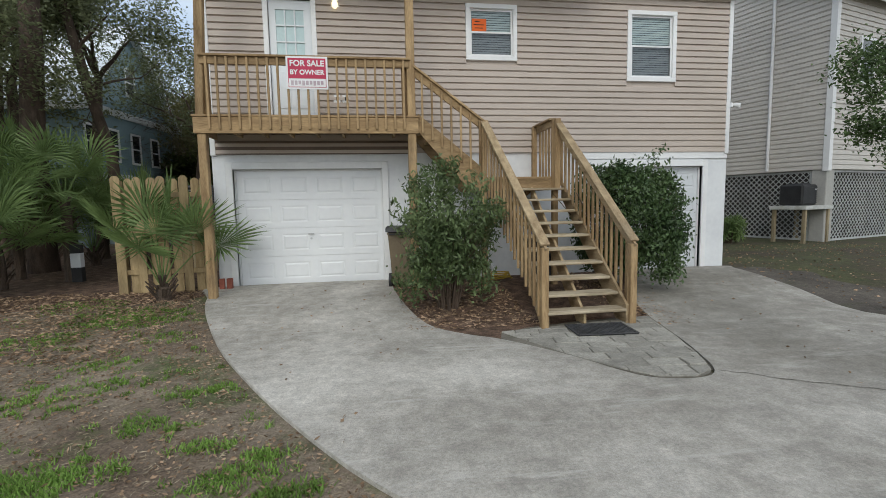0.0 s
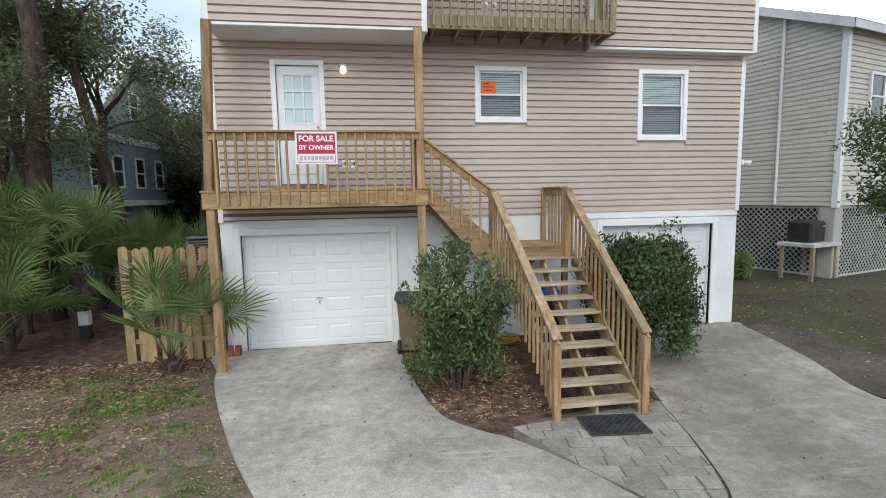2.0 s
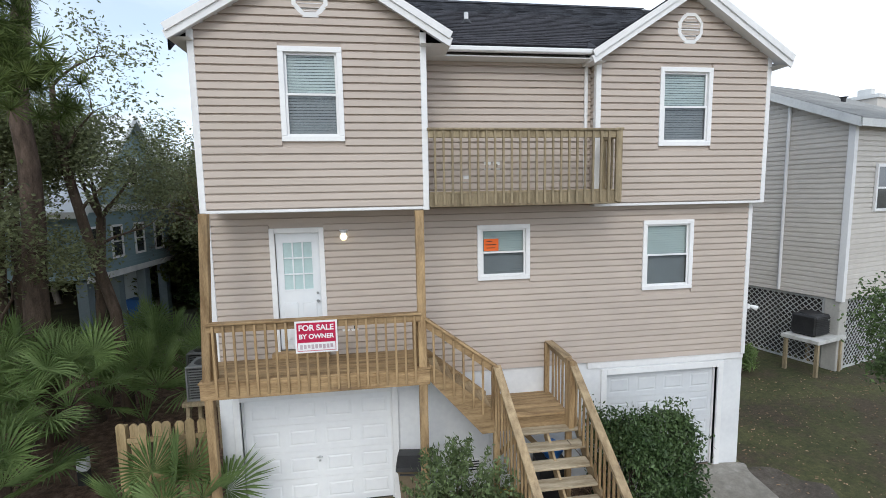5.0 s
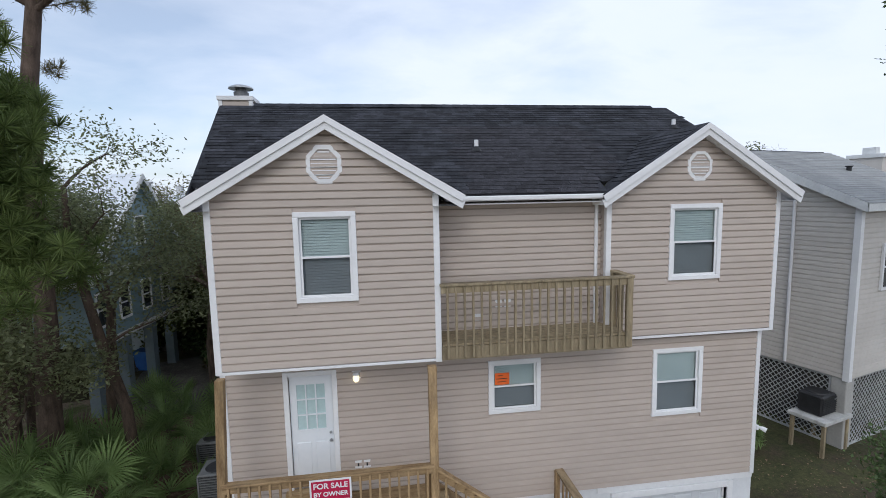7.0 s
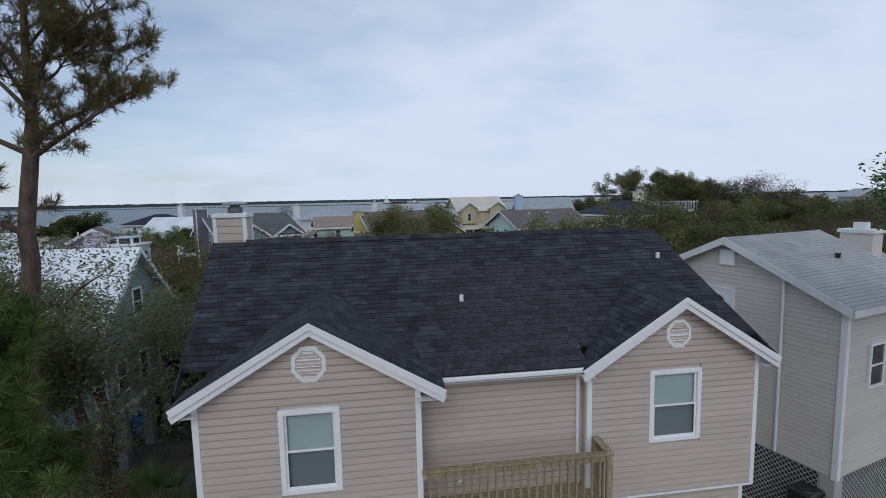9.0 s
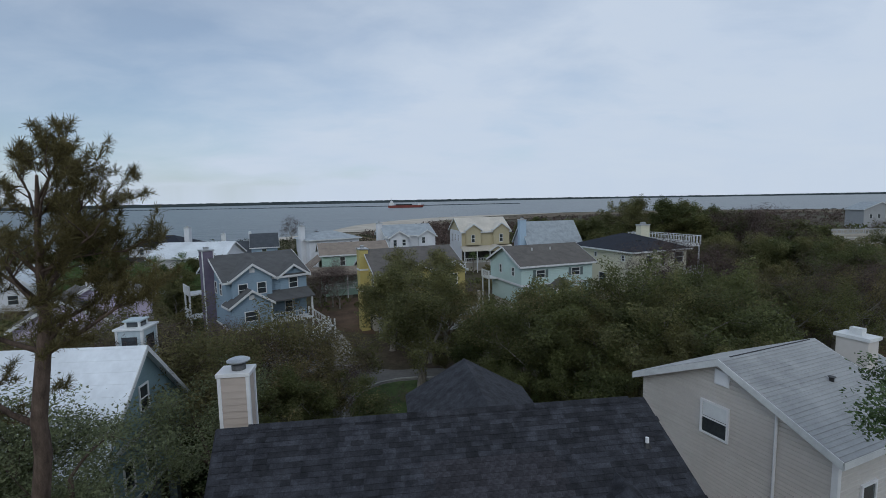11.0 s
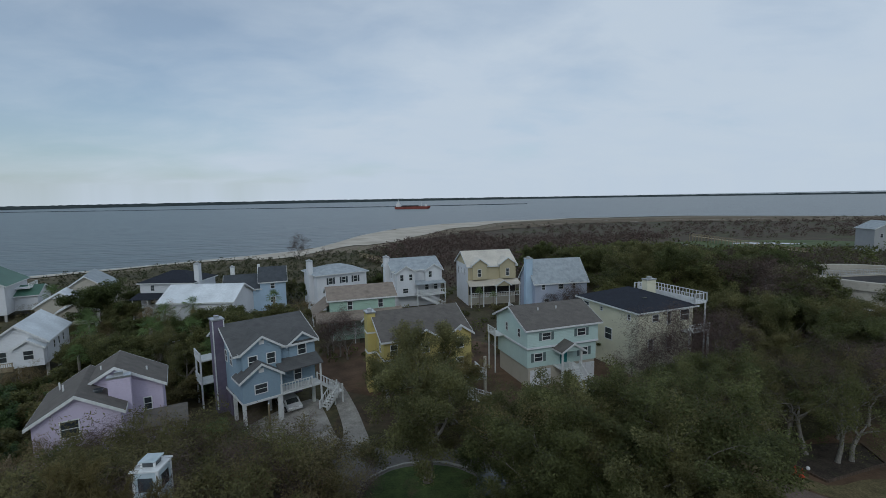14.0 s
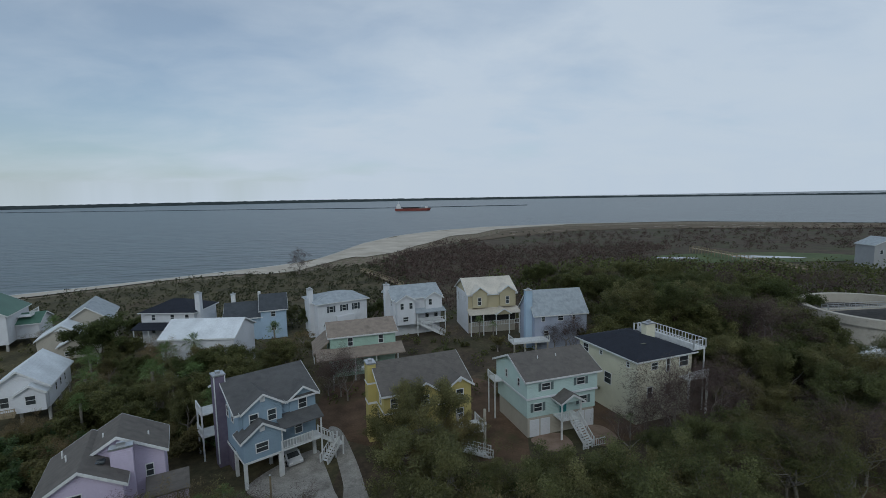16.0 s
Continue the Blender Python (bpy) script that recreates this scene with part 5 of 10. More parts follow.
def flight(h, p0, z0, p1, z1, width, mat, rail=True):
    """Outside stairs from p0, z0 down to p1, z1."""
    p0, p1 = Vector((*p0, 0)), Vector((*p1, 0))
    d = p1 - p0
    side = Vector((-d.y, d.x, 0)).normalized() * width / 2
    n = max(3, int(abs(z0 - z1) / 0.2))
    st = MB()
    for k in range(n):
        t = (k + 0.5) / n
        q = p0 + d * t
        z = z0 + (z1 - z0) * (k + 1) / n
        a = d.normalized() * (d.length / n / 2 + 0.02)
        v = [q - side - a, q + side - a, q + side + a, q - side + a]
        st.add([(p.x, p.y, z - 0.05) for p in v] + [(p.x, p.y, z) for p in v], [(0, 3, 2, 1), (4, 5, 6, 7), (0, 1, 5, 4), (1, 2, 6, 5), (2, 3, 7, 6), (3, 0, 4, 7)])
    ob = part("stair_treads", st, mat, h)
    for s in (-1, 1):
        part("stringer", MB().beam(tuple(p0 + side * s + Vector((0, 0, z0 - 0.1))), tuple(p1 + side * s + Vector((0, 0, z1 - 0.05))), 0.06, 0.24), mat, ob)
        if rail:
            a, b = p0 + side * s, p1 + side * s
            picket_rail(h, (a.x, a.y), (b.x, b.y), (z0, z1), (z0 + 0.95, z1 + 0.95), mat, 0.3, "stair_rail")


def gable_block(h, u0, v0, u1, v1, zb, ze, pitch, wm, rm, axis=0, over=0.4, trim=None, nm="wall", rnm="roof", label=""):
    """A block with a pitched roof. axis 0: the ridge runs along u; 1: along v."""
    wb = MB()
    if axis == 0:
        mid, rise = (v0 + v1) / 2, (v1 - v0) / 2 * pitch
        wb.prism([(v0, zb), (v1, zb), (v1, ze), (mid, ze + rise), (v0, ze)], 0, u0, u1)
    else:
        mid, rise = (u0 + u1) / 2, (u1 - u0) / 2 * pitch
        wb.prism([(u0, zb), (u1, zb), (u1, ze), (mid, ze + rise), (u0, ze)], 1, v0, v1)
    wall = part(nm, wb, wm, h, label)
    rb, tb = MB(), MB()
    zr, zo, t = ze + rise + 0.06, ze - over * pitch + 0.06, 0.12
    if axis == 0:
        a, b = u0 - over, u1 + over
        for s, ve in ((-1, v0 - over), (1, v1 + over)):
            rb.slab([(a, mid, zr), (b, mid, zr), (b, ve, zo), (a, ve, zo)], t)
            for e, o in ((a, -0.04), (b, 0.0)):
                tb.add([(e + o, mid, zr + 0.01), (e + o, ve, zo + 0.01), (e + o, ve, zo - 0.26), (e + o, mid, zr - 0.26), (e + o + 0.04, mid, zr + 0.01), (e + o + 0.04, ve, zo + 0.01), (e + o + 0.04, ve, zo - 0.26), (e + o + 0.04, mid, zr - 0.26)],
                       [(0, 1, 2, 3), (7, 6, 5, 4), (0, 4, 5, 1), (3, 2, 6, 7)])
            tb.box(a, ve - 0.02, zo - 0.24, b, ve + 0.02, zo - 0.01)
    else:
        a, b = v0 - over, v1 + over
        for s, ue in ((-1, u0 - over), (1, u1 + over)):
            rb.slab([(mid, a, zr), (mid, b, zr), (ue, b, zo), (ue, a, zo)], t)
            for e, o in ((a, -0.04), (b, 0.0)):
                tb.add([(mid, e + o, zr + 0.01), (ue, e + o, zo + 0.01), (ue, e + o, zo - 0.26), (mid, e + o, zr - 0.26), (mid, e + o + 0.04, zr + 0.01), (ue, e + o + 0.04, zo + 0.01), (ue, e + o + 0.04, zo - 0.26), (mid, e + o + 0.04, zr - 0.26)],
                       [(0, 1, 2, 3), (7, 6, 5, 4), (0, 4, 5, 1), (3, 2, 6, 7)])
            tb.box(ue - 0.02, a, zo - 0.24, ue + 0.02, b, zo - 0.01)
    roof_ob = part(rnm, rb, rm, h)
    part("roof_trim", tb, trim or M_WHITEWOOD, roof_ob)
    return wall


def hip_block(h, u0, v0, u1, v1, zb, ze, pitch, wm, rm, over=0.5, trim=None):
    part("wall", MB().box(u0, v0, zb, u1, v1, ze), wm, h)
    a0, b0, a1, b1 = u0 - over, v0 - over, u1 + over, v1 + over
    half = min(a1 - a0, b1 - b0) / 2
    zr = ze + half * pitch
    if (a1 - a0) > (b1 - b0):
        r0, r1 = (a0 + half, (b0 + b1) / 2, zr), (a1 - half, (b0 + b1) / 2, zr)
    else:
        r0, r1 = ((a0 + a1) / 2, b0 + half, zr), ((a0 + a1) / 2, b1 - half, zr)
    c = [(a0, b0, ze), (a1, b0, ze), (a1, b1, ze), (a0, b1, ze)]
    v = c + [r0, r1]
    f = [(0, 1, 5, 4), (1, 2, 5), (2, 3, 4, 5), (3, 0, 4)] if (a1 - a0) > (b1 - b0) else [(0, 1, 4), (1, 2, 5, 4), (2, 3, 5), (3, 0, 4, 5)]
    rb = MB().add(v, f + [(3, 2, 1, 0)])
    ro = part("roof", rb, rm, h)
    part("roof_trim", MB().box(a0 - 0.02, b0 - 0.02, ze - 0.2, a1 + 0.02, b1 + 0.02, ze - 0.004), trim or M_WHITEWOOD, ro)
    return zr


def chimney(h, u, v, w, d, z0, z1, mat, cap=None):
    c = part("chimney", MB().box(u, v, z0, u + w, v + d, z1), mat, h)
    part("chimney_cap", MB().box(u - 0.08, v - 0.08, z1, u + w + 0.08, v + d + 0.08, z1 + 0.15).box(u + w * 0.3, v + d * 0.3, z1 + 0.15, u + w * 0.7, v + d * 0.7, z1 + 0.45), cap or M_METAL, c)


def piers(h, rows, z1, mat=None, w=0.4):
    for u, v in rows:
        part("pier", MB().box(u - w / 2, v - w / 2, -0.1, u + w / 2, v + w / 2, z1), mat or M_PIER, h)


def lattice(h, face, a0, a1, z0, z1, y, mat):
    """A panel of crossed diagonal laths."""
    mb = MB()
    s, t = 0.19, 0.02
    n = int((a1 - a0 + z1 - z0) / s) + 1
    for dr, off in ((1, 0.0), (-1, 0.016)):
        for k in range(n):
            c = a0 + k * s if dr < 0 else a0 - (z1 - z0) + k * s
            # line a = c + dr * (z - z0)
            if dr > 0:
                p, q = max(a0, c), min(a1, c + (z1 - z0))
                za, zb = z0 + (p - c), z0 + (q - c)
            else:
                p, q = max(a0, c - (z1 - z0)), min(a1, c)
                za, zb = z0 + (c - p), z0 + (c - q)
            if q - p < 0.03:
                continue
            if face == "f":
                mb.add([(p - t, y + off, za), (p + t, y + off, za), (q + t, y + off, zb), (q - t, y + off, zb), (p - t, y + off + 0.01, za), (p + t, y + off + 0.01, za), (q + t, y + off + 0.01, zb), (q - t, y + off + 0.01, zb)],
                       [(0, 1, 2, 3), (7, 6, 5, 4), (0, 3, 7, 4), (1, 5, 6, 2)])
            else:
                mb.add([(y + off, p - t, za), (y + off, p + t, za), (y + off, q + t, zb), (y + off, q - t, zb), (y + off + 0.01, p - t, za), (y + off + 0.01, p + t, za), (y + off + 0.01, q + t, zb), (y + off + 0.01, q - t, zb)],
                       [(0, 1, 2, 3), (7, 6, 5, 4), (0, 3, 7, 4), (1, 5, 6, 2)])
    ob = part("lattice_panel", mb, mat, h, "white diagonal lattice skirting")
    fr = MB()
    for z in (z0, z1 - 0.06):
        if face == "f":
            fr.box(a0, y - 0.02, z, a1, y + 0.03, z + 0.06)
        else:
            fr.box(y - 0.02, a0, z, y + 0.03, a1, z + 0.06)
    for e in ((a0, a0 + 0.06), (a1 - 0.06, a1)):
        if face == "f":
            fr.box(e[0], y - 0.02, z0 + 0.06, e[1], y + 0.03, z1 - 0.06)
        else:
            fr.box(y - 0.02, e[0], z0 + 0.06, y + 0.03, e[1], z1 - 0.06)
    part("lattice_frame", fr, mat, ob, weld=True)


def plot(x, y, turn, along, deep, high):
    """Place and proportions of a house."""
    return pose(x, y, 0, 0, 0, turn) @ Matrix.Diagonal((along, deep, high, 1))


# the pale grey house next door on piers
def lap_boards(wall, face, a0, a1, z0, z1, y, mat, pitch=0.16, gable=None, top=None):
    """Overlapping boards on a wall face: 'f' the front, 'l' the left side; gable: (centre, peak, slope)."""
    n = int((z1 - z0) / pitch)
    for i in range(n):
        z, zt = z0 + i * pitch, z0 + (i + 1) * pitch
        e = [(a0, a1), (a0, a1)]
        if gable:
            e = [(max(a0, gable[0] - (gable[1] - q) / gable[2]), min(a1, gable[0] + (gable[1] - q) / gable[2])) for q in (z, zt)]
            if e[1][1] - e[1][0] < 0.1:
                break
        v = []
        for q, d in ((0.0, 0.0), (0.0, -0.034), (0.7, -0.028), (0.82, -0.004), (1.0, -0.003)):
            v += [(e[0][0] + (e[1][0] - e[0][0]) * q, y + d, z + pitch * q), (e[0][1] + (e[1][1] - e[0][1]) * q, y + d, z + pitch * q)]
        if face == "l":
            v = [(p[1], p[0], p[2]) for p in v]
        part("siding_board", MB().add(v, [(2 * k, 2 * k + 1, 2 * k + 3, 2 * k + 2) for k in range(4)]), mat, wall)


M_NGREY = material("pale_grey_siding", (0.53, 0.495, 0.455), (0.6, 0.565, 0.525), 0.4, 0.6, 0.05, 20, rand=0.03, stain=(0.5, 0.5, 0.5), stain_scale=0.4, stain_at=(0.55, 0.9))
M_NROOF = material("light_grey_shingle", (0.33, 0.335, 0.335), (0.43, 0.435, 0.43), 1.2, 0.85, 0.4, 25, lines=(2, 0.085), line_depth=0.09, stain=(0.24, 0.245, 0.25), stain_scale=0.5)
# near-black; under the house and the porch it is shade put into colour
M_NDARK = material("near_black", (0.03, 0.03, 0.03), (0.07, 0.065, 0.06), 1.0, 0.95, 0.2, 20)
nb = thing("house", "pale grey sided house on lattice-skirted piers", "house", pose(17.32, 4.0, 0, 0, 0, 16))
nw = gable_block(nb, 0, 0, 5.3, 7.7, 2.35, 8.0, 0.46, M_NGREY, M_NROOF, 0, 0.32, label="pale grey lapped siding wall")
lap_boards(nw, "l", 0.08, 7.68, 2.36, 9.7, -0.002, M_NGREY, gable=(3.85, 9.75, 0.46))
lap_boards(nw, "f", 0.08, 5.28, 2.36, 7.98, -0.002, M_NGREY)
gable_block(nb, 5.3, 0.6, 9.6, 7.0, 2.35, 7.4, 0.4, M_NGREY, M_NROOF, 0, 0.3, nm="wing_wall", rnm="wing_roof")
chimney(nb, 7.75, 2.9, 0.8, 1.2, 6.5, 9.62, M_NGREY, M_WHITEWOOD)
part("ridge_vent", MB().prism([(3.72, 9.72), (3.85, 9.86), (3.98, 9.72)], 0, 0.3, 5.3), M_BLACKPLASTIC, nb, "dark ridge vent strip")
for (u, v) in ((0.22, 0.22), (0.22, 7.45), (5.1, 0.22), (9.4, 0.8), (9.4, 6.8), (5.1, 7.45)):
    part("pier", MB().cbox(u - 0.22, v - 0.22, -0.1, u + 0.22, v + 0.22, 2.35, 0.02), M_PIER, nb, "square concrete pier")
# solid dark block behind the lattice paints in the shade under the house
part("under_house_shade", MB().box(0.6, 0.6, -0.1, 9.2, 7.2, 2.3), M_NDARK, nb)
M_LATTICE = material("greyed_lattice", (0.36, 0.37, 0.37), (0.5, 0.51, 0.5), 2.0, 0.7, 0.15, 40, stain=(0.25, 0.26, 0.24), stain_scale=1.2)
lattice(nb, "l", 0.45, 7.25, 0.02, 2.33, 0.06, M_LATTICE)
lattice(nb, "f", 0.45, 4.9, 0.02, 2.33, 0.06, M_LATTICE)
part("corner_board", MB().cbox(-0.08, -0.08, 2.3, 0.1, 0.1, 8.0, 0.005), M_TRIM, nb)
part("downpipe", MB().tube([(-0.09, 1.8, 8.75), (-0.09, 1.8, 2.4)], [0.05, 0.05], 8), M_TRIM, nb, "white downpipe")
courses = MB()
for sg, ve in ((-1, -0.32), (1, 8.02)):
    run = math.hypot(ve - 3.85, 1.918)
    k = int(run / 0.16)
    for r in range(k):
        f0, f1 = r / k, (r + 1.04) / k
        v0, z0 = ve + (3.85 - ve) * f0, 7.912 + 1.918 * f0
        v1, z1 = ve + (3.85 - ve) * f1, 7.912 + 1.918 * min(f1, 1.0)
        courses.add([(-0.32, v0, z0 + 0.034), (5.62, v0, z0 + 0.034), (5.62, v1, z1 + 0.004), (-0.32, v1, z1 + 0.004), (-0.32, v0, z0), (5.62, v0, z0)], [(0, 1, 2, 3), (0, 4, 5, 1)])
tagged(part("shingle_course", courses, M_NROOF, nb, "rows of pale grey shingles"), kind="stuff")
far_window(nb, "l", 3.5, 6.55, 1.2, 1.4, -0.055, M_FRAME)
part("curtain", MB().box(-0.074, 3.6, 7.3, -0.07, 4.6, 7.85), M_BLIND, nb, "pale curtain behind the gable window")
far_window(nb, "f", 1.3, 5.1, 0.9, 1.5, -0.055, M_FRAME)
far_window(nb, "f", 3.2, 5.1, 0.9, 1.5, -0.055, M_FRAME)
vb = part("gable_vent", MB().box(-0.09, 3.55, 8.75, 0.0, 4.15, 9.35), M_FRAME, nb)
for k in range(6):
    part("slat", MB().add([(-0.12, 3.6, 8.8 + k * 0.085), (-0.12, 4.1, 8.8 + k * 0.085), (-0.093, 4.1, 8.87 + k * 0.085), (-0.093, 3.6, 8.87 + k * 0.085)], [(0, 1, 2, 3)]), M_FRAME, vb)
part("roof_vent", MB().tube([(3.4, 2.0, 8.95), (3.4, 2.0, 9.12), (3.4, 2.0, 9.17)], [0.08, 0.08, 0.14], 10), M_BLACKPLASTIC, nb)

# air conditioner on a stand beside it
stand = thing("stand", "weathered white timber platform on four legs", "stand", pose(16.75, 4.3, 0, 0, 0, 16))
part("top", MB().cbox(-0.75, -0.55, 1.08, 0.75, 0.55, 1.2, 0.01), material("peeling_paint", (0.42, 0.42, 0.4), (0.62, 0.62, 0.6), 3, 0.8, 0.3, 40, stain=(0.25, 0.23, 0.2), stain_scale=2.0), stand)
for x in (-0.62, 0.62):
    for y in (-0.45, 0.45):
        part("leg", MB().cbox(x - 0.05, y - 0.05, -0.05, x + 0.05, y + 0.05, 1.08, 0.005), M_GREYWOOD, stand)
ac = thing("air_conditioner", "black boxy air-conditioning condenser on the stand", "air conditioner", pose(16.66, 4.35, 1.2, 0, 0, 16))
part("case", MB().cbox(-0.4, -0.36, 0.02, 0.4, 0.36, 0.68, 0.05), M_BLACKPLASTIC, ac)
for k in range(9):
    part("louvre", MB().box(-0.37, -0.375, 0.08 + k * 0.062, 0.37, -0.358, 0.1 + k * 0.062), M_BLACKPLASTIC, ac)
part("fan_guard", MB().tube([(0, 0, 0.68), (0, 0, 0.72)], [0.33, 0.3], 18), M_BLACKPLASTIC, ac)
part("badge", MB().box(0.22, -0.382, 0.5, 0.34, -0.376, 0.54), M_METAL, ac)

# blue-grey house behind the trees, with a white metal roof
M_LBLUE = wall_mat("slate_blue_siding", (0.18, 0.255, 0.275), 0.15)
M_WMETAL = roof_mat("white_metal_roof", (0.62, 0.65, 0.68), True)
lh = thing("house", "slate-blue raised house with white metal roof", "house", pose(-8.04, 10.77, 0, 0, 0, 87))
gable_block(lh, 0, 0, 7.4, 8.6, 2.9, 5.8, 1.02, M_LBLUE, M_WMETAL, 1, 0.35, label="slate-blue lapped siding wall")
part("floor_band", MB().box(-0.03, -0.04, 2.75, 7.43, 0.0, 3.0), M_WHITEWOOD, lh, "white floor band")
part("eave_band", MB().box(-0.03, -0.04, 5.45, 7.43, 0.0, 5.75), M_WHITEWOOD, lh, "white band under the gable")
for u in (0.2, 1.7, 3.4, 5.1):
    far_window(lh, "f", u, 3.5, 0.8, 1.4, 0.0, M_FRAME)
far_window(lh, "f", 3.3, 6.5, 0.8, 1.3, 0.0, M_FRAME)
piers(lh, [(0.3, 0.3), (2.3, 0.3), (4.4, 0.3), (6.3, 0.3), (0.3, 8.2), (6.3, 8.2), (3.3, 4.2)], 2.8, material("blue_post", (0.13, 0.17, 0.19), (0.18, 0.22, 0.24), 1, 0.7, 0.1, 30))
M_PALEBLUE = material("pale_blue_paint", (0.4, 0.47, 0.5), (0.5, 0.57, 0.6), 2.0, 0.6, 0.1, 40)
cup = part("roof_lookout", MB().box(7.42, 1.9, -0.1, 8.85, 3.3, 9.35), M_PALEBLUE, lh, "pale blue lookout tower")
for u_, v_ in ((7.42, 1.9), (8.75, 1.9), (7.42, 3.2), (8.75, 3.2)):
    part("corner_board", MB().cbox(u_ - 0.02, v_ - 0.02, 5.0, u_ + 0.12, v_ + 0.12, 9.36, 0.005), M_WHITEWOOD, cup)
part("lookout_cap", MB().cbox(7.32, 1.8, 9.35, 8.95, 3.4, 9.47, 0.02), M_WHITEWOOD, cup)
part("lookout_window", MB().box(7.75, 1.885, 8.2, 8.5, 1.9, 9.0), M_FARGLASS, cup)
part("lookout_window", MB().box(7.405, 2.2, 8.2, 7.42, 3.0, 9.0), M_FARGLASS, cup)
lan = part("lantern", MB().box(7.75, 2.2, 9.47, 8.5, 2.95, 9.76), M_FARGLASS, cup, "small glazed lantern")
part("lantern_roof", MB().cbox(7.65, 2.1, 9.76, 8.6, 3.05, 9.85, 0.02), M_PALEBLUE, lan)
for u_, v_ in ((7.75, 2.2), (8.44, 2.2), (7.75, 2.89), (8.44, 2.89)):
    part("post", MB().box(u_ - 0.02, v_ - 0.02, 9.47, u_ + 0.08, v_ + 0.08, 9.76), M_WHITEWOOD, lan)
part("eave_deck", MB().box(6.6, 0.2, 4.9, 7.9, 2.6, 5.05), M_GREYWOOD, lh)
flight(lh, (8.0, 0.6), 5.0, (9.6, 0.6), 3.6, 1.0, M_GREYWOOD)
bin_mat = material("blue_plastic", (0.02, 0.09, 0.3), (0.03, 0.13, 0.38), 2, 0.5, 0.05, 40)
rb = thing("recycling_bin", "blue plastic wheeled recycling bin under the house", "bin", pose(-9.0, 16.2, 0, 0, 0, 80))
part("body", MB().add([(-0.22, -0.25, 0.06), (0.22, -0.25, 0.06), (0.22, 0.25, 0.06), (-0.22, 0.25, 0.06), (-0.3, -0.33, 1.0), (0.3, -0.33, 1.0), (0.3, 0.33, 1.0), (-0.3, 0.33, 1.0)], [(0, 3, 2, 1), (4, 5, 6, 7), (0, 1, 5, 4), (1, 2, 6, 5), (2, 3, 7, 6), (3, 0, 4, 7)]), bin_mat, rb)
part("lid", MB().cbox(-0.33, -0.36, 1.0, 0.33, 0.36, 1.06, 0.02), bin_mat, rb)
for x in (-0.27, 0.27):
    part("wheel", MB().tube([(x - 0.03, 0.27, 0.12), (x + 0.03, 0.27, 0.12)], [0.12, 0.12], 12), M_BLACKPLASTIC, rb)

# ---- houses towards the shore ----
R_GREY, R_TAUPE, R_NAVY, R_SLATE = roof_mat("grey_shingle", (0.085, 0.085, 0.085)), roof_mat("taupe_shingle", (0.11, 0.1, 0.09)), roof_mat("navy_shingle", (0.014, 0.017, 0.026)), roof_mat("slate_shingle", (0.055, 0.062, 0.07))
R_TAN, R_WHITE, R_PALE, R_GREEN, R_CREAM = roof_mat("tan_shingle", (0.23, 0.19, 0.155)), roof_mat("white_metal", (0.6, 0.63, 0.65), True), roof_mat("pale_shingle", (0.3, 0.33, 0.35)), roof_mat("green_metal", (0.06, 0.13, 0.09), True), roof_mat("cream_metal", (0.5, 0.46, 0.39), True)
W_BLUE, W_YEL, W_MINT, W_CREAM = wall_mat("sky_blue_siding", (0.23, 0.31, 0.38)), wall_mat("olive_yellow_siding", (0.42, 0.35, 0.125)), wall_mat("mint_siding", (0.45, 0.57, 0.54)), wall_mat("cream_siding", (0.58, 0.56, 0.43))
W_GREEN, W_LAV, W_TAN, W_LBLUE, W_PURP, W_SAND = wall_mat("sage_siding", (0.33, 0.46, 0.38)), wall_mat("blue_grey_siding", (0.33, 0.36, 0.44)), wall_mat("tan_siding", (0.42, 0.37, 0.24)), wall_mat("pale_blue_siding", (0.36, 0.47, 0.58)), wall_mat("lilac_siding", (0.5, 0.44, 0.56)), wall_mat("sand_siding", (0.4, 0.37, 0.31))
M_SHUT = material("dark_shutter", (0.02, 0.03, 0.04), (0.05, 0.065, 0.075), 2, 0.6, 0.1, 40)
M_MSHUT = material("grey_green_shutter", (0.1, 0.14, 0.14), (0.15, 0.19, 0.19), 2, 0.6, 0.1, 40)
M_TEAL = material("teal_door", (0.02, 0.16, 0.17), (0.03, 0.21, 0.22), 2, 0.4, 0.05, 40)
M_STRIPE = material("purple_grey_board", (0.13, 0.11, 0.16), (0.17, 0.15, 0.2), 2, 0.7, 0.1, 40)
M_LOT = material("house_yard", (0.07, 0.043, 0.026), (0.15, 0.095, 0.058), 0.4, 0.95, 0.5, 8, stain=(0.06, 0.066, 0.026), stain_scale=0.15, stain_at=(0.55, 0.75))
FW = M_WHITEWOOD

# blue house with stacked gables
h = thing("house", "sky-blue raised house with grey gables and white stairs", "house", plot(-12.88, 42.46, 33.2, 1.091, 0.928, 0.984))
gable_block(h, 0, 0.4, 8.0, 11.0, 3.0, 8.1, 0.42, W_BLUE, R_GREY, 0, 0.45, label="sky-blue lapped siding wall")
gable_block(h, 0.4, -0.2, 4.2, 4.6, 5.6, 8.3, 0.75, W_BLUE, R_GREY, 1, 0.35, nm="bay_wall", rnm="bay_roof")
gable_block(h, 5.2, 0.3, 8.05, 4.6, 5.6, 8.1, 0.75, W_BLUE, R_GREY, 1, 0.4, nm="bay_wall", rnm="bay_roof")
gable_block(h, -0.1, -1.6, 3.6, 0.6, 3.0, 5.7, 0.75, W_BLUE, R_GREY, 1, 0.35, nm="porch_room_wall", rnm="porch_room_roof")
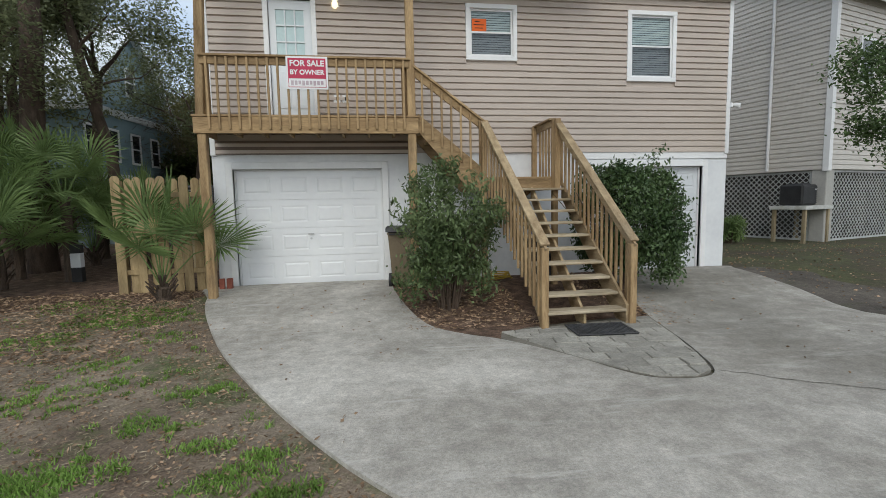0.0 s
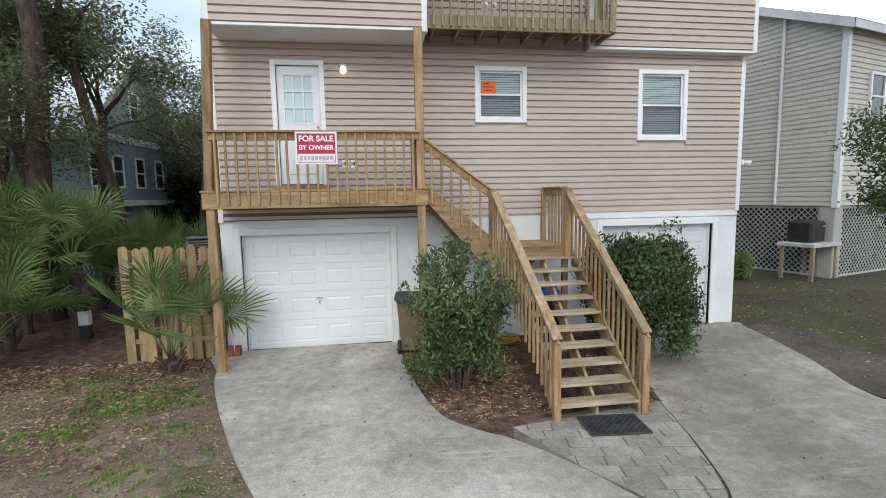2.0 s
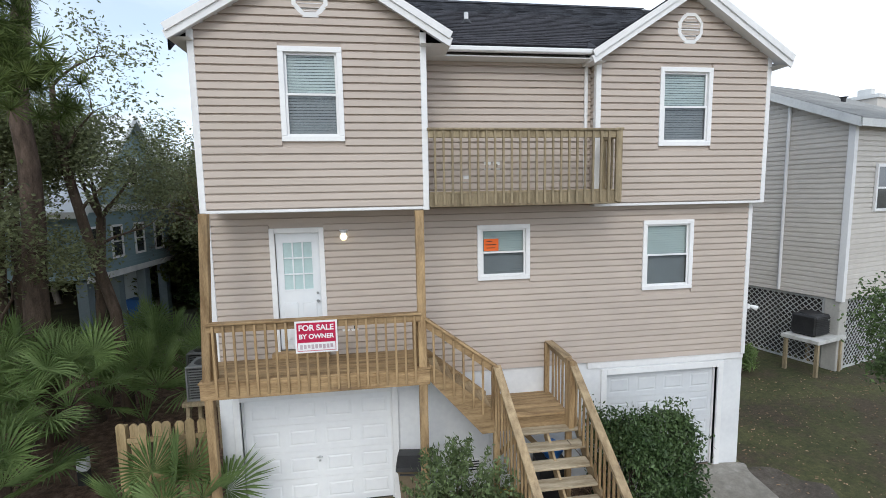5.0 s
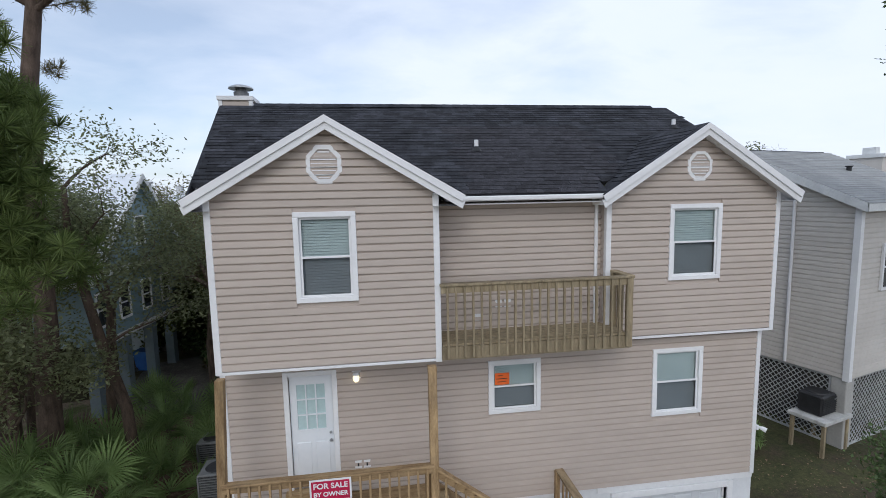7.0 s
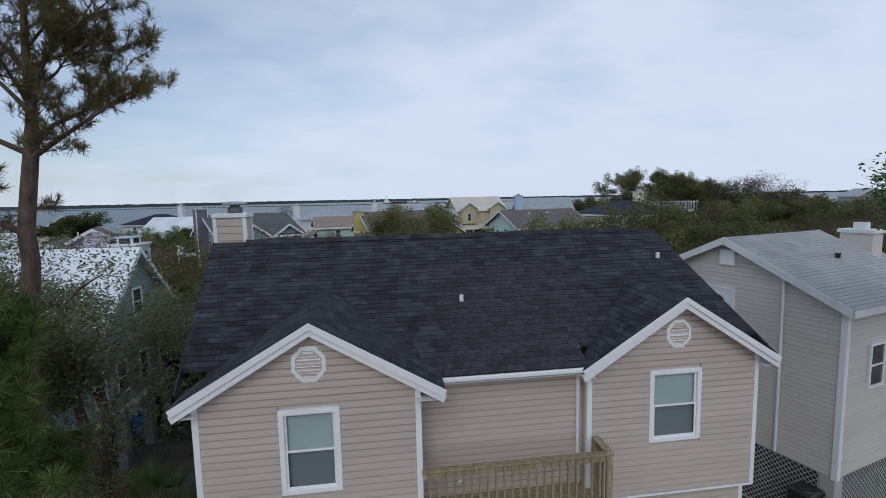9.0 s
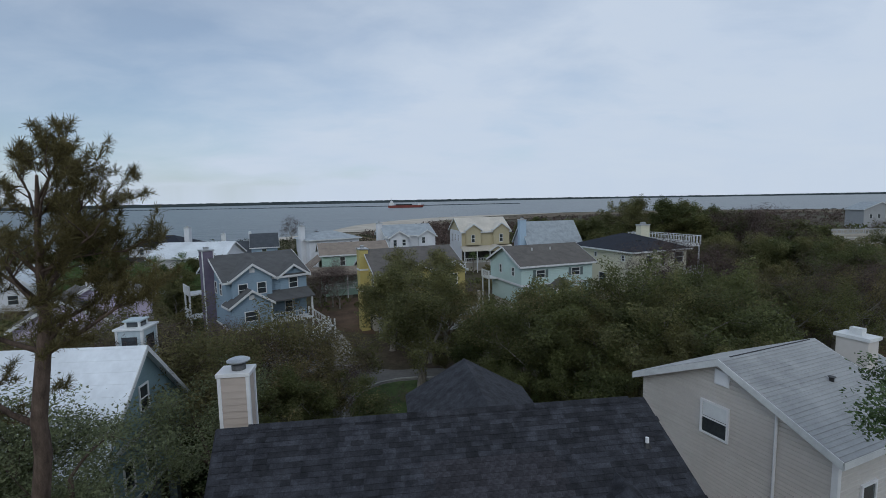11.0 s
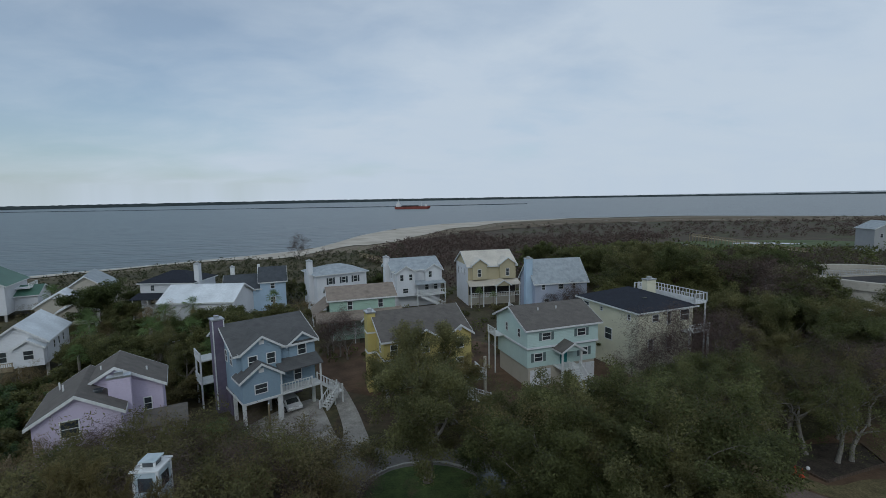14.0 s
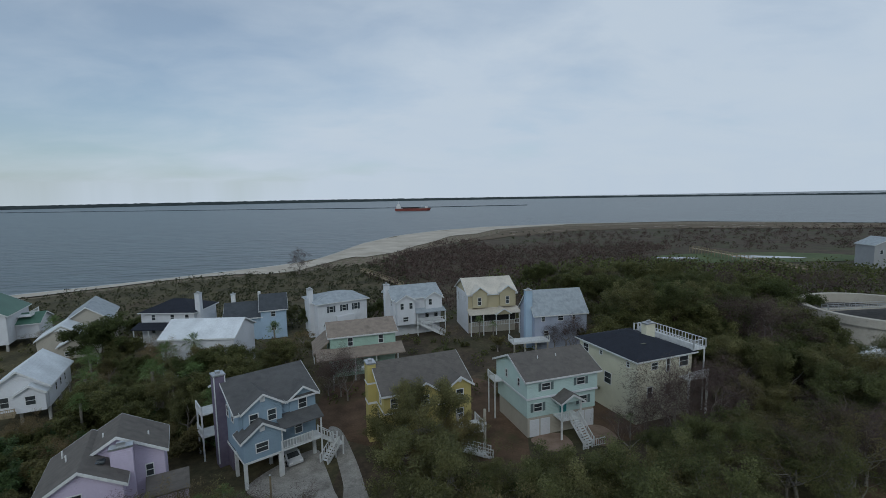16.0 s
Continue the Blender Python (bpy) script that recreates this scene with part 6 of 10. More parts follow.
part("porch_roof", MB().slab([(3.6, 0.4, 6.4), (8.2, 0.4, 6.4), (8.2, -1.7, 5.55), (3.6, -1.7, 5.55)], 0.12), R_GREY, h)
part("porch_floor", MB().box(3.6, -1.6, 2.85, 8.0, 0.4, 3.05), FW, h)
picket_rail(h, (3.6, -1.55), (6.9, -1.55), 3.05, 4.05, FW)
for u in (3.65, 7.9):
    part("porch_post", MB().box(u - 0.08, -1.6, 0.0, u + 0.08, -1.44, 5.5), FW, h)
flight(h, (7.9, -1.0), 3.0, (9.6, -1.0), 1.5, 1.1, FW)
flight(h, (9.4, -1.7), 1.5, (7.7, -2.4), 0.0, 1.1, FW)
part("stair_landing", MB().box(9.1, -2.2, 1.4, 10.2, -0.4, 1.5), FW, h)
for u, v in ((10.1, -2.1), (10.1, -0.5), (9.2, -2.1)):
    part("landing_post", MB().box(u - 0.07, v - 0.07, 0, u + 0.07, v + 0.07, 2.4), FW, h)
for f_, u, z, w, hh, y in (("f", 0.9, 6.3, 0.95, 1.35, -0.2), ("f", 2.7, 6.3, 0.95, 1.35, -0.2), ("f", 6.1, 6.4, 1.0, 1.3, 0.3), ("f", 1.0, 3.7, 1.3, 1.15, -1.6), ("f", 5.6, 3.4, 0.9, 1.6, 0.4), ("l", 2.2, 6.2, 0.9, 1.4, 0.0), ("l", 4.2, 6.2, 0.9, 1.4, 0.0), ("l", 6.0, 4.0, 0.9, 1.2, 0.0)):
    far_window(h, f_, u, z, w, hh, y, FW)
part("gable_vent", MB().box(2.05, -0.25, 8.75, 2.55, -0.2, 9.25), FW, h)
part("gable_vent", MB().box(1.5, -1.65, 6.05, 2.0, -1.6, 6.55), FW, h)
chimney(h, -1.0, 5.2, 1.1, 1.5, 0, 11.0, M_STRIPE)
for u in (-1.04, 0.02):
    part("corner_board", MB().box(u, 5.14, 0.5, u + 0.1, 5.24, 11.0), FW, h)
for u, v in ((0.0, -1.5), (3.4, -1.5), (0.0, 2), (3.4, 2), (8, 10.6), (0, 10.6), (7.8, 0.6), (4.5, 6)):
    part("post", MB().box(u - 0.16, v - 0.16, -0.1, u + 0.16, v + 0.16, 3.0), FW, h)
part("lower_wall", MB().box(-0.05, 3.5, -0.1, 0.12, 11.0, 2.95), M_STRIPE, h)
part("lower_wall", MB().box(3.9, 4.8, -0.1, 8.0, 11.0, 2.95), M_STRIPE, h)
part("floor_band", MB().box(-0.12, -1.66, 2.8, 3.62, -1.58, 3.05), FW, h)
part("floor_band", MB().box(-0.14, -1.6, 2.8, -0.08, 11.0, 3.05), FW, h)
part("back_porch", MB().box(-2.0, 8.0, 2.9, -0.1, 10.6, 3.05), FW, h)
part("upper_porch", MB().box(-2.0, 8.0, 5.7, -0.1, 10.6, 5.85), FW, h)
picket_rail(h, (-1.95, 8.0), (-1.95, 10.6), 3.05, 4.0, FW)
picket_rail(h, (-1.95, 8.0), (-1.95, 10.6), 5.85, 6.8, FW)
piers(h, [(-1.9, 8.1), (-1.9, 10.5)], 6.8, FW, 0.16)

# car under the blue house
car_m = material("white_car_paint", (0.6, 0.61, 0.63), (0.7, 0.71, 0.72), 1, 0.25, 0.0, spec=0.7)
car = thing("car", "white sedan parked under the blue house", "car", pose(-8.9, 46.7, 0.03, 0, 0, 33))
prof = [(-2.2, 0.35), (-2.25, 0.7), (-1.6, 0.86), (-1.0, 1.3), (0.6, 1.36), (1.4, 0.92), (2.1, 0.85), (2.2, 0.4)]
part("body", MB().prism(prof, 0, -0.85, 0.85), car_m, car)
part("windscreen", MB().add([(-0.7, -1.56, 0.92), (0.7, -1.56, 0.92), (0.62, -1.02, 1.3), (-0.62, -1.02, 1.3)], [(0, 1, 2, 3)]), M_FARGLASS, car)
for sx in (-0.86, 0.86):
    part("side_window", MB().add([(sx, -1.25, 0.92), (sx, 1.1, 0.95), (sx, 0.55, 1.28), (sx, -0.92, 1.25)], [(0, 1, 2, 3)]), M_FARGLASS, car)
    for yy in (-1.4, 1.35):
        wh = part("wheel", MB().tube([(sx - 0.1, yy, 0.33), (sx + 0.1, yy, 0.33)], [0.33, 0.33], 14), M_BLACKPLASTIC, car)
        part("rim", MB().tube([(sx - 0.11, yy, 0.33), (sx + 0.11, yy, 0.33)], [0.2, 0.2], 10), M_METAL, wh)
for sx in (-0.6, 0.6):
    part("headlight", MB().cbox(sx - 0.2, -2.27, 0.58, sx + 0.2, -2.1, 0.72, 0.02), M_FRAME, car)

# olive-yellow house
h = thing("house", "olive-yellow raised house with taupe roof", "house", plot(2.48, 45.63, 15.4, 0.935, 0.932, 1.019))
gable_block(h, 0, 0, 11.6, 10.5, 2.6, 7.6, 0.42, W_YEL, R_TAUPE, 0, 0.45)
gable_block(h, 3.6, -0.9, 6.8, 3.4, 5.2, 7.6, 0.62, W_YEL, R_TAUPE, 1, 0.35, nm="bay_wall", rnm="bay_roof")
gable_block(h, 8.4, -0.9, 11.6, 3.4, 2.8, 7.6, 0.62, W_YEL, R_TAUPE, 1, 0.35, nm="bay_wall", rnm="bay_roof")
part("band", MB().box(-0.05, -0.05, 5.0, 11.65, 10.5, 5.2), FW, h)
chimney(h, -1.1, 4.2, 1.15, 1.7, 0, 9.9, W_YEL)
part("chimney_band", MB().box(-1.16, 4.14, 4.9, 0.05, 5.96, 5.15), FW, h)
part("chimney_band", MB().box(-1.16, 4.14, 7.4, 0.05, 5.96, 7.6), FW, h)
for f_, u, z, w, hh, y in (("f", 0.8, 5.6, 1, 1.3, 0), ("f", 4.6, 5.7, 1.1, 1.3, -0.9), ("f", 9.4, 5.7, 1.1, 1.3, -0.9), ("f", 1.8, 3.2, 1, 1.4, 0), ("f", 9.4, 3.2, 1.1, 1.4, -0.9), ("l", 1.4, 5.7, 0.9, 1.2, 0), ("l", 2.6, 3.2, 0.9, 1.2, 0)):
    far_window(h, f_, u, z, w, hh, y, FW)
part("gable_vent", MB().tube([(10.0, -0.95, 8.1), (10.0, -0.88, 8.1)], [0.3, 0.3], 12), FW, h)
part("porch_floor", MB().box(8.2, -4.0, 2.5, 12.2, -0.9, 2.7), FW, h)
picket_rail(h, (8.2, -3.95), (12.2, -3.95), 2.7, 3.6, FW)
picket_rail(h, (12.15, -3.95), (12.15, -0.9), 2.7, 3.6, FW)
for u in (8.3, 12.1):
    part("porch_post", MB().box(u - 0.14, -4.0, -0.1, u + 0.14, -3.72, 5.2), W_SAND, h)
flight(h, (8.6, -4.4), 1.4, (12.4, -5.2), 0.0, 1.1, FW)
flight(h, (8.0, -3.4), 2.6, (6.2, -4.2), 1.4, 1.1, FW)
part("stair_landing", MB().box(5.6, -4.9, 1.3, 8.7, -3.8, 1.42), FW, h)
piers(h, [(0.4, 0.3), (4, 0.3), (7.6, 0.3), (11.3, 0.3), (0.4, 10), (11.3, 10)], 2.6)
part("lower_wall", MB().box(0.4, 3.5, -0.1, 11.3, 10.2, 2.6), W_SAND, h)

# mint house
h = thing("house", "pale mint house with taupe roof and white porch", "house", plot(20.07, 47.04, 12.7, 0.975, 0.927, 0.975))
gable_block(h, 0, 0, 10.7, 9.4, 5.3, 8.0, 0.42, W_MINT, R_TAUPE, 0, 0.45)
part("wall", MB().box(0.15, 0.25, 2.7, 10.55, 9.2, 5.3), W_MINT, h)
part("lower_wall", MB().box(0.3, 0.35, -0.1, 10.4, 9.0, 2.7), W_SAND, h)
part("floor_band", MB().box(-0.06, -0.06, 5.2, 10.76, 0.0, 5.45), M_WHITEWALL, h)
part("floor_band", MB().box(-0.06, 0.0, 5.2, 0.0, 9.4, 5.45), M_WHITEWALL, h)
for u, z in ((2.1, 6.2), (7.4, 6.2)):
    far_window(h, "f", u, z, 1.35, 1.05, 0, FW, M_MSHUT)
for u, z in ((1.1, 3.4), (8.0, 3.4)):
    far_window(h, "f", u, z, 1.3, 1.15, 0.25, FW, M_MSHUT)
for v in (1.9, 5.6):
    far_window(h, "l", v, 6.3, 0.75, 1.2, 0, FW)
gable_block(h, 4.0, -2.0, 7.0, 0.4, 5.0, 5.15, 0.6, W_MINT, R_TAUPE, 1, 0.3, nm="porch_gable", rnm="porch_roof")
part("porch_floor", MB().box(4.0, -1.9, 2.5, 7.0, 0.3, 2.7), FW, h)
for u in (4.1, 6.9):
    part("porch_post", MB().box(u - 0.1, -1.9, -0.1, u + 0.1, -1.7, 5.0), FW, h)
part("front_door", MB().box(5.0, 0.17, 2.7, 6.0, 0.24, 4.8), M_TEAL, h, "teal front door")
flight(h, (5.9, -2.0), 2.6, (6.4, -4.6), 0.2, 1.4, FW)
picket_rail(h, (4.0, -1.85), (5.1, -1.85), 2.7, 3.6, FW)
picket_rail(h, (6.7, -4.7), (8.6, -4.7), 0.0, 0.95, FW)
picket_rail(h, (5.3, -4.9), (6.0, -4.9), 0.0, 0.95, FW)
for u in (0.6, 2.2, 7.5, 9.0):
    part("garage_door", MB().box(u, 0.28, 0.0, u + 1.4, 0.35, 2.3), M_WHITEWALL, h)
part("rear_porch", MB().box(-1.4, 7.0, 5.3, 0, 9.4, 5.45), FW, h)
picket_rail(h, (-1.35, 7.0), (-1.35, 9.4), 5.45, 6.4, FW)
piers(h, [(-1.3, 7.1), (-1.3, 9.3)], 5.3, FW, 0.15)
for u in (3.3, 6.1):
    part("roof_vent", MB().tube([(u, 3.2, 9.2), (u, 3.2, 9.75)], [0.08, 0.08], 8), FW, h)

# cream house with a dark hip roof and a roof terrace
h = thing("house", "cream two-storey house with navy hip roof and terrace", "house", plot(35.35, 48.58, 15.5, 1.078, 1.068, 1.021))
zr = hip_block(h, 0, 0, 9.0, 11.0, 0, 8.6, 0.36, W_CREAM, R_NAVY)
for f_, u, z, w, hh, y in (("f", 2.2, 7.0, 1.1, 1.0, 0), ("f", 4.6, 6.4, 0.7, 1.8, 0), ("f", 6.8, 6.7, 1.6, 1.5, 0), ("f", 1.6, 3.2, 0.9, 1.6, 0), ("f", 4.6, 3.2, 0.9, 1.6, 0), ("l", 1.2, 7.2, 0.6, 0.8, 0), ("l", 4.4, 3.6, 1.4, 1.7, 0), ("l", 9.0, 6.8, 1.2, 1.3, 0), ("l", 7.4, 4.2, 0.6, 0.8, 0), ("l", 6.2, 7.3, 0.6, 0.7, 0)):
    far_window(h, f_, u, z, w, hh, y, FW)
part("terrace", MB().box(8.8, -0.4, 8.75, 10.9, 9.0, 8.95), FW, h)
part("terrace_side", MB().box(8.8, -0.4, 8.95, 8.9, 9.0, 9.6), FW, h)
for a, b in (((8.8, -0.4), (8.8, 9.0)), ((8.8, -0.4), (10.9, -0.4)), ((10.9, -0.4), (10.9, 9.0)), ((8.0, 9.0), (10.9, 9.0))):
    picket_rail(h, a, b, 8.95, 10.15, FW, 0.5)
piers(h, [(10.8, -0.3), (10.8, 4.0), (10.8, 8.9)], 8.75, FW, 0.15)
chimney(h, 5.6, 4.3, 1.5, 0.9, 8, 11.5, W_CREAM)
part("balcony", MB().box(7.0, -1.4, 5.2, 10.4, 0.0, 5.4), FW, h)
picket_rail(h, (7.0, -1.35), (10.4, -1.35), 5.4, 6.3, FW)
piers(h, [(7.1, -1.3), (10.3, -1.3)], 5.2, FW, 0.2)
for v in (2.2, 4.4):
    part("skylight", MB().box(2.2 + v * 0.3, v, 9.3 + v * 0.12, 2.9 + v * 0.3, v + 0.9, 9.45 + v * 0.12), M_FARGLASS, h)

# sage house
h = thing("house", "sage green house with tan roof", "house", plot(-6.72, 70.22, 11.9, 0.929, 0.904, 1.038))
gable_block(h, 0, 1.6, 12.2, 10.0, 2.6, 6.9, 0.36, W_GREEN, R_TAN, 0, 0.45)
part("porch_roof", MB().slab([(-2.6, 1.8, 4.9), (13.4, 1.8, 4.9), (13.4, -1.6, 3.9), (-2.6, -1.6, 3.9)], 0.15), R_TAN, h)
part("side_roof", MB().slab([(-0.1, 1.6, 6.2), (-0.1, 10, 6.2), (-3.0, 10, 4.2), (-3.0, 1.6, 4.2)], 0.15), R_TAN, h)
for u in (3.2, 8.9):
    far_window(h, "f", u, 4.95, 1.0, 1.5, 1.6, FW)
part("wall", MB().box(0.2, 1.4, -0.1, 12.0, 9, 4.0), W_GREEN, h)
for u in (0.2, 4.1, 8.0, 12.0):
    part("porch_post", MB().box(u - 0.08, -1.4, 0, u + 0.08, -1.24, 3.9), FW, h)
picket_rail(h, (0.2, -1.3), (8.0, -1.3), 1.5, 2.4, FW, 0.4)
picket_rail(h, (-2.9, 1.2), (-2.9, 6.0), 2.8, 3.7, FW, 0.4)

# white hip house
h = thing("house", "white two-storey house with pale hip roof and dark shutters", "house", plot(-12.4, 93.8, 26.0, 0.984, 1.062, 1.035))
hip_block(h, 0, 0, 11.6, 9, 0, 7.6, 0.3, M_WHITEWALL, R_PALE)
chimney(h, -1.0, 2.4, 1.0, 1.5, 0, 10.3, M_WHITEWALL)
for u in (2.6, 5.6, 8.4):
    far_window(h, "f", u, 5.4, 1.0, 1.4, 0, FW, M_SHUT)
far_window(h, "l", 3.0, 2.6, 0.8, 1.4, 0, FW)
part("dormer", MB().box(4.0, -1.2, 3.4, 8.2, 0, 4.6), M_WHITEWALL, h)

# white gabled house
h = thing("house", "white gabled house with pale roof and stairs", "house", plot(3.94, 93.63, 14.8, 1.117, 0.986, 1.133))
gable_block(h, 0, 0, 9.8, 9, 2.4, 7.4, 0.4, M_WHITEWALL, R_PALE, 0, 0.4)
gable_block(h, 0.3, -1.6, 4.0, 3, 2.4, 7.2, 0.6, M_WHITEWALL, R_PALE, 1, 0.35, nm="bay_wall", rnm="bay_roof")
gable_block(h, 6.4, -0.7, 9.9, 3, 4.8, 7.2, 0.6, M_WHITEWALL, R_PALE, 1, 0.35, nm="bay_wall", rnm="bay_roof")
part("lower_wall", MB().box(0.2, 0.2, -0.1, 9.6, 8.8, 2.4), M_WHITEWALL, h)
part("porch_roof", MB().slab([(4.0, 0, 5.1), (10.3, 0, 5.1), (10.3, -2.2, 4.6), (4.0, -2.2, 4.6)], 0.12), R_PALE, h)
for f_, u, z, w, hh, y in (("f", 0.9, 5.4, 0.8, 1.3, -1.6), ("f", 2.7, 5.4, 0.8, 1.3, -1.6), ("f", 7.0, 5.6, 0.8, 1.3, -0.7), ("f", 1.4, 3.0, 1.2, 1.0, -1.6), ("f", 6.4, 3.0, 0.9, 1.5, 0), ("f", 8.3, 3.0, 0.9, 1.5, 0), ("l", 1.2, 5.6, 0.7, 1.2, 0), ("l", 3.2, 5.6, 0.7, 1.2, 0)):
    far_window(h, f_, u, z, w, hh, y, FW)
chimney(h, -1.0, 3.2, 1.0, 1.4, 0, 9.6, M_WHITEWALL)
part("porch_floor", MB().box(4.2, -2.1, 2.3, 10.2, 0, 2.5), FW, h)
picket_rail(h, (4.2, -2.05), (10.2, -2.05), 2.5, 3.4, FW, 0.35)
flight(h, (5.0, -2.2), 2.4, (9.4, -3.4), 0.0, 1.2, FW)
for u in (4.3, 10.1):
    part("porch_post", MB().box(u - 0.08, -2.1, 0, u + 0.08, -1.94, 4.6), FW, h)

# tan gabled house with cream metal roof
h = thing("house", "tan house with cream metal roof and porch", "house", plot(20.32, 92.92, 6.1, 0.941, 1.04, 1.086))
gable_block(h, 0, 0, 11.8, 10, 2.2, 8.2, 0.5, W_TAN, R_CREAM, 0, 0.4)
gable_block(h, 0.9, -0.7, 4.4, 3, 5.4, 8.6, 0.62, W_TAN, R_CREAM, 1, 0.35, nm="bay_wall", rnm="bay_roof")
gable_block(h, 7.6, -0.7, 11.4, 3, 5.4, 8.6, 0.62, W_TAN, R_CREAM, 1, 0.35, nm="bay_wall", rnm="bay_roof")
part("side_wall", MB().box(-0.05, 0.05, 0, 0.0, 9.9, 8.2), M_WHITEWALL, h)
part("porch_roof", MB().slab([(-0.4, 0, 5.2), (12.2, 0, 5.2), (12.2, -2.4, 4.4), (-0.4, -2.4, 4.4)], 0.12), R_CREAM, h)
gable_block(h, 6.0, -2.7, 9.4, -0.4, 4.2, 4.5, 0.55, W_TAN, R_CREAM, 1, 0.25, nm="porch_gable", rnm="porch_gable_roof")
for u in (0.0, 3.0, 6.1, 9.3, 11.8):
    part("porch_post", MB().box(u - 0.1, -2.3, 0, u + 0.1, -2.1, 4.4), FW, h)
picket_rail(h, (0, -2.2), (11.8, -2.2), 2.0, 2.9, FW, 0.4)
# near-black sheet on the wall paints in the shade below the porch roof
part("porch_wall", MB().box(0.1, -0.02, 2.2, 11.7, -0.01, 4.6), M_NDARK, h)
for f_, u, z, w, hh, y in (("f", 2.1, 5.9, 0.9, 1.6, -0.7), ("f", 9.0, 5.9, 0.9, 1.6, -0.7), ("l", 2.0, 6.0, 0.6, 1.5, -0.05), ("l", 4.6, 6.0, 0.6, 1.5, -0.05), ("l", 7.4, 5.6, 0.7, 1.8, -0.05)):
    far_window(h, f_, u, z, w, hh, y, FW)
part("lower_wall", MB().box(0.1, 0.1, -0.1, 11.7, 9.8, 2.2), W_SAND, h)

# blue-grey house with a deck
h = thing("house", "blue-grey house with pale roof and white deck", "house", plot(31.43, 80.04, 4.9, 0.864, 0.8, 0.985))
gable_block(h, 0, 0, 12.8, 10, 0, 7.2, 0.82, W_LAV, R_PALE, 0, 0.4)
chimney(h, -1.6, 1.6, 1.6, 1.4, 0, 11.8, W_LBLUE)
for f_, u, z, w, hh, y in (("f", 1.6, 5.6, 0.9, 1.2, 0), ("f", 5.6, 5.6, 1.4, 1.2, 0), ("f", 9.2, 5.6, 0.7, 1.2, 0), ("f", 2.2, 2.6, 1.2, 1.2, 0), ("f", 10.2, 2.2, 1.0, 1.4, 0), ("l", 3.4, 8.0, 1.0, 1.5, 0), ("l", 2.2, 3.0, 0.7, 1.6, 0)):
    far_window(h, f_, u, z, w, hh, y, FW)
part("deck_floor", MB().box(-6.4, -3.6, 2.4, 2.2, -0.05, 2.65), FW, h)
picket_rail(h, (-6.3, -3.5), (2.1, -3.5), 2.65, 3.6, FW, 0.4)
picket_rail(h, (-6.3, -3.5), (-6.3, 0), 2.65, 3.6, FW, 0.4)
piers(h, [(-6, -3.3), (-3.5, -3.3), (-1, -3.3), (1.8, -3.3)], 2.4, W_SAND, 0.3)

# lilac house with crossing gables
h = thing("house", "lilac house with grey-brown crossing gables", "house", plot(-25.5, 31.01, 22.9, 0.89, 0.78, 1.077))
gable_block(h, 0.3, 0, 7.0, 9.8, 2.4, 6.3, 0.5, W_PURP, R_TAUPE, 1, 0.45)
gable_block(h, 2.4, 4.2, 10.4, 10.2, 2.4, 6.9, 0.48, W_PURP, R_TAUPE, 1, 0.45, nm="cross_wall", rnm="cross_roof")
far_window(h, "f", 2.3, 4.7, 1.5, 1.4, 0, FW)
far_window(h, "f", 8.6, 4.5, 0.8, 1.2, 4.2, FW)
chimney(h, 5.9, 2.2, 1.9, 1.0, 0, 8.2, W_PURP)
part("lower_wall", MB().box(0.2, 0.2, -0.1, 6.8, 11.2, 2.4), W_PURP, h)
part("porch_roof", MB().slab([(8.6, 3.9, 4.6), (12.6, 3.9, 4.6), (12.6, 0.8, 3.9), (8.6, 0.8, 3.9)], 0.15), R_TAUPE, h)
part("porch_wall", MB().box(8.8, 1.2, -0.1, 12.4, 3.9, 3.9), W_PURP, h)
part("skylight", MB().box(4.6, 2.0, 7.35, 5.5, 3.0, 7.5), M_FARGLASS, h)
for u, v, z in ((2.0, 5.2, 7.5), (1.4, 7.2, 7.3), (5.0, 6.6, 8.3), (9.0, 6.4, 7.7)):
    part("roof_vent", MB().tube([(u, v, z - 0.5), (u, v, z + 0.25)], [0.08, 0.08], 8), FW, h)
part("porch_floor", MB().box(-2.2, 0.0, 2.2, 0, 3.5, 2.4), M_GREYWOOD, h)
picket_rail(h, (-2.1, 0.1), (-2.1, 3.4), 2.4, 3.3, M_GREYWOOD)

# white cottage with metal roof
h = thing("house", "white cottage with white metal roof", "house", plot(-50.92, 59.7, 18.9, 0.808, 0.852, 1.048))
gable_block(h, 0, 0, 8.2, 12, 2.0, 5.2, 0.55, M_WHITEWALL, R_WHITE, 1, 0.5)
gable_block(h, 3.9, -1.3, 8.0, 1.0, 2.0, 4.6, 0.5, M_WHITEWALL, R_WHITE, 1, 0.35, nm="bay_wall", rnm="bay_roof")
far_window(h, "f", 5.2, 2.9, 1.5, 1.3, -1.3, FW)
far_window(h, "f", 1.4, 2.6, 1.3, 1.5, 0, FW)
for v in (3, 5.5, 8):
    far_window(h, "r", v, 3.2, 0.8, 1.2, 8.2, FW)
part("porch_floor", MB().box(-0.4, -2.0, 1.8, 3.9, 0, 2.0), M_GREYWOOD, h)
picket_rail(h, (-0.4, -1.95), (3.9, -1.95), 2.0, 2.9, M_GREYWOOD)
piers(h, [(0.3, 0.3), (4, 0.3), (7.9, 0.3), (7.9, 6), (7.9, 11.7), (0.3, 11.7)], 2.0)

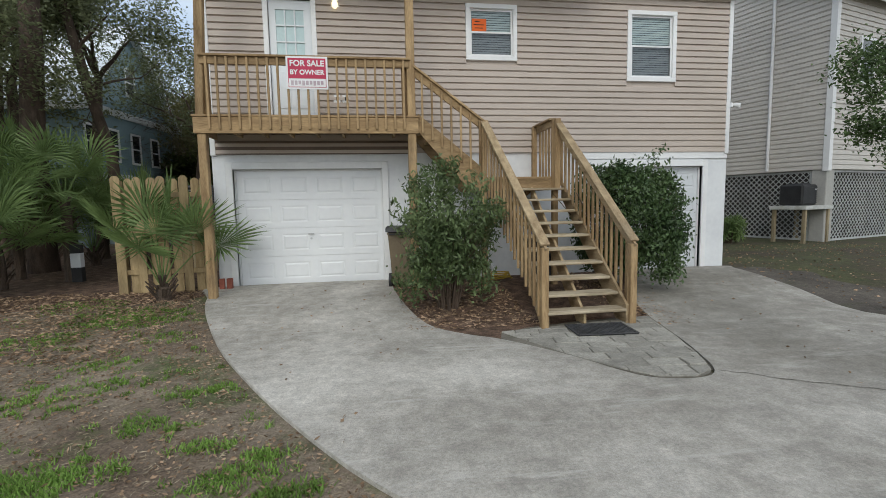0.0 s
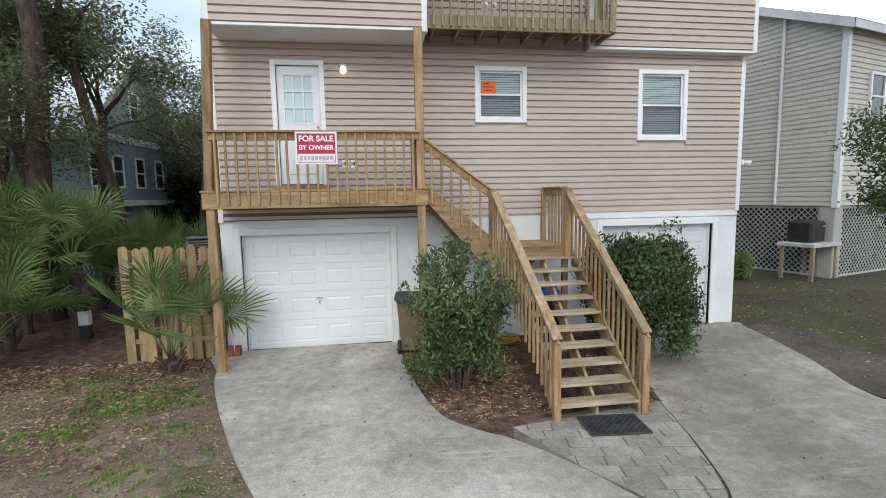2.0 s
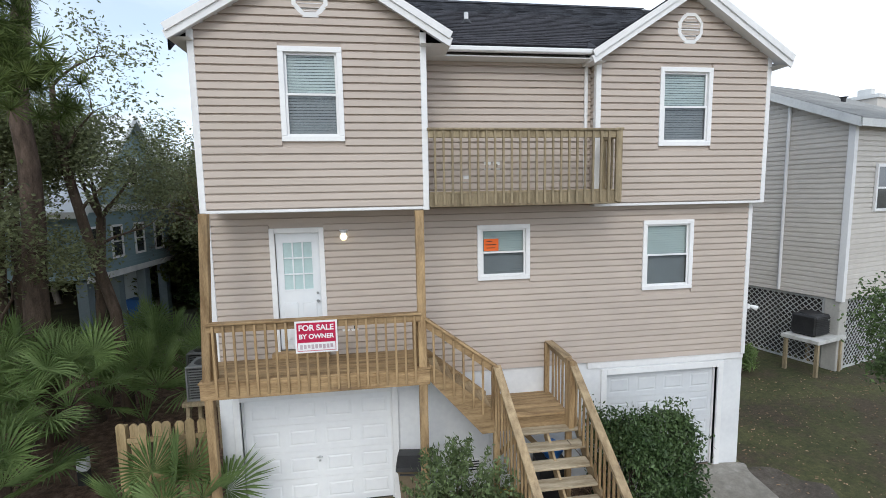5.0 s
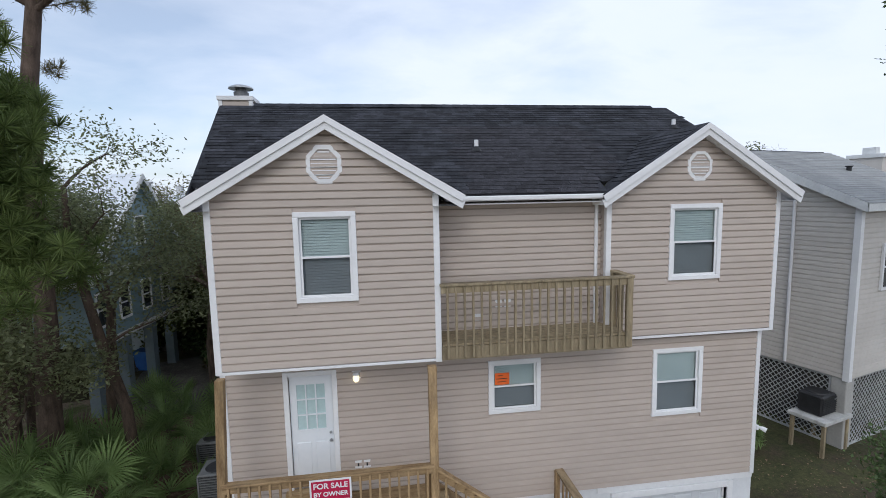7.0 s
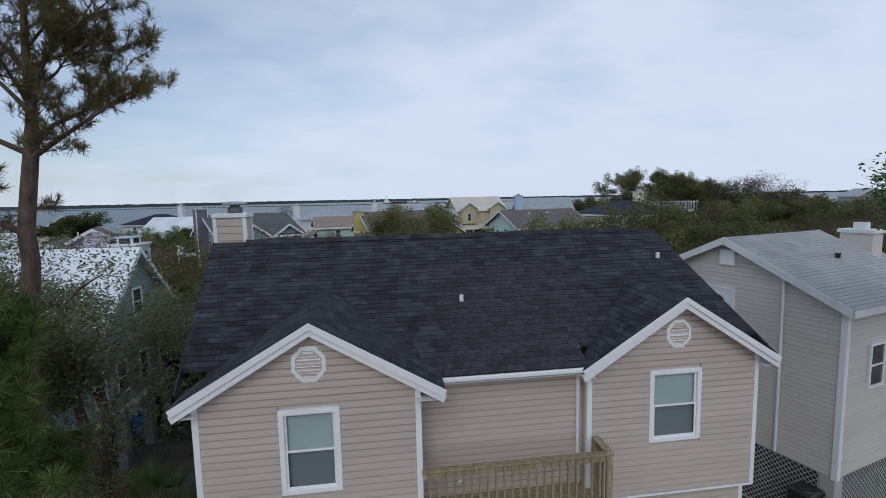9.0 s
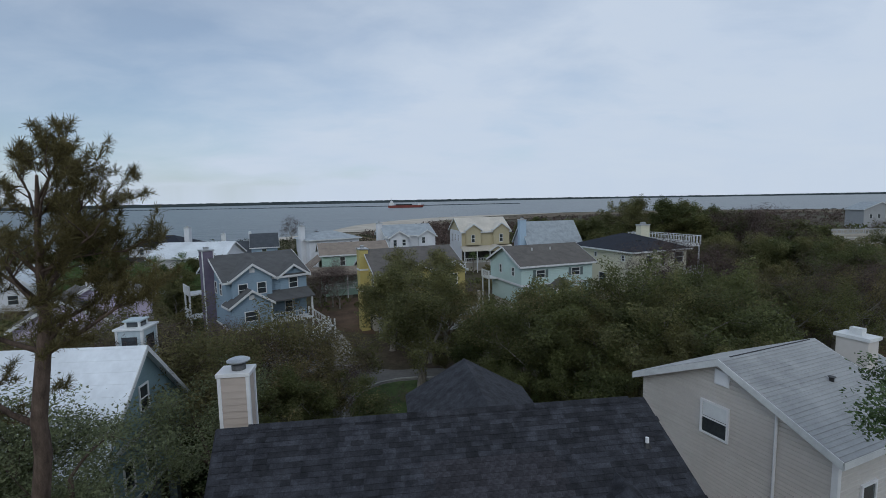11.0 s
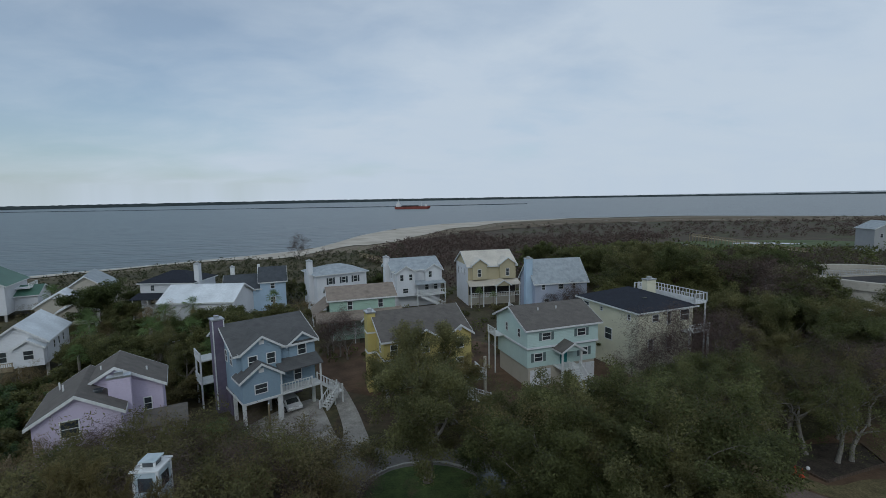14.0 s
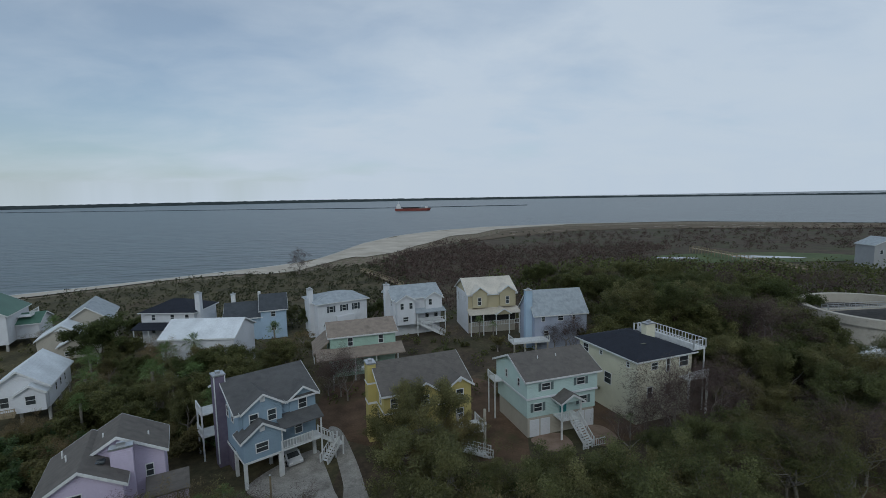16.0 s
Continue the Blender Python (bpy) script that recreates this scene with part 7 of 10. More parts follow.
# sand house, three gables
h = thing("house", "sand-coloured house with three white-roofed gables", "house", plot(-58.64, 83.72, 22.2, 0.848, 0.797, 0.858))
gable_block(h, 0.5, 9, 9.5, 24, 2.4, 8.2, 0.7, W_SAND, R_PALE, 1, 0.5)
gable_block(h, -3.0, 1.6, 6.0, 9, 2.4, 6.4, 0.6, W_SAND, R_WHITE, 1, 0.4, nm="porch_wing", rnm="wing_roof")
gable_block(h, 1.4, -2.4, 8.4, 6, 2.4, 5.4, 0.55, W_SAND, R_WHITE, 1, 0.4, nm="front_wing", rnm="front_wing_roof")
for u in (2.4, 5.4):
    far_window(h, "f", u, 3.0, 1.8, 1.1, -2.4, FW)
far_window(h, "f", 7.6, 5.4, 0.9, 1.4, 9, FW)
part("eaves_panel", MB().prism([(0.2, 7.9), (2.8, 7.9), (1.5, 8.7)], 1, 1.1, 1.2), FW, h)
piers(h, [(1.7, -2), (8, -2), (1.7, 6), (8, 6)], 2.4)
part("lower_wall", MB().box(0.6, 9.2, -0.1, 9.3, 23.8, 2.4), W_SAND, h)

# white house with navy hip roof and two-level porch
h = thing("house", "white house with navy hip roof and porch", "house", plot(-48.86, 92.55, -8.0, 0.91, 0.928, 1.008))
hip_block(h, 0, 2.4, 12.4, 12, 0, 7.4, 0.38, M_WHITEWALL, R_NAVY)
part("porch_roof", MB().slab([(-0.6, 2.4, 5.3), (7.0, 2.4, 5.3), (7.0, -0.6, 4.5), (-0.6, -0.6, 4.5)], 0.15), R_NAVY, h)
for u in (-0.2, 3.2, 6.6):
    part("porch_post", MB().box(u - 0.1, -0.3, 0, u + 0.1, -0.1, 4.5), FW, h)
picket_rail(h, (-0.2, -0.2), (6.6, -0.2), 2.0, 2.9, FW, 0.4)
flight(h, (0.6, -0.6), 2.0, (-1.2, -2.0), 0, 1.2, FW)
for u in (2.4, 6.8, 10.2):
    far_window(h, "f", u, 5.7, 1.0, 1.3, 2.4, FW)
far_window(h, "f", 2.2, 2.9, 1.0, 1.4, 2.4, FW)
chimney(h, 12.2, 3.4, 1.1, 1.2, 0, 11.0, M_WHITEWALL)

# long white-roofed building
h = thing("house", "long low white building with curved metal roof", "house", plot(-36.16, 75.96, -4.1, 0.889, 1.0, 1.12))
gable_block(h, 0, 0, 14.0, 9.6, 0, 6.3, 0.4, M_WHITEWALL, R_WHITE, 0, 0.4)
for u in (2.0, 6.0, 10.0):
    far_window(h, "f", u, 2.2, 1.2, 1.3, 0, FW)

# pale blue house with slate roof
h = thing("house", "pale blue house with slate-grey stepped roof", "house", plot(-32.01, 95.01, 13.4, 0.977, 1.105, 1.0))
gable_block(h, 0, 0, 7.4, 9.5, 0, 5.2, 0.5, W_LBLUE, R_SLATE, 0, 0.4)
gable_block(h, 7.4, -0.4, 12.8, 8.5, 0, 6.6, 0.56, W_LBLUE, R_SLATE, 0, 0.4, nm="tall_wall", rnm="tall_roof")
far_window(h, "f", 9.5, 4.9, 1.0, 1.2, -0.4, FW)
far_window(h, "f", 9.4, 1.8, 1.1, 1.3, -0.4, FW)
chimney(h, 1.0, 5.2, 0.9, 0.9, 5, 9.2, FW)
part("chimney_stack", MB().box(6.8, 4.5, 5, 7.4, 5.2, 9.6), FW, h)

# green-roofed house
h = thing("house", "pale house with green metal roof", "house", plot(-86.0, 93.0, 18.0, 1.0, 1.0, 1.0))
gable_block(h, 0, 0, 11, 12, 1.5, 7.8, 0.6, M_WHITEWALL, R_GREEN, 1, 0.5)
gable_block(h, 11, 4, 15, 12, 1.5, 4.8, 0.4, M_WHITEWALL, R_GREEN, 0, 0.4, nm="wing_wall", rnm="wing_roof")
far_window(h, "f", 7.5, 3.6, 0.9, 1.5, 0, FW)
part("upper_porch", MB().box(11, 5, 6.0, 13.5, 10, 6.2), FW, h)
picket_rail(h, (13.4, 5), (13.4, 10), 6.2, 7.1, FW, 0.4)
piers(h, [(0.4, 0.4), (5.5, 0.4), (10.6, 0.4)], 1.5)

# round water tank and its shed, far house
tank = thing("storage_tank", "round grey concrete tank with railed rim", "tank", pose(98.0, 71.3, 0))
tm = material("tank_concrete", (0.4, 0.37, 0.31), (0.5, 0.465, 0.4), 0.3, 0.9, 0.3, 10, stain=(0.2, 0.18, 0.15), stain_scale=0.3)
ring = MB()
n = 56
for k in range(n):
    a = 2 * math.pi * k / n
    c, s = math.cos(a), math.sin(a)
    ring.v += [(13 * c, 13 * s, 0), (13 * c, 13 * s, 6.3), (13.5 * c, 13.5 * s, 6.3), (13.5 * c, 13.5 * s, 7.8), (12.4 * c, 12.4 * s, 7.8), (12.4 * c, 12.4 * s, 5.6)]
for k in range(n):
    m_ = (k + 1) % n
    for q in range(5):
        ring.f.append((k * 6 + q, m_ * 6 + q, m_ * 6 + q + 1, k * 6 + q + 1))
part("shell", ring, tm, tank)
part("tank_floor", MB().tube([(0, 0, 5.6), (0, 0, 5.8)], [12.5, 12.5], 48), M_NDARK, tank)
part("bridge", MB().box(-12.6, -0.7, 7.7, 12.6, 0.7, 7.9), tm, tank)
for y_ in (-0.7, 0.7):
    picket_rail(tank, (-12.6, y_), (12.6, y_), 7.9, 8.7, M_METAL, 1.2)
shed = thing("shed", "low shed with white sheet-metal roof", "shed", pose(80, 58, 0, 0, 0, 20))
gable_block(shed, 0, 0, 8, 4.4, 0, 2.6, 0.3, M_WHITEWALL, R_WHITE, 0, 0.4)
W_FARGREY = wall_mat("weathered_grey_siding", (0.33, 0.335, 0.34))
h = thing("house", "weathered grey house far behind the woods", "house", pose(186, 150, 0, 0, 0, -10))
gable_block(h, 0, 0, 12, 9, 0, 9.0, 0.45, W_FARGREY, R_PALE, 1, 0.4)
gable_block(h, 12, 1, 22, 9, 0, 6.5, 0.45, W_FARGREY, R_PALE, 0, 0.4, nm="wing_wall", rnm="wing_roof")
for u in (2, 5, 8):
    far_window(h, "f", u, 5.5, 1.2, 1.6, 0, FW)
# ship in the bay
ship = thing("ship", "red and white cargo dredger on the bay", "ship", pose(49, 978, -0.75, 0, 0, -8))
red = material("red_hull", (0.17, 0.045, 0.035), (0.24, 0.065, 0.05), 0.1, 0.5, 0.1, 2)
part("hull", MB().add([(-35, -6, 0), (30, -6, 0), (36, 0, 0), (30, 6, 0), (-35, 6, 0), (-36, -6.5, 5), (31, -6.5, 5), (40, 0, 6), (31, 6.5, 5), (-36, 6.5, 5)], [(0, 1, 6, 5), (1, 2, 7, 6), (2, 3, 8, 7), (3, 4, 9, 8), (4, 0, 5, 9), (5, 6, 7, 8, 9)]), red, ship)
part("bridge", MB().box(-33, -5, 5, -24, 5, 11).box(-31, -4, 11, -26, 4, 14), FW, ship)
part("mast", MB().box(-29, -0.5, 14, -28, 0.5, 20).box(20, -0.4, 5, 20.8, 0.4, 12), FW, ship)
part("deck_gear", MB().box(-20, -3, 5, 14, 3, 7.4), M_DARK, ship)
part("fore_house", MB().box(27, -3, 5, 32, 3, 9), FW, ship)

# ---- street, lawns, yards ----
def flat_patch(name, label, category, outline, z, mat, jag=0.0, kind="structure"):
    """A thin patch of ground cover with a rounded, uneven edge."""
    n = len(outline)
    rng = random.Random(len(name) * 7 + n)
    pts = []
    for i in range(n):
        p0, p1, p2, p3 = (Vector(outline[(i + k) % n]) for k in (-1, 0, 1, 2))
        for s in range(6):
            t = s / 6.0
            q = 0.5 * ((2 * p1) + (p2 - p0) * t + (2 * p0 - 5 * p1 + 4 * p2 - p3) * t * t + (3 * p1 - p0 - 3 * p2 + p3) * t ** 3)
            pts.append((q.x + rng.uniform(-jag, jag), q.y + rng.uniform(-jag, jag), z))
    return thing(name, label, category, kind=kind, mb=MB().slab(pts, 0.06), material=mat)


M_ASPHALT = material("worn_street", (0.14, 0.132, 0.12), (0.23, 0.218, 0.2), 0.3, 0.95, 0.4, 20, stain=(0.09, 0.08, 0.07), stain_scale=0.2)
M_LAWN = material("winter_lawn", (0.042, 0.047, 0.017), (0.092, 0.092, 0.037), 0.6, 0.95, 0.6, 14, stain=(0.07, 0.054, 0.034), stain_scale=0.8, stain_at=(0.46, 0.62))
speckle(M_LAWN, 60, 0.5, 1.5)
M_MARSH = material("marsh_grass", (0.06, 0.085, 0.03), (0.1, 0.13, 0.05), 0.1, 0.95, 0.5, 3, stain=(0.14, 0.11, 0.06), stain_scale=0.02)
M_BRICK = material("brick_paving", (0.2, 0.14, 0.1), (0.3, 0.22, 0.17), 0.8, 0.9, 0.3, 20)
slab_on_ground("lawn", "patchy brown-green lawn beside the neighbouring house", "lawn", [(10.55, -0.2), (10.45, -2.2), (11.5, -4.6), (15, -6.2), (24, -7.5), (30, 0), (26, 8), (17, 8), (11, 8), (10.7, 4)], 0.014, M_LAWN, 40)
slab_on_ground("dirt_strip", "bare dark dirt beside the driveway", "ground", [(10.35, -0.3), (11.0, -0.3), (11.25, -0.75), (11.65, -1.0), (11.5, -1.6), (11.9, -2.3), (12.0, -3.1), (12.9, -3.9), (14.2, -5.9), (11.0, -4.6), (10.2, -3.5), (10.25, -2.0), (10.3, -1.2)], 0.02, speckle(material("dark_dirt", (0.06, 0.05, 0.04), (0.115, 0.098, 0.08), 1.0, 0.95, 0.6, 40, stain=(0.06, 0.065, 0.03), stain_scale=1.5), 40, 0.6, 1.4), 30)
M_LOOPLAWN = speckle(material("green_lawn", (0.04, 0.066, 0.02), (0.085, 0.122, 0.036), 0.6, 0.95, 0.6, 14, stain=(0.09, 0.08, 0.04), stain_scale=0.5, stain_at=(0.55, 0.7)), 8, 0.7, 1.3)
flat_patch("lawn", "round green lawn inside the street loop", "lawn", [(1.0, 25.0), (0.9, 29.2), (2.8, 31.6), (6.0, 32.2), (9.2, 31.2), (11.0, 28.2), (10.2, 24.4), (6.0, 22.9)], 0.05, M_LOOPLAWN, 0.05)
flat_patch("street", "worn pale street loop between the trees", "street", [(-1.4, 24.0), (-1.6, 29.0), (-1.9, 33.0), (-4.2, 36.4), (-4.4, 38.0), (-1.5, 38.2), (0.6, 36.8), (4.0, 35.2), (9.4, 34.4), (13.4, 29.6), (12.9, 23.0), (8.0, 20.5), (1.0, 21.2)], 0.025, M_ASPHALT, 0.04)
ring = thing("kerb", "pale concrete kerb round the street lawn", "kerb", kind="structure")
ring_pts = [(0.3, 24.6), (0.0, 27.0), (0.35, 29.4), (1.3, 31.0), (2.7, 32.1), (4.3, 32.7), (6.2, 32.8), (8.2, 32.3), (9.9, 31.2)]
for (ax, ay), (bx, by_) in zip(ring_pts, ring_pts[1:]):
    part("kerb_stone", MB().beam((ax, ay, 0.06), (bx, by_, 0.06), 0.2, 0.14, 0.01), M_PIER, ring)
M_FARDRIVE = speckle(material("grey_far_drive", (0.26, 0.245, 0.22), (0.39, 0.37, 0.335), 0.5, 0.9, 0.3, 20, stain=(0.14, 0.13, 0.115), stain_scale=0.3), 5, 0.75, 1.2)
flat_patch("driveway", "pale concrete driveway of the blue house", "driveway", [(-12.2, 41.2), (-10.2, 45.2), (-6.2, 48.4), (-4.6, 45.0), (-3.0, 40.2), (-2.1, 37.2), (-4.6, 35.8), (-8.4, 38.2)], 0.04, M_FARDRIVE)
flat_patch("driveway", "pale concrete driveway between the houses", "driveway", [(-5.2, 53.4), (-3.5, 52.8), (-1.2, 46.0), (0.2, 40.6), (0.9, 36.6), (-1.6, 37.6), (-2.0, 40.6), (-3.2, 45.6)], 0.045, M_FARDRIVE)
flat_patch("driveway", "dark gravel drive beside the slate-blue house", "driveway", [(-8.95, 16.6), (-7.53, 17.5), (-6.0, 17.55), (-3.93, 11.01), (-6.83, 11.34), (-8.36, 13.66)], 0.03, speckle(material("dark_gravel", (0.09, 0.08, 0.07), (0.17, 0.155, 0.135), 1.0, 0.95, 0.6, 30), 20, 0.6, 1.3), 0.05)
flat_patch("yard", "bare brown yard between the far houses", "yard", [(-5, 52), (14, 43), (19, 42), (21, 62), (12, 70), (-6, 68)], 0.02, M_LOT, 0.1)
flat_patch("yard", "brown leafy yard of the cream house", "yard", [(30.5, 46), (36, 47), (34, 57), (31, 60)], 0.02, M_LOT, 0.1)
flat_patch("brick_drive", "small brick-paved drive of the mint house", "driveway", [(20.6, 47.0), (24.6, 48.0), (25.2, 44.6), (22.0, 44.0)], 0.05, M_BRICK)
flat_patch("brick_drive", "small brick-paved drive of the mint house", "driveway", [(27.0, 48.6), (30.6, 49.2), (31.4, 45.6), (28.4, 44.4)], 0.05, M_BRICK)
flat_patch("track", "sandy clearing beside the woods", "yard", [(33, 25), (36, 28.5), (44, 31.5), (56, 33), (57, 30), (48, 27.5), (42, 23)], 0.02, M_LOT, 0.2)
M_THICKET = speckle(material("thicket_floor", (0.045, 0.034, 0.022), (0.095, 0.07, 0.045), 0.15, 0.95, 0.6, 4, stain=(0.06, 0.062, 0.026), stain_scale=0.05, stain_at=(0.45, 0.65)), 1.2, 0.6, 1.4)
M_DUNEGREEN = speckle(material("dune_shrub_floor", (0.05, 0.045, 0.022), (0.11, 0.095, 0.046), 0.12, 0.95, 0.6, 4, stain=(0.1, 0.075, 0.045), stain_scale=0.06, stain_at=(0.5, 0.7)), 1.2, 0.6, 1.4)
flat_patch("scrub_floor", "dark leafy floor of the woods", "ground", [(-2, 14), (14, 12), (60, 8), (160, 10), (330, 60), (470, 250), (300, 380), (180, 405), (110, 380), (60, 315), (22, 258), (6, 222), (0, 150), (-2, 60)], 0.012, M_THICKET, 0.6)
flat_patch("scrub_floor", "olive brush floor behind the beach", "ground", [(-3, 14), (-3, 60), (-1, 150), (4, 222), (-10, 206), (-30, 194), (-60, 182), (-85, 170), (-130, 142), (-200, 96), (-220, 40), (-120, 16)], 0.011, M_DUNEGREEN, 0.6)
flat_patch("street", "grey street end under the trees", "street", [(35.4, 40.5), (39.1, 40.7), (43.4, 40.8), (39.6, 36.8), (34.6, 35.3), (32.4, 36.8)], 0.03, M_ASPHALT, 0.05)
flat_patch("marsh", "green marsh grass behind the dunes", "marsh", [(118, 180), (150, 174), (196, 168), (214, 178), (200, 194), (166, 203), (128, 200)], 0.3, M_MARSH, 0.5)
M_POND = material("pond_water", (0.1, 0.12, 0.13), (0.13, 0.15, 0.16), 0.1, 0.08, 0.05, 2, spec=0.6)
flat_patch("puddle", "still rain puddle on the street", "puddle", [(10.1, 27.6), (11.2, 27.2), (12.6, 28.2), (12.8, 30.2), (11.6, 31.0), (10.6, 30.2)], 0.06, M_POND, 0.05)
for ol in ([(158, 188), (170, 182), (185, 178), (182, 184), (166, 192)], [(122, 190), (132, 187), (142, 188), (138, 193), (127, 195)]):
    flat_patch("pond", "still grey marsh pond", "pond", ol, 0.42, M_POND, kind="structure")
flat_patch("dune", "brown dune grass with sandy patches", "dune", [(36, 266), (64, 318), (84, 350), (118, 392), (200, 405), (330, 385), (460, 320), (430, 290), (300, 330), (180, 360), (90, 320), (50, 285)], 0.35,
           material("dune_grass", (0.085, 0.062, 0.036), (0.15, 0.115, 0.072), 0.08, 0.95, 0.5, 2, stain=(0.42, 0.37, 0.3), stain_scale=0.06, stain_at=(0.58, 0.68)), 2.0)


# ---- trees ----
def branch(mb, rng, p, d, length, r, depth, tips, bend=0.35, n=6, kids=3, spread=0.8, droop=0.0):
    """A crooked tapering limb with its own limbs; the ends are added to tips."""
    pts, rad = [p.copy()], [r]
    for k in range(4):
        d = (d + Vector((rng.uniform(-bend, bend), rng.uniform(-bend, bend), rng.uniform(-bend, bend) * 0.6 - droop))).normalized()
        p = p + d * length / 4
        pts.append(p.copy())
        rad.append(r * (1 - 0.16 * (k + 1)))
        if depth <= 2 and k >= 1:
            tips.append(p.copy())
    mb.tube(pts, rad, n, caps=False)
    if depth == 0:
        tips.append(p.copy())
        return
    for k in range(kids):
        a = rng.uniform(0, 2 * math.pi)
        side = d.orthogonal().normalized()
        side.rotate(Matrix.Rotation(a, 3, d))
        nd = (d + side * rng.uniform(spread * 0.6, spread * 1.3)).normalized()
        q = pts[-1] if k == 0 else pts[rng.choice((2, 3, 4))]
        branch(mb, rng, q.copy(), nd, length * rng.uniform(0.6, 0.8), rad[-1] * (0.85 if k == 0 else 0.65), depth - 1, tips, bend, max(4, n - 1), kids, spread, droop)


def tree(name, label, seed, height, trunk_h, r, spread, leaf_mat, bark, per_tip=26, leaf_l=0.3, leaf_w=0.16, cloud=0.75, depth=3, kids=3, lean=(0, 0, 1), droop=0.0, m=None, squash=0.75, group="trees"):
    """A tree of crooked limbs with a leaf cloud round every twig end."""
    rng = random.Random(seed)
    nr = np.random.default_rng(seed)
    mb, tips = MB(), []
    d = Vector(lean).normalized()
    base = [Vector((0, 0, -0.1)), Vector((0, 0, 0.15)), d * trunk_h * 0.5 + Vector((rng.uniform(-0.15, 0.15), rng.uniform(-0.15, 0.15), 0)), d * trunk_h]
    mb.tube(base, [r * 1.5, r * 1.15, r, r * 0.85], 9, caps=False)
    first = (height - trunk_h) * 0.52
    for k in range(4):
        a = 2 * math.pi * (k + rng.random() * 0.6) / 4
        nd = (d + Vector((math.cos(a), math.sin(a), 0.1)) * spread).normalized()
        branch(mb, rng, base[-1].copy(), nd, first, r * 0.55, depth, tips, 0.32, 6, kids, 0.85, droop)
    t = thing(name, label, "tree", m, group)
    part("trunk", mb, bark, t, smooth=True)
    c = np.array([tuple(p) for p in tips])
    c = np.repeat(c, per_tip, axis=0)
    off = nr.normal(size=c.shape)
    off /= np.linalg.norm(off, axis=1)[:, None]
    off *= (nr.uniform(0.2, 1.0, len(c)) ** 0.6 * cloud)[:, None]
    off[:, 2] *= squash
    if leaf_mat is not None:
        part("crown", cards("crown", c + off, leaf_l, leaf_w, nr, flat=0.4, up=1.6), leaf_mat, t)
    return t


def scatter(protos, spots, seed):
    """Copies of the given trees at (x, y, scale)."""
    rng = random.Random(seed)
    for x, y, s in spots:
        p = rng.choice(protos)
        m = pose(x, y, gz(x, y), 0, 0, rng.uniform(0, 360))
        c = copy_thing(p, m)
        k = s * rng.uniform(0.9, 1.1)
        c.scale = (k, k, k * rng.uniform(0.9, 1.08))


KEEP_OUT = [(-8, 46, 9.5), (6, 50, 9), (24, 51, 9), (40, 56, 9.5), (0, 75, 9), (-8, 99, 8), (9, 98, 8), (26, 98, 9), (37, 84, 9), (-22, 36, 7), (-49, 65, 7), (-58, 92, 9), (-43, 97, 9), (-30, 80, 9), (-27, 100, 8), (-47, 58, 5),
            (-80, 100, 10), (97.5, 71.5, 16), (84, 61, 13), (78, 56, 8), (26, 39, 7.5), (20, 36, 4), (32, 38, 5), (192, 155, 14), (150, 190, 28), (188, 186, 24), (228, 182, 24), (165, 170, 16), (5, 27, 6.5), (10, 27, 4.5), (5, 4, 8), (21, 7, 8), (-12.3, 15, 6.8), (-5, 41, 5), (-1.5, 46, 4.5), (43, 29, 6), (50, 31, 5), (39, 27, 6), (35.5, 22, 5.5), (31.5, 17.5, 4), (15, 44, 5), (27, 45, 5)]


def area(x0, y0, x1, y1, n, seed, s0=0.8, s1=1.2, gap=2.2):
    """Random free spots in a rectangle."""
    rng, out = random.Random(seed), []
    for _ in range(n * 12):
        if len(out) >= n:
            break
        x, y = rng.uniform(x0, x1), rng.uniform(y0, y1)
        if any((x - a) ** 2 + (y - b) ** 2 < c * c for a, b, c in KEEP_OUT) or y > min(shore_y(x) - 18, inland(x) - 1):
            continue
        if any((x - a) ** 2 + (y - b) ** 2 < gap * gap for a, b, _ in out):
            continue
        out.append((x, y, rng.uniform(s0, s1)))
    return out


oaks = [tree("oak_tree", "live oak with crooked grey limbs and dull green crown", 20 + k, 7.6, 2.2, 0.26, 0.95, lm, M_GREYBARK, 44, 0.155, 0.085, 0.56, 3, 3, m=pose(*p, 0, 0, 0, 0), group="live oaks")
        for k, (lm, p) in enumerate(((M_OAK, (6.2, 29.8)), (M_OAK2, (13.0, 22.1)), (M_OAK, (18.9, 25.0))))]
darks = [tree("evergreen_tree", "dark evergreen tree with dense crown", 40 + k, 8.6, 1.8, 0.24, 0.6, M_DARKLEAF, M_BARK, 38, 0.3, 0.16, 0.8, 3, 3, m=pose(*p, 0, 0, 0, 0), group="evergreen trees") for k, p in enumerate(((58, 50), (66, 62)))]
bares = [tree("bare_tree", "leafless grey-brown winter tree", 60 + k, 6.4, 1.5, 0.13, 0.7, M_TWIG, M_GREYBARK, 9, 0.5, 0.02, 0.6, 3, 3, m=pose(*p, 0, 0, 0, 0), group="bare trees") for k, p in enumerate(((-6.5, 30.5), (37.5, 45.5)))]
M_DRYLEAF = leaf("dry_brown_leaf", (0.12, 0.09, 0.045), (0.26, 0.205, 0.115), 0.4, 0.3, 0.8, 0.4, 0.3)
M_OLIVE = leaf("olive_brown_leaf", (0.1, 0.092, 0.04), (0.22, 0.2, 0.09), 0.4, 0.3, 0.7, 0.45, 0.3)
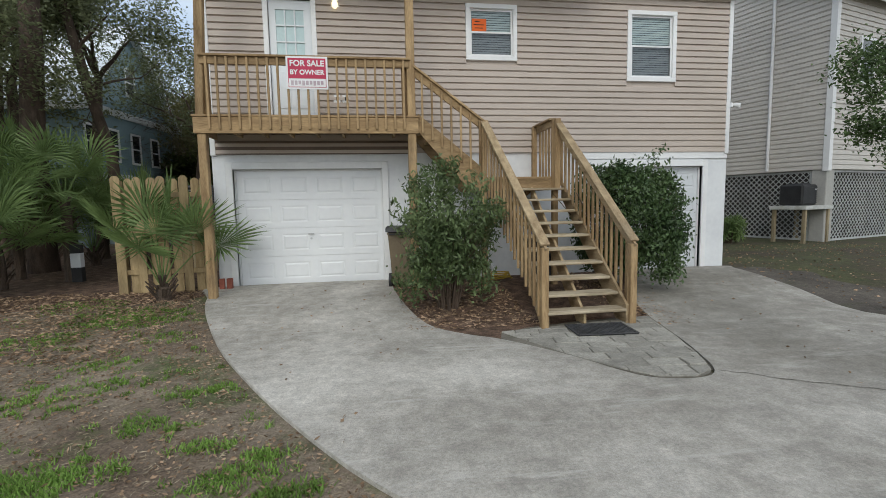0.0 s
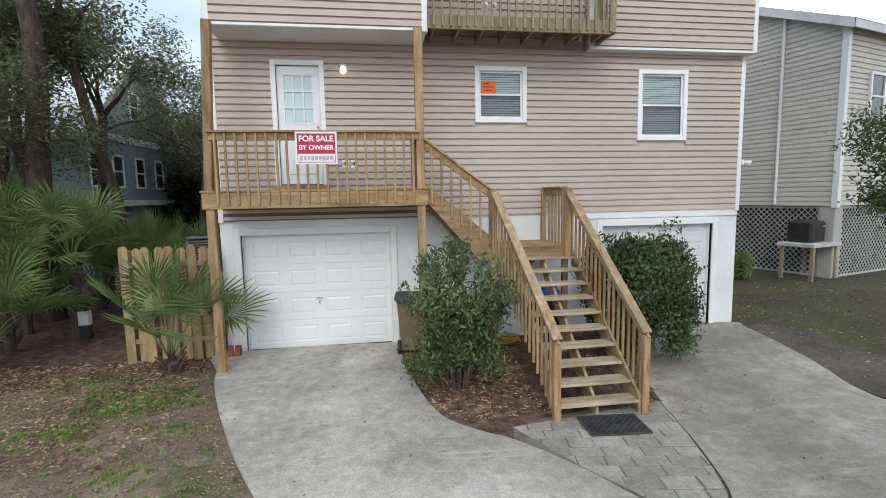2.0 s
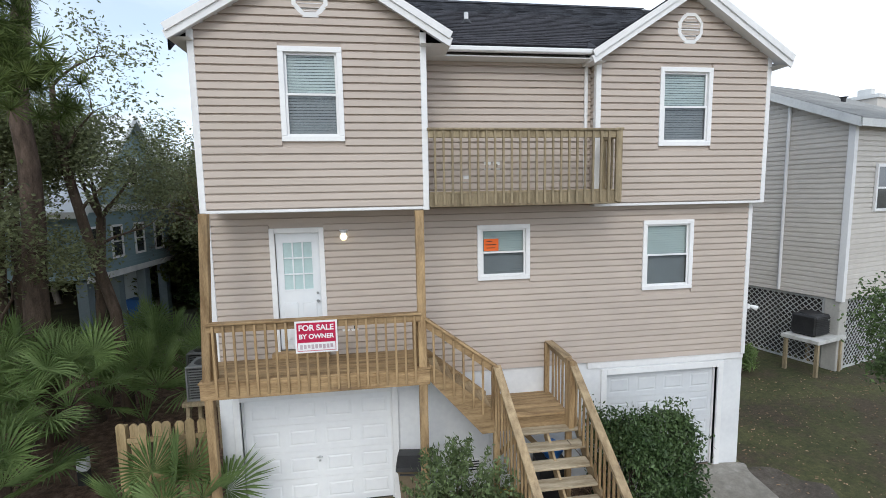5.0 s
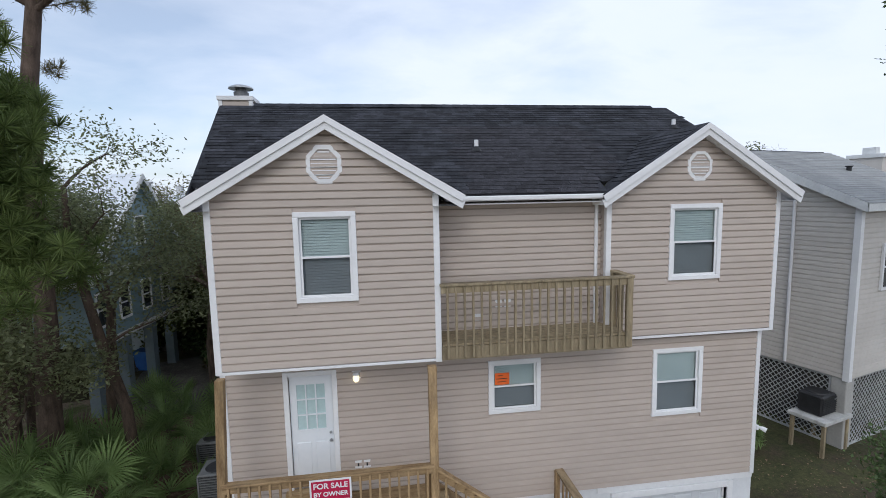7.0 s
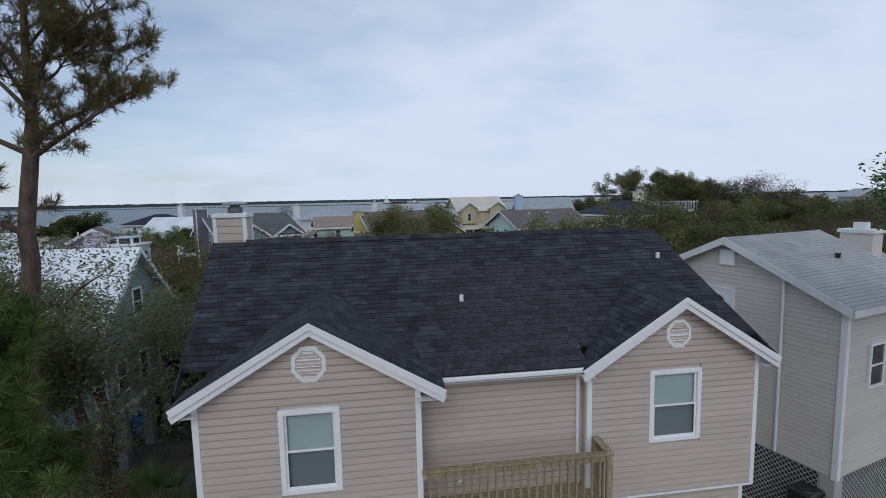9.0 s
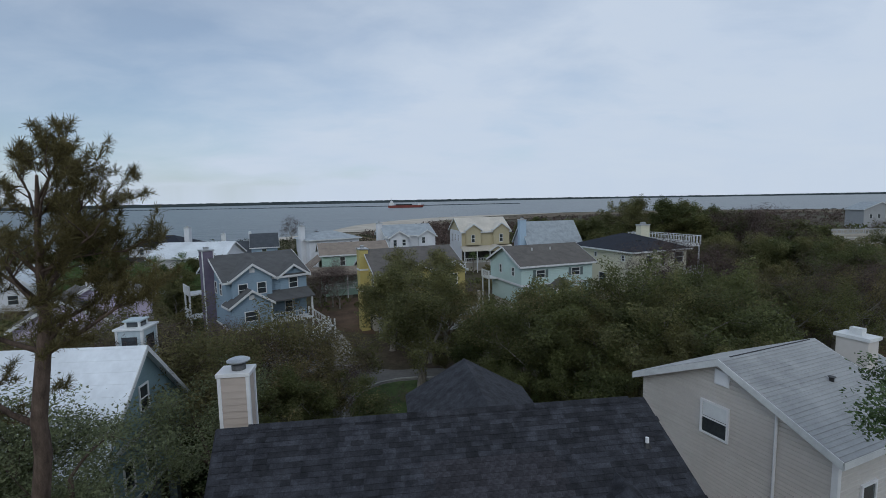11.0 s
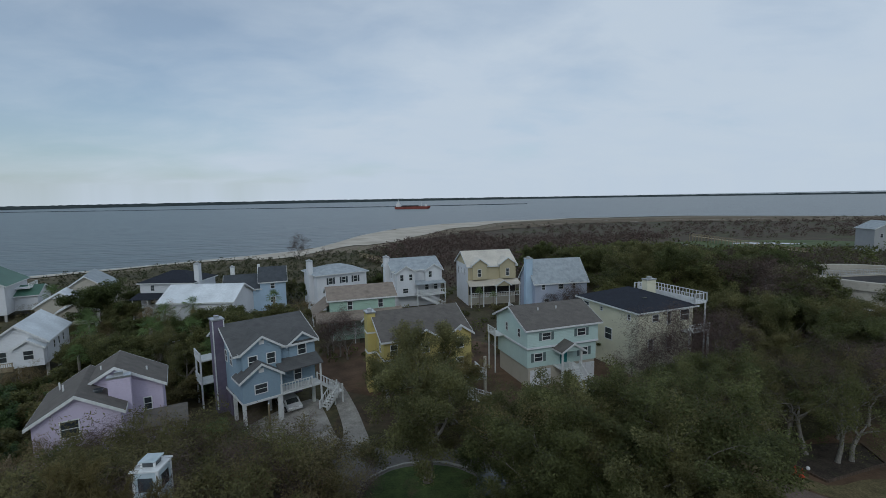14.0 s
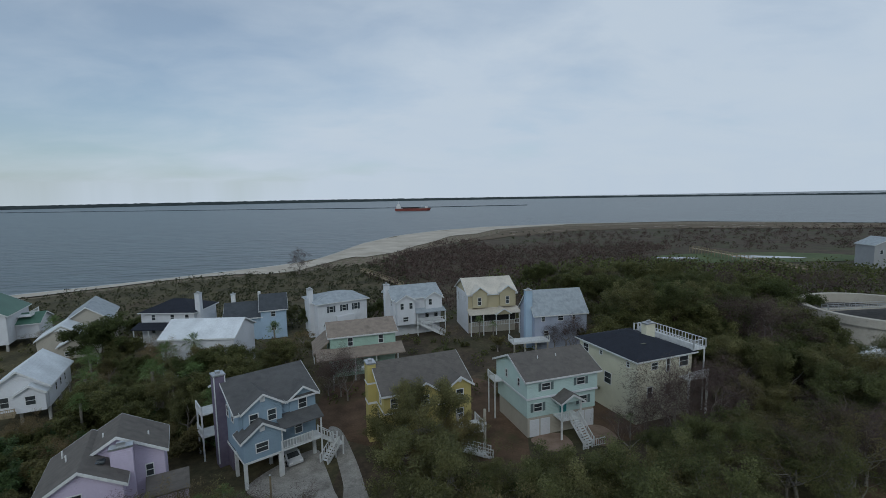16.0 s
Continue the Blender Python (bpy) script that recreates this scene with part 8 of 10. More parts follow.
browns = [tree("scrub_tree", "half-bare thicket tree with brown leaves and grey twigs", 401 + k, 6.6, 1.3, 0.12, 0.8, lm, M_GREYBARK, pt, 0.17, 0.06, 0.62, 3, 3, m=pose(*p, 0, 0, 0, 0), group="thicket trees") for k, (lm, pt, p) in enumerate(((M_DRYLEAF, 11, (-16.0, 30.5)), (M_OLIVE, 22, (-5.6, 20.4)), (M_DRYLEAF, 16, (-14.0, 23.5))))]
shrubs = [tree("shrub", "low rounded olive-green shrub with small leaves", 80 + k, 2.6, 0.3, 0.06, 1.2, lm, M_BARK, 40, 0.22, 0.12, 0.5, 2, 3, m=pose(*p, 0, 0, 0, 0), group="shrubs") for k, (lm, p) in enumerate(((M_OAK2, (-9.0, 24.0)), (M_DARKLEAF, (-13.0, 27.0)), (M_SHRUB, (-6.0, 20.5))))]
for ob_, k_ in zip(oaks, (1.33, 1.2, 1.35)):
    ob_.scale = (k_, k_, k_)
scatter(oaks, [(7.2, 40.2, 1.35), (4.0, 41.0, 1.1), (9.6, 39.6, 0.9), (7.6, 36.5, 0.75), (16.0, 28.0, 1.15), (22.0, 27.0, 1.12), (26.5, 26.0, 1.15), (28.0, 28.5, 0.85), (20.0, 21.8, 1.3), (24.2, 21.8, 1.3), (15.5, 18.8, 0.95), (12.8, 27.2, 0.95), (18.6, 30.6, 0.72), (24.6, 30.8, 0.7), (13.0, 31.6, 0.7),
               (33.0, 32.0, 1.1), (38.0, 34.0, 1.1), (42.3, 35.8, 0.9), (43.5, 38.5, 0.85), (49.5, 37.5, 1.0), (48.5, 42.5, 1.1), (54.5, 38.0, 1.25), (59.0, 42.0, 1.25), (55, 47, 1.15), (64, 46, 1.2), (71, 44, 1.2), (78, 48, 1.1), (62, 37, 1.2), (70, 37, 1.2), (60, 31, 1.2), (66, 29, 1.2)], 3)
scatter(darks, [(44.5, 67.0, 1.2), (49.0, 64.0, 1.15), (55.0, 64.5, 1.2), (62.0, 66.0, 1.2), (67.5, 68.0, 1.2), (48.5, 69.5, 1.25), (58.5, 71.0, 1.25)], 44)
scatter(darks + oaks[:1], area(50, 50, 96, 84, 34, 5, 0.85, 1.15, 4.2) + area(46, 62, 90, 130, 42, 6, 0.8, 1.1, 4.6) + area(96, 40, 130, 76, 12, 7, 0.9, 1.15, 5), 8)
tall = tree("evergreen_tree", "tall evergreen with a high rounded dark crown", 47, 14.6, 8.4, 0.26, 0.42, M_OAK, M_BARK, 26, 0.24, 0.13, 0.62, 3, 3, squash=0.95, m=pose(46.2, 68, 0), group="evergreen trees")
for x, y, w_ in ((51.4, 65.5, 0.98), (55.2, 69.5, 0.95), (62.5, 68, 0.88)):
    c = copy_thing(tall, pose(x, y, 0, 0, 0, x * 31))
    c.scale = (w_, w_, w_)
scatter(darks[:1] + oaks + browns + shrubs[:1], [(-27, 62, 0.9), (-22, 66, 0.85), (-31, 68, 0.95), (-36, 74, 0.9), (-24, 74, 0.9), (-18, 60, 0.8), (-19, 70, 0.85), (-41, 66, 0.7), (-16, 78, 0.8), (-44, 78, 0.8), (-13.5, 62, 0.7), (-29, 78, 0.7), (-25, 56, 0.6), (-38, 60, 0.6), (18, 84, 0.5), (13, 76, 0.45), (24, 80, 0.45), (-66, 70, 0.5), (-40, 108, 0.5), (-15, 90, 0.5)], 9)
scatter(darks + browns + oaks[:2], [(-47.5, 80.0, 0.95), (-33.8, 64.6, 0.62), (-40.3, 65.6, 0.6), (-32.8, 58.9, 0.65), (-37.3, 57.9, 0.7), (-28.0, 74.0, 0.8), (-23.9, 75.0, 0.75), (-33.5, 71.0, 0.7), (-22.9, 53.6, 0.85), (-27.6, 56.5, 0.8), (-30.0, 52.0, 0.75), (-26.0, 64.0, 0.75), (-38.0, 70.0, 0.6), (-43.5, 73.5, 0.65), (-20.0, 59.0, 0.8), (-18.5, 66.0, 0.75), (-16.0, 72.0, 0.7), (-41.0, 53.0, 0.6), (-34.5, 48.0, 0.6), (-21.5, 69.5, 0.7), (-17.0, 80.0, 0.6), (-36.0, 64.0, 0.7), (-24.0, 47.5, 0.7), (-29.0, 67.5, 0.8),
                (-50.5, 76.0, 0.6), (-62.0, 76.0, 0.55), (-12.0, 83.0, 0.5), (-4.5, 88.5, 0.55), (1.0, 89.0, 0.5), (15.5, 88.0, 0.5), (-15.0, 104.0, 0.6), (-20.5, 106.0, 0.6), (1.0, 104.0, 0.6), (-37.0, 104.0, 0.55), (35.0, 56.5, 0.45), (44.5, 78.0, 0.8), (47.0, 73.0, 0.8), (19.0, 61.0, 0.4), (-52.0, 100.0, 0.6), (-70.0, 96.0, 0.6), (-64.0, 108.0, 0.55)], 91)
scatter(bares, [(36.2, 41.4, 1.55), (40.5, 42.5, 1.35), (46.6, 47.5, 1.2), (-6.0, 66.0, 1.05), (-4.6, 63.5, 0.95), (37.6, 76.5, 1.1), (-33.5, 186.0, 1.3)], 92)
scatter(shrubs, area(-24, 14, -3, 27, 34, 11, 0.7, 1.5, 1.4) + area(-14, 25, -5, 33, 9, 12, 0.5, 0.9, 1.5) + area(-45, 48, -14, 62, 26, 13, 0.8, 1.6, 2.2) + area(-40, 20, -24, 46, 22, 31, 0.8, 1.8, 2.2) + area(13, 12, 40, 26, 26, 32, 0.7, 1.5, 2.0), 14)
scatter(bares, area(-22, 20, -11, 30, 6, 15, 0.8, 1.15, 2.4) + [(-3.3, 26.6, 0.9), (1.1, 22.6, 0.8), (-6, 23.6, 1.15), (-9.4, 19.4, 1.2), (30.5, 41, 0.9), (33.5, 42.5, 0.85), (35, 30.5, 1.1), (36.9, 41.0, 1.1), (47.5, 32, 1.3), (52, 33, 1.25), (25, 31.8, 0.9), (41.5, 31.5, 1.2)] + area(60, 95, 140, 130, 16, 16, 0.8, 1.2, 5) + [(-3.4, 62, 0.9), (-6.5, 64, 0.8), (38, 80.5, 0.9), (35.5, 80, 0.8), (78, 82, 0.9), (84, 70, 1.0), (-34, 186, 0.9), (-22, 182, 0.7), (39, 44, 0.9), (60, 43, 1.0), (66, 41, 1.0), (58, 62, 2.0), (63, 60, 2.1), (60, 56, 1.85), (-30, 28, 0.9), (-36, 34, 0.9)], 17)
scatter(oaks[1:2] + oaks[:1], [(-1.8, 21.5, 0.75), (-3.4, 17.2, 0.95), (0.4, 19, 0.7), (-18, 26, 0.9), (-21, 20, 1.0), (3.5, 15.5, 0.5)], 18)
scatter(oaks, [(12.0, 15.5, 0.8), (9.5, 18.5, 0.7), (18.5, 16.5, 0.85), (23, 16.8, 0.9), (46, 18, 0.8)], 19)


# ---- far scrub: joined ----
def scrub(name, label, mat, spots, per, size, card, seed, flat=0.0):
    nr = np.random.default_rng(seed)
    c = np.array([(x, y, gz(x, y)) for x, y, s in spots])
    s = np.array([q[2] for q in spots])
    c = np.repeat(c, per, axis=0)
    k = np.repeat(s, per) * size
    off = nr.normal(size=c.shape)
    off /= np.linalg.norm(off, axis=1)[:, None]
    off *= nr.uniform(0.3, 1, len(c))[:, None] ** 0.5
    c = c + off * np.stack([k, k, k * 0.75], 1)
    c[:, 2] += k * 0.6
    thing(name, label, "scrub", kind="stuff", mb=cards(name, c, card, card * 0.6, nr), material=mat)


M_SCRUB = leaf("dune_shrub_leaf", (0.03, 0.036, 0.016), (0.085, 0.088, 0.042), tl=0.3)
scrub("dark_woods", "distant dark evergreen woods", M_DARKLEAF, area(70, 84, 240, 178, 520, 21, 0.7, 1.3, 3.0) + area(40, 108, 120, 170, 150, 22, 0.7, 1.2, 3.0), 34, 3.4, 1.1, 23)
scrub("brown_scrub", "distant leafless brown thicket", M_TWIG, area(0, 112, 150, 250, 900, 24, 0.6, 1.1, 2.2) + area(-5, 160, 60, 300, 220, 25, 0.5, 0.9, 2.4) + area(100, 190, 420, 330, 420, 26, 0.5, 1.0, 4), 36, 2.6, 0.8, 27)
scrub("shore_scrub", "olive scrub behind the beach", M_SCRUB, area(-150, 104, 10, 200, 620, 28, 0.5, 1.1, 2.2) + area(-60, 110, 10, 230, 200, 29, 0.4, 0.9, 2.2) + area(80, 200, 420, 360, 260, 30, 0.5, 1.0, 4), 26, 1.7, 0.6, 33)
scrub("village_scrub", "low shrubs between the far houses", M_DARKLEAF, area(-90, 60, 50, 112, 240, 34, 0.3, 0.8, 2.0), 40, 1.9, 0.45, 35)


# ---- palms and palmettos ----
def fan(mb_leaf, mb_stem, base, tip, r, n, rng, up=0.15, sag=0.3):
    """A palmetto fan on its stalk: split blades round the stalk's end."""
    base, tip = Vector(base), Vector(tip)
    mid = base.lerp(tip, 0.55) + Vector((0, 0, (tip - base).length * up))
    mb_stem.tube([base, mid, tip], [0.014, 0.011, 0.009], 5, caps=False)
    d = (tip - mid).normalized()
    side = d.cross(Vector((0, 0, 1)))
    side = side.normalized() if side.length > 0.05 else Vector((1, 0, 0))
    nrm = side.cross(d).normalized()
    nrm.rotate(Matrix.Rotation(rng.uniform(-0.5, 0.5), 3, d))
    side = d.cross(nrm).normalized()
    hub = len(mb_leaf.v)
    mb_leaf.v.append(tuple(tip))
    for k in range(n):
        a = radians(-128 + 256 * k / (n - 1))
        v = (d * math.cos(a) + side * math.sin(a) + nrm * (0.22 * (1 if k % 2 else 0.6))).normalized()
        ln = r * (0.78 + 0.22 * math.cos(a * 0.7)) * rng.uniform(0.88, 1.06)
        w = v.cross(nrm).normalized() * r * 0.023
        p1 = tip + v * ln * 0.55
        p2 = tip + v * ln + Vector((0, 0, -ln * rng.uniform(0.1, 1.0) * sag))
        i = len(mb_leaf.v)
        mb_leaf.v += [tuple(p1 - w + nrm * 0.008), tuple(p1 + w + nrm * 0.008), tuple(p1 - nrm * 0.012), tuple(p2)]
        mb_leaf.f += [(hub, i, i + 2), (hub, i + 2, i + 1), (i, i + 3, i + 2), (i + 2, i + 3, i + 1)]


def palmetto(label, m, seed, n, stalk, r, trunk=0.5, tilt=(20, 95), blades=34, mat=None, sag=0.3):
    rng = random.Random(seed)
    t = thing("palmetto", label, "palm", m, "palmettos")
    tb = MB().tube([(0, 0, -0.1), (0.02, 0, trunk * 0.5), (0, 0.02, trunk)], [0.13, 0.11, 0.09], 8)
    tk = part("trunk", tb, M_BARK, t, "stubbly trunk with cut leaf bases")
    for k in range(16):
        a, z = rng.uniform(0, 6.28), rng.uniform(0.02, trunk)
        part("leaf_base", MB().beam((0.08 * math.cos(a), 0.08 * math.sin(a), z), (0.24 * math.cos(a), 0.24 * math.sin(a), z + 0.2), 0.045, 0.02), M_BARK, tk)
    for k in range(n):
        a = 2 * math.pi * (k * 0.382) + rng.uniform(-0.3, 0.3)
        e = radians(90 - (tilt[0] + (tilt[1] - tilt[0]) * (k + 0.5) / n))
        s = stalk * rng.uniform(0.75, 1.1)
        tip = (s * math.cos(a) * math.cos(e), s * math.sin(a) * math.cos(e), trunk + s * math.sin(e))
        lm, sm = MB(), MB()
        fan(lm, sm, (0, 0, trunk - 0.05), tip, r * rng.uniform(0.85, 1.1), blades, rng, 0.15, sag)
        me = bpy.data.meshes.new("frond")
        me.from_pydata(lm.v + sm.v, [], lm.f + [tuple(i + len(lm.v) for i in f) for f in sm.f])
        me.materials.append(mat or M_PALM)
        part("frond", me, M_PALM, t)
    return t


pal = palmetto("green saw palmetto in front of the wooden fence", pose(-0.64, -0.86, -0.04, 0, 0, 20), 5, 9, 1.15, 0.86, 0.3, (6, 60), 42, sag=0.1)
palmetto("large green palmetto beside the leaf bed", pose(-3.7, -0.4, -0.02), 6, 13, 1.05, 0.78, 0.6, (4, 80), 40, sag=0.22)
palmetto("bushy green palmetto under the trees", pose(-4.3, 0.9, 0), 7, 14, 1.2, 0.82, 0.8, (5, 85), sag=0.2)
palmetto("tall palmetto with a bare trunk under the trees", pose(-3.5, 1.7, 0), 8, 13, 1.0, 0.85, 1.7, (5, 100), 38, sag=0.25)
palmetto("tall palmetto with a bare trunk under the trees", pose(-4.9, 2.3, 0), 9, 13, 1.0, 0.85, 2.0, (5, 105), 38, sag=0.25)
for k, (x, y, s) in enumerate(((-3.0, 3.6, 1.0), (-4.6, 4.6, 1.1), (-2.2, 5.6, 0.9), (-3.8, 6.8, 1.0), (-5.8, 2.6, 1.1), (-6.2, 5.6, 1.0), (-2.6, 8.2, 0.9), (-4.9, 8.6, 1.0), (-6.8, -0.4, 1.1), (-1.4, 7.4, 0.8), (-5.2, -1.6, 0.9))):
    c = copy_thing(pal, pose(x, y, 0, 0, 0, k * 77))
    c.scale = (s * 1.1, s * 1.1, s * 1.2)
    tagged(c, "dull green palmetto in the shade of trees")


def cabbage_palm(m, h, seed):
    rng = random.Random(seed)
    t = thing("palm_tree", "cabbage palm with a round head of fronds", "palm", m, "cabbage palms")
    part("trunk", MB().tube([(0, 0, -0.1), (0.1, 0, h * 0.5), (0.05, 0.05, h)], [0.2, 0.16, 0.17], 8), M_GREYBARK, t)
    lm, sm = MB(), MB()
    for k in range(26):
        a, e = rng.uniform(0, 6.28), radians(rng.uniform(-45, 85))
        s = 0.9
        fan(lm, sm, (0, 0, h), (s * math.cos(a) * math.cos(e), s * math.sin(a) * math.cos(e), h + s * math.sin(e)), 0.95, 14, rng)
    me = bpy.data.meshes.new("head")
    me.from_pydata(lm.v + sm.v, [], lm.f + [tuple(i + len(lm.v) for i in f) for f in sm.f])
    me.materials.append(M_PALM)
    part("head", me, M_PALM, t)
    return t


cp = cabbage_palm(pose(-21.5, 57.5, 0), 5.2, 3)
for k, (x, y, s) in enumerate(((-26, 66, 1.1), (-28.5, 59, 0.95), (-44, 70, 1.0), (-17.5, 64.5, 0.9), (-33, 71, 1.2), (-30.5, 75.5, 1.2), (22.3, 90.5, 0.7), (24.6, 87.2, 0.65), (-6.0, 23.0, 0.55), (-9.5, 20.5, 0.6), (-13.5, 21.0, 0.6), (31.8, 46.3, 0.45), (33.0, 45.6, 0.5), (13.5, 20.0, 0.6), (-66, 104, 1.0), (-33.4, 66.5, 1.0), (-36.5, 61.0, 0.8), (-19.6, 86.0, 1.0), (-63.5, 92.0, 1.25), (10.8, 3.6, 1.28), (-5.2, 27.0, 0.55), (-4.0, 25.0, 0.5))):
    c = copy_thing(cp, pose(x, y, 0, 0, 0, 50 * k))
    c.scale = (s, s, s)


# ---- near trees ----
def pine(label, m, pts, radii, limbs, seed, per=46, needle=0.3, mat=None):
    """A pine: a trunk along pts, limbs (height share, direction, length) and needle tufts at the twig ends."""
    rng, nr = random.Random(seed), np.random.default_rng(seed)
    t = thing("pine_tree", label, "tree", m, "pines")
    tb, tips = MB(), []
    P = [Vector(p) for p in pts]
    tb.tube(P, radii, 12)
    for share, d, ln, r in limbs:
        u = share * (len(P) - 1)
        k = min(int(u), len(P) - 2)
        q = P[k].lerp(P[k + 1], u - k)
        branch(tb, rng, q, Vector(d).normalized(), ln, r, 2, tips, 0.3, 6, 4, 0.9)
    part("trunk", tb, M_PINEBARK, t, smooth=True)
    c = np.array([tuple(p) for p in tips])
    n = len(c)
    v = np.empty((n * per, 4, 3))
    cc = np.repeat(c + nr.normal(0, 0.12, c.shape), per, axis=0)
    d = nr.normal(size=cc.shape)
    d[:, 2] += 0.5
    d /= np.linalg.norm(d, axis=1)[:, None]
    w = np.cross(d, nr.normal(size=cc.shape))
    w /= np.linalg.norm(w, axis=1)[:, None]
    ln = needle * nr.uniform(0.7, 1.2, len(cc))[:, None]
    v[:, 0], v[:, 1] = cc - w * 0.004, cc + w * 0.004
    v[:, 2], v[:, 3] = cc + d * ln + w * 0.0045, cc + d * ln - w * 0.0045
    part("needles", quads("needles", v), mat or M_NEEDLE, t)
    return t


def tall_pine():
    """A tall pine with a crooked trunk, two forks and an umbrella of tufted limbs."""
    rng, nr = random.Random(71), np.random.default_rng(71)
    t = thing("pine_tree", "tall pine with reddish bark and a high tufted crown", "tree", pose(-5.2, 3.6, 0), "pines")
    tb, tips = MB(), []
    tb.tube([(0, 0, -0.1), (-0.02, 0, 1.2), (0.02, 0, 2.4), (0.08, 0, 3.8), (0.22, 0, 5.4), (0.26, 0, 6.8), (0.16, 0, 8.0), (0.3, 0, 9.0), (0.48, 0, 10.2), (0.46, 0, 11.0), (0.62, 0, 12.0), (0.72, 0.05, 12.8), (0.8, 0.1, 13.7), (0.78, 0.1, 14.6), (0.9, 0, 15.6), (1.0, 0, 16.8)],
            [0.34, 0.29, 0.27, 0.25, 0.23, 0.21, 0.2, 0.19, 0.18, 0.17, 0.16, 0.15, 0.11, 0.09, 0.07, 0.03], 12)
    limbs = [([(0.72, 0, 12.6), (1.3, -0.1, 12.95), (1.9, -0.2, 13.3), (2.5, -0.2, 13.7), (3.0, -0.2, 13.9)], 0.07), ([(0.74, 0, 12.8), (1.1, 0.3, 13.4), (1.7, 0.5, 13.75), (2.3, 0.6, 14.5)], 0.07),
             ([(0.8, 0.1, 13.7), (1.2, -0.2, 14.4), (1.7, -0.4, 15.0), (2.4, -0.5, 15.5)], 0.06), ([(0.78, 0.1, 14.4), (1.3, 0.4, 15.2), (1.9, 0.6, 15.9), (2.3, 0.7, 16.3)], 0.05), ([(0.85, 0, 15.2), (1.3, -0.4, 16.2), (1.7, -0.6, 16.8)], 0.04),
             ([(0.7, 0, 12.7), (0.0, -0.2, 13.1), (-0.8, -0.3, 13.2), (-1.7, -0.4, 13.5)], 0.07), ([(0.78, 0.1, 13.6), (0.1, 0.3, 14.3), (-0.7, 0.5, 14.8), (-1.4, 0.6, 15.2)], 0.06), ([(0.78, 0.1, 14.5), (0.3, -0.3, 15.4), (-0.4, -0.5, 16.0), (-0.9, -0.6, 16.5)], 0.05),
             ([(0.9, 0, 15.6), (0.6, 0.3, 16.4), (0.2, 0.5, 17.0)], 0.04), ([(0.76, 0, 13.9), (0.9, -0.8, 14.5), (1.2, -1.5, 15.0)], 0.05), ([(0.76, 0.1, 14.0), (0.9, 0.9, 14.7), (0.8, 1.6, 15.3)], 0.05), ([(0.95, 0, 16.2), (1.2, 0.2, 16.9), (1.4, 0.3, 17.3)], 0.03), ([(0.9, 0, 15.0), (1.5, -0.1, 15.6), (2.1, -0.1, 16.2)], 0.04), ([(0.9, 0, 14.6), (1.6, 0.1, 14.9), (2.3, 0.1, 15.0), (2.7, 0.1, 15.0)], 0.04), ([(0.9, 0, 15.8), (1.4, 0.1, 16.4), (1.9, 0.1, 17.0)], 0.03),
             ([(0.47, 0, 10.9), (-0.2, 0.1, 11.2), (-0.9, 0.1, 11.9), (-1.5, 0.1, 12.2)], 0.09)]
    for pts, r in limbs:
        n = len(pts)
        tb.tube(pts, [r * (1 - 0.75 * k / (n - 1)) for k in range(n)], 7, caps=False)
        P = [Vector(p) for p in pts]
        for k in range(1, n):
            for q in range(2 if k == 1 else 4):
                f = rng.random()
                o = P[k - 1].lerp(P[k], f)
                d = ((P[k] - P[k - 1]).normalized() * 0.7 + Vector((rng.uniform(-1, 1), rng.uniform(-1, 1), rng.uniform(-0.1, 0.9)))).normalized()
                branch(tb, rng, o, d, rng.uniform(0.45, 0.8), 0.018, 1, tips, 0.35, 4, 3, 0.8)
        tips.append(P[-1])
    part("trunk", tb, M_PINEBARK, t, smooth=True)
    c, per = np.array([tuple(p) for p in tips]), 25
    cc = np.repeat(c, per, axis=0)
    axis = np.repeat(nr.normal(size=c.shape) * 0.5 + (0.25, 0, 0.7), per, axis=0)
    d = nr.normal(size=cc.shape) * 0.75 + axis
    d /= np.linalg.norm(d, axis=1)[:, None]
    cc = cc + axis * nr.uniform(-0.12, 0.05, len(cc))[:, None]
    w = np.cross(d, nr.normal(size=cc.shape))
    w /= np.linalg.norm(w, axis=1)[:, None]
    ln = 0.19 * nr.uniform(0.7, 1.2, len(cc))[:, None]
    v = np.empty((len(cc), 4, 3))
    v[:, 0], v[:, 1], v[:, 2], v[:, 3] = cc - w * 0.005, cc + w * 0.005, cc + d * ln + w * 0.004, cc + d * ln - w * 0.004
    part("needles", quads("needles", v), M_NEEDLE, t)


tall_pine()


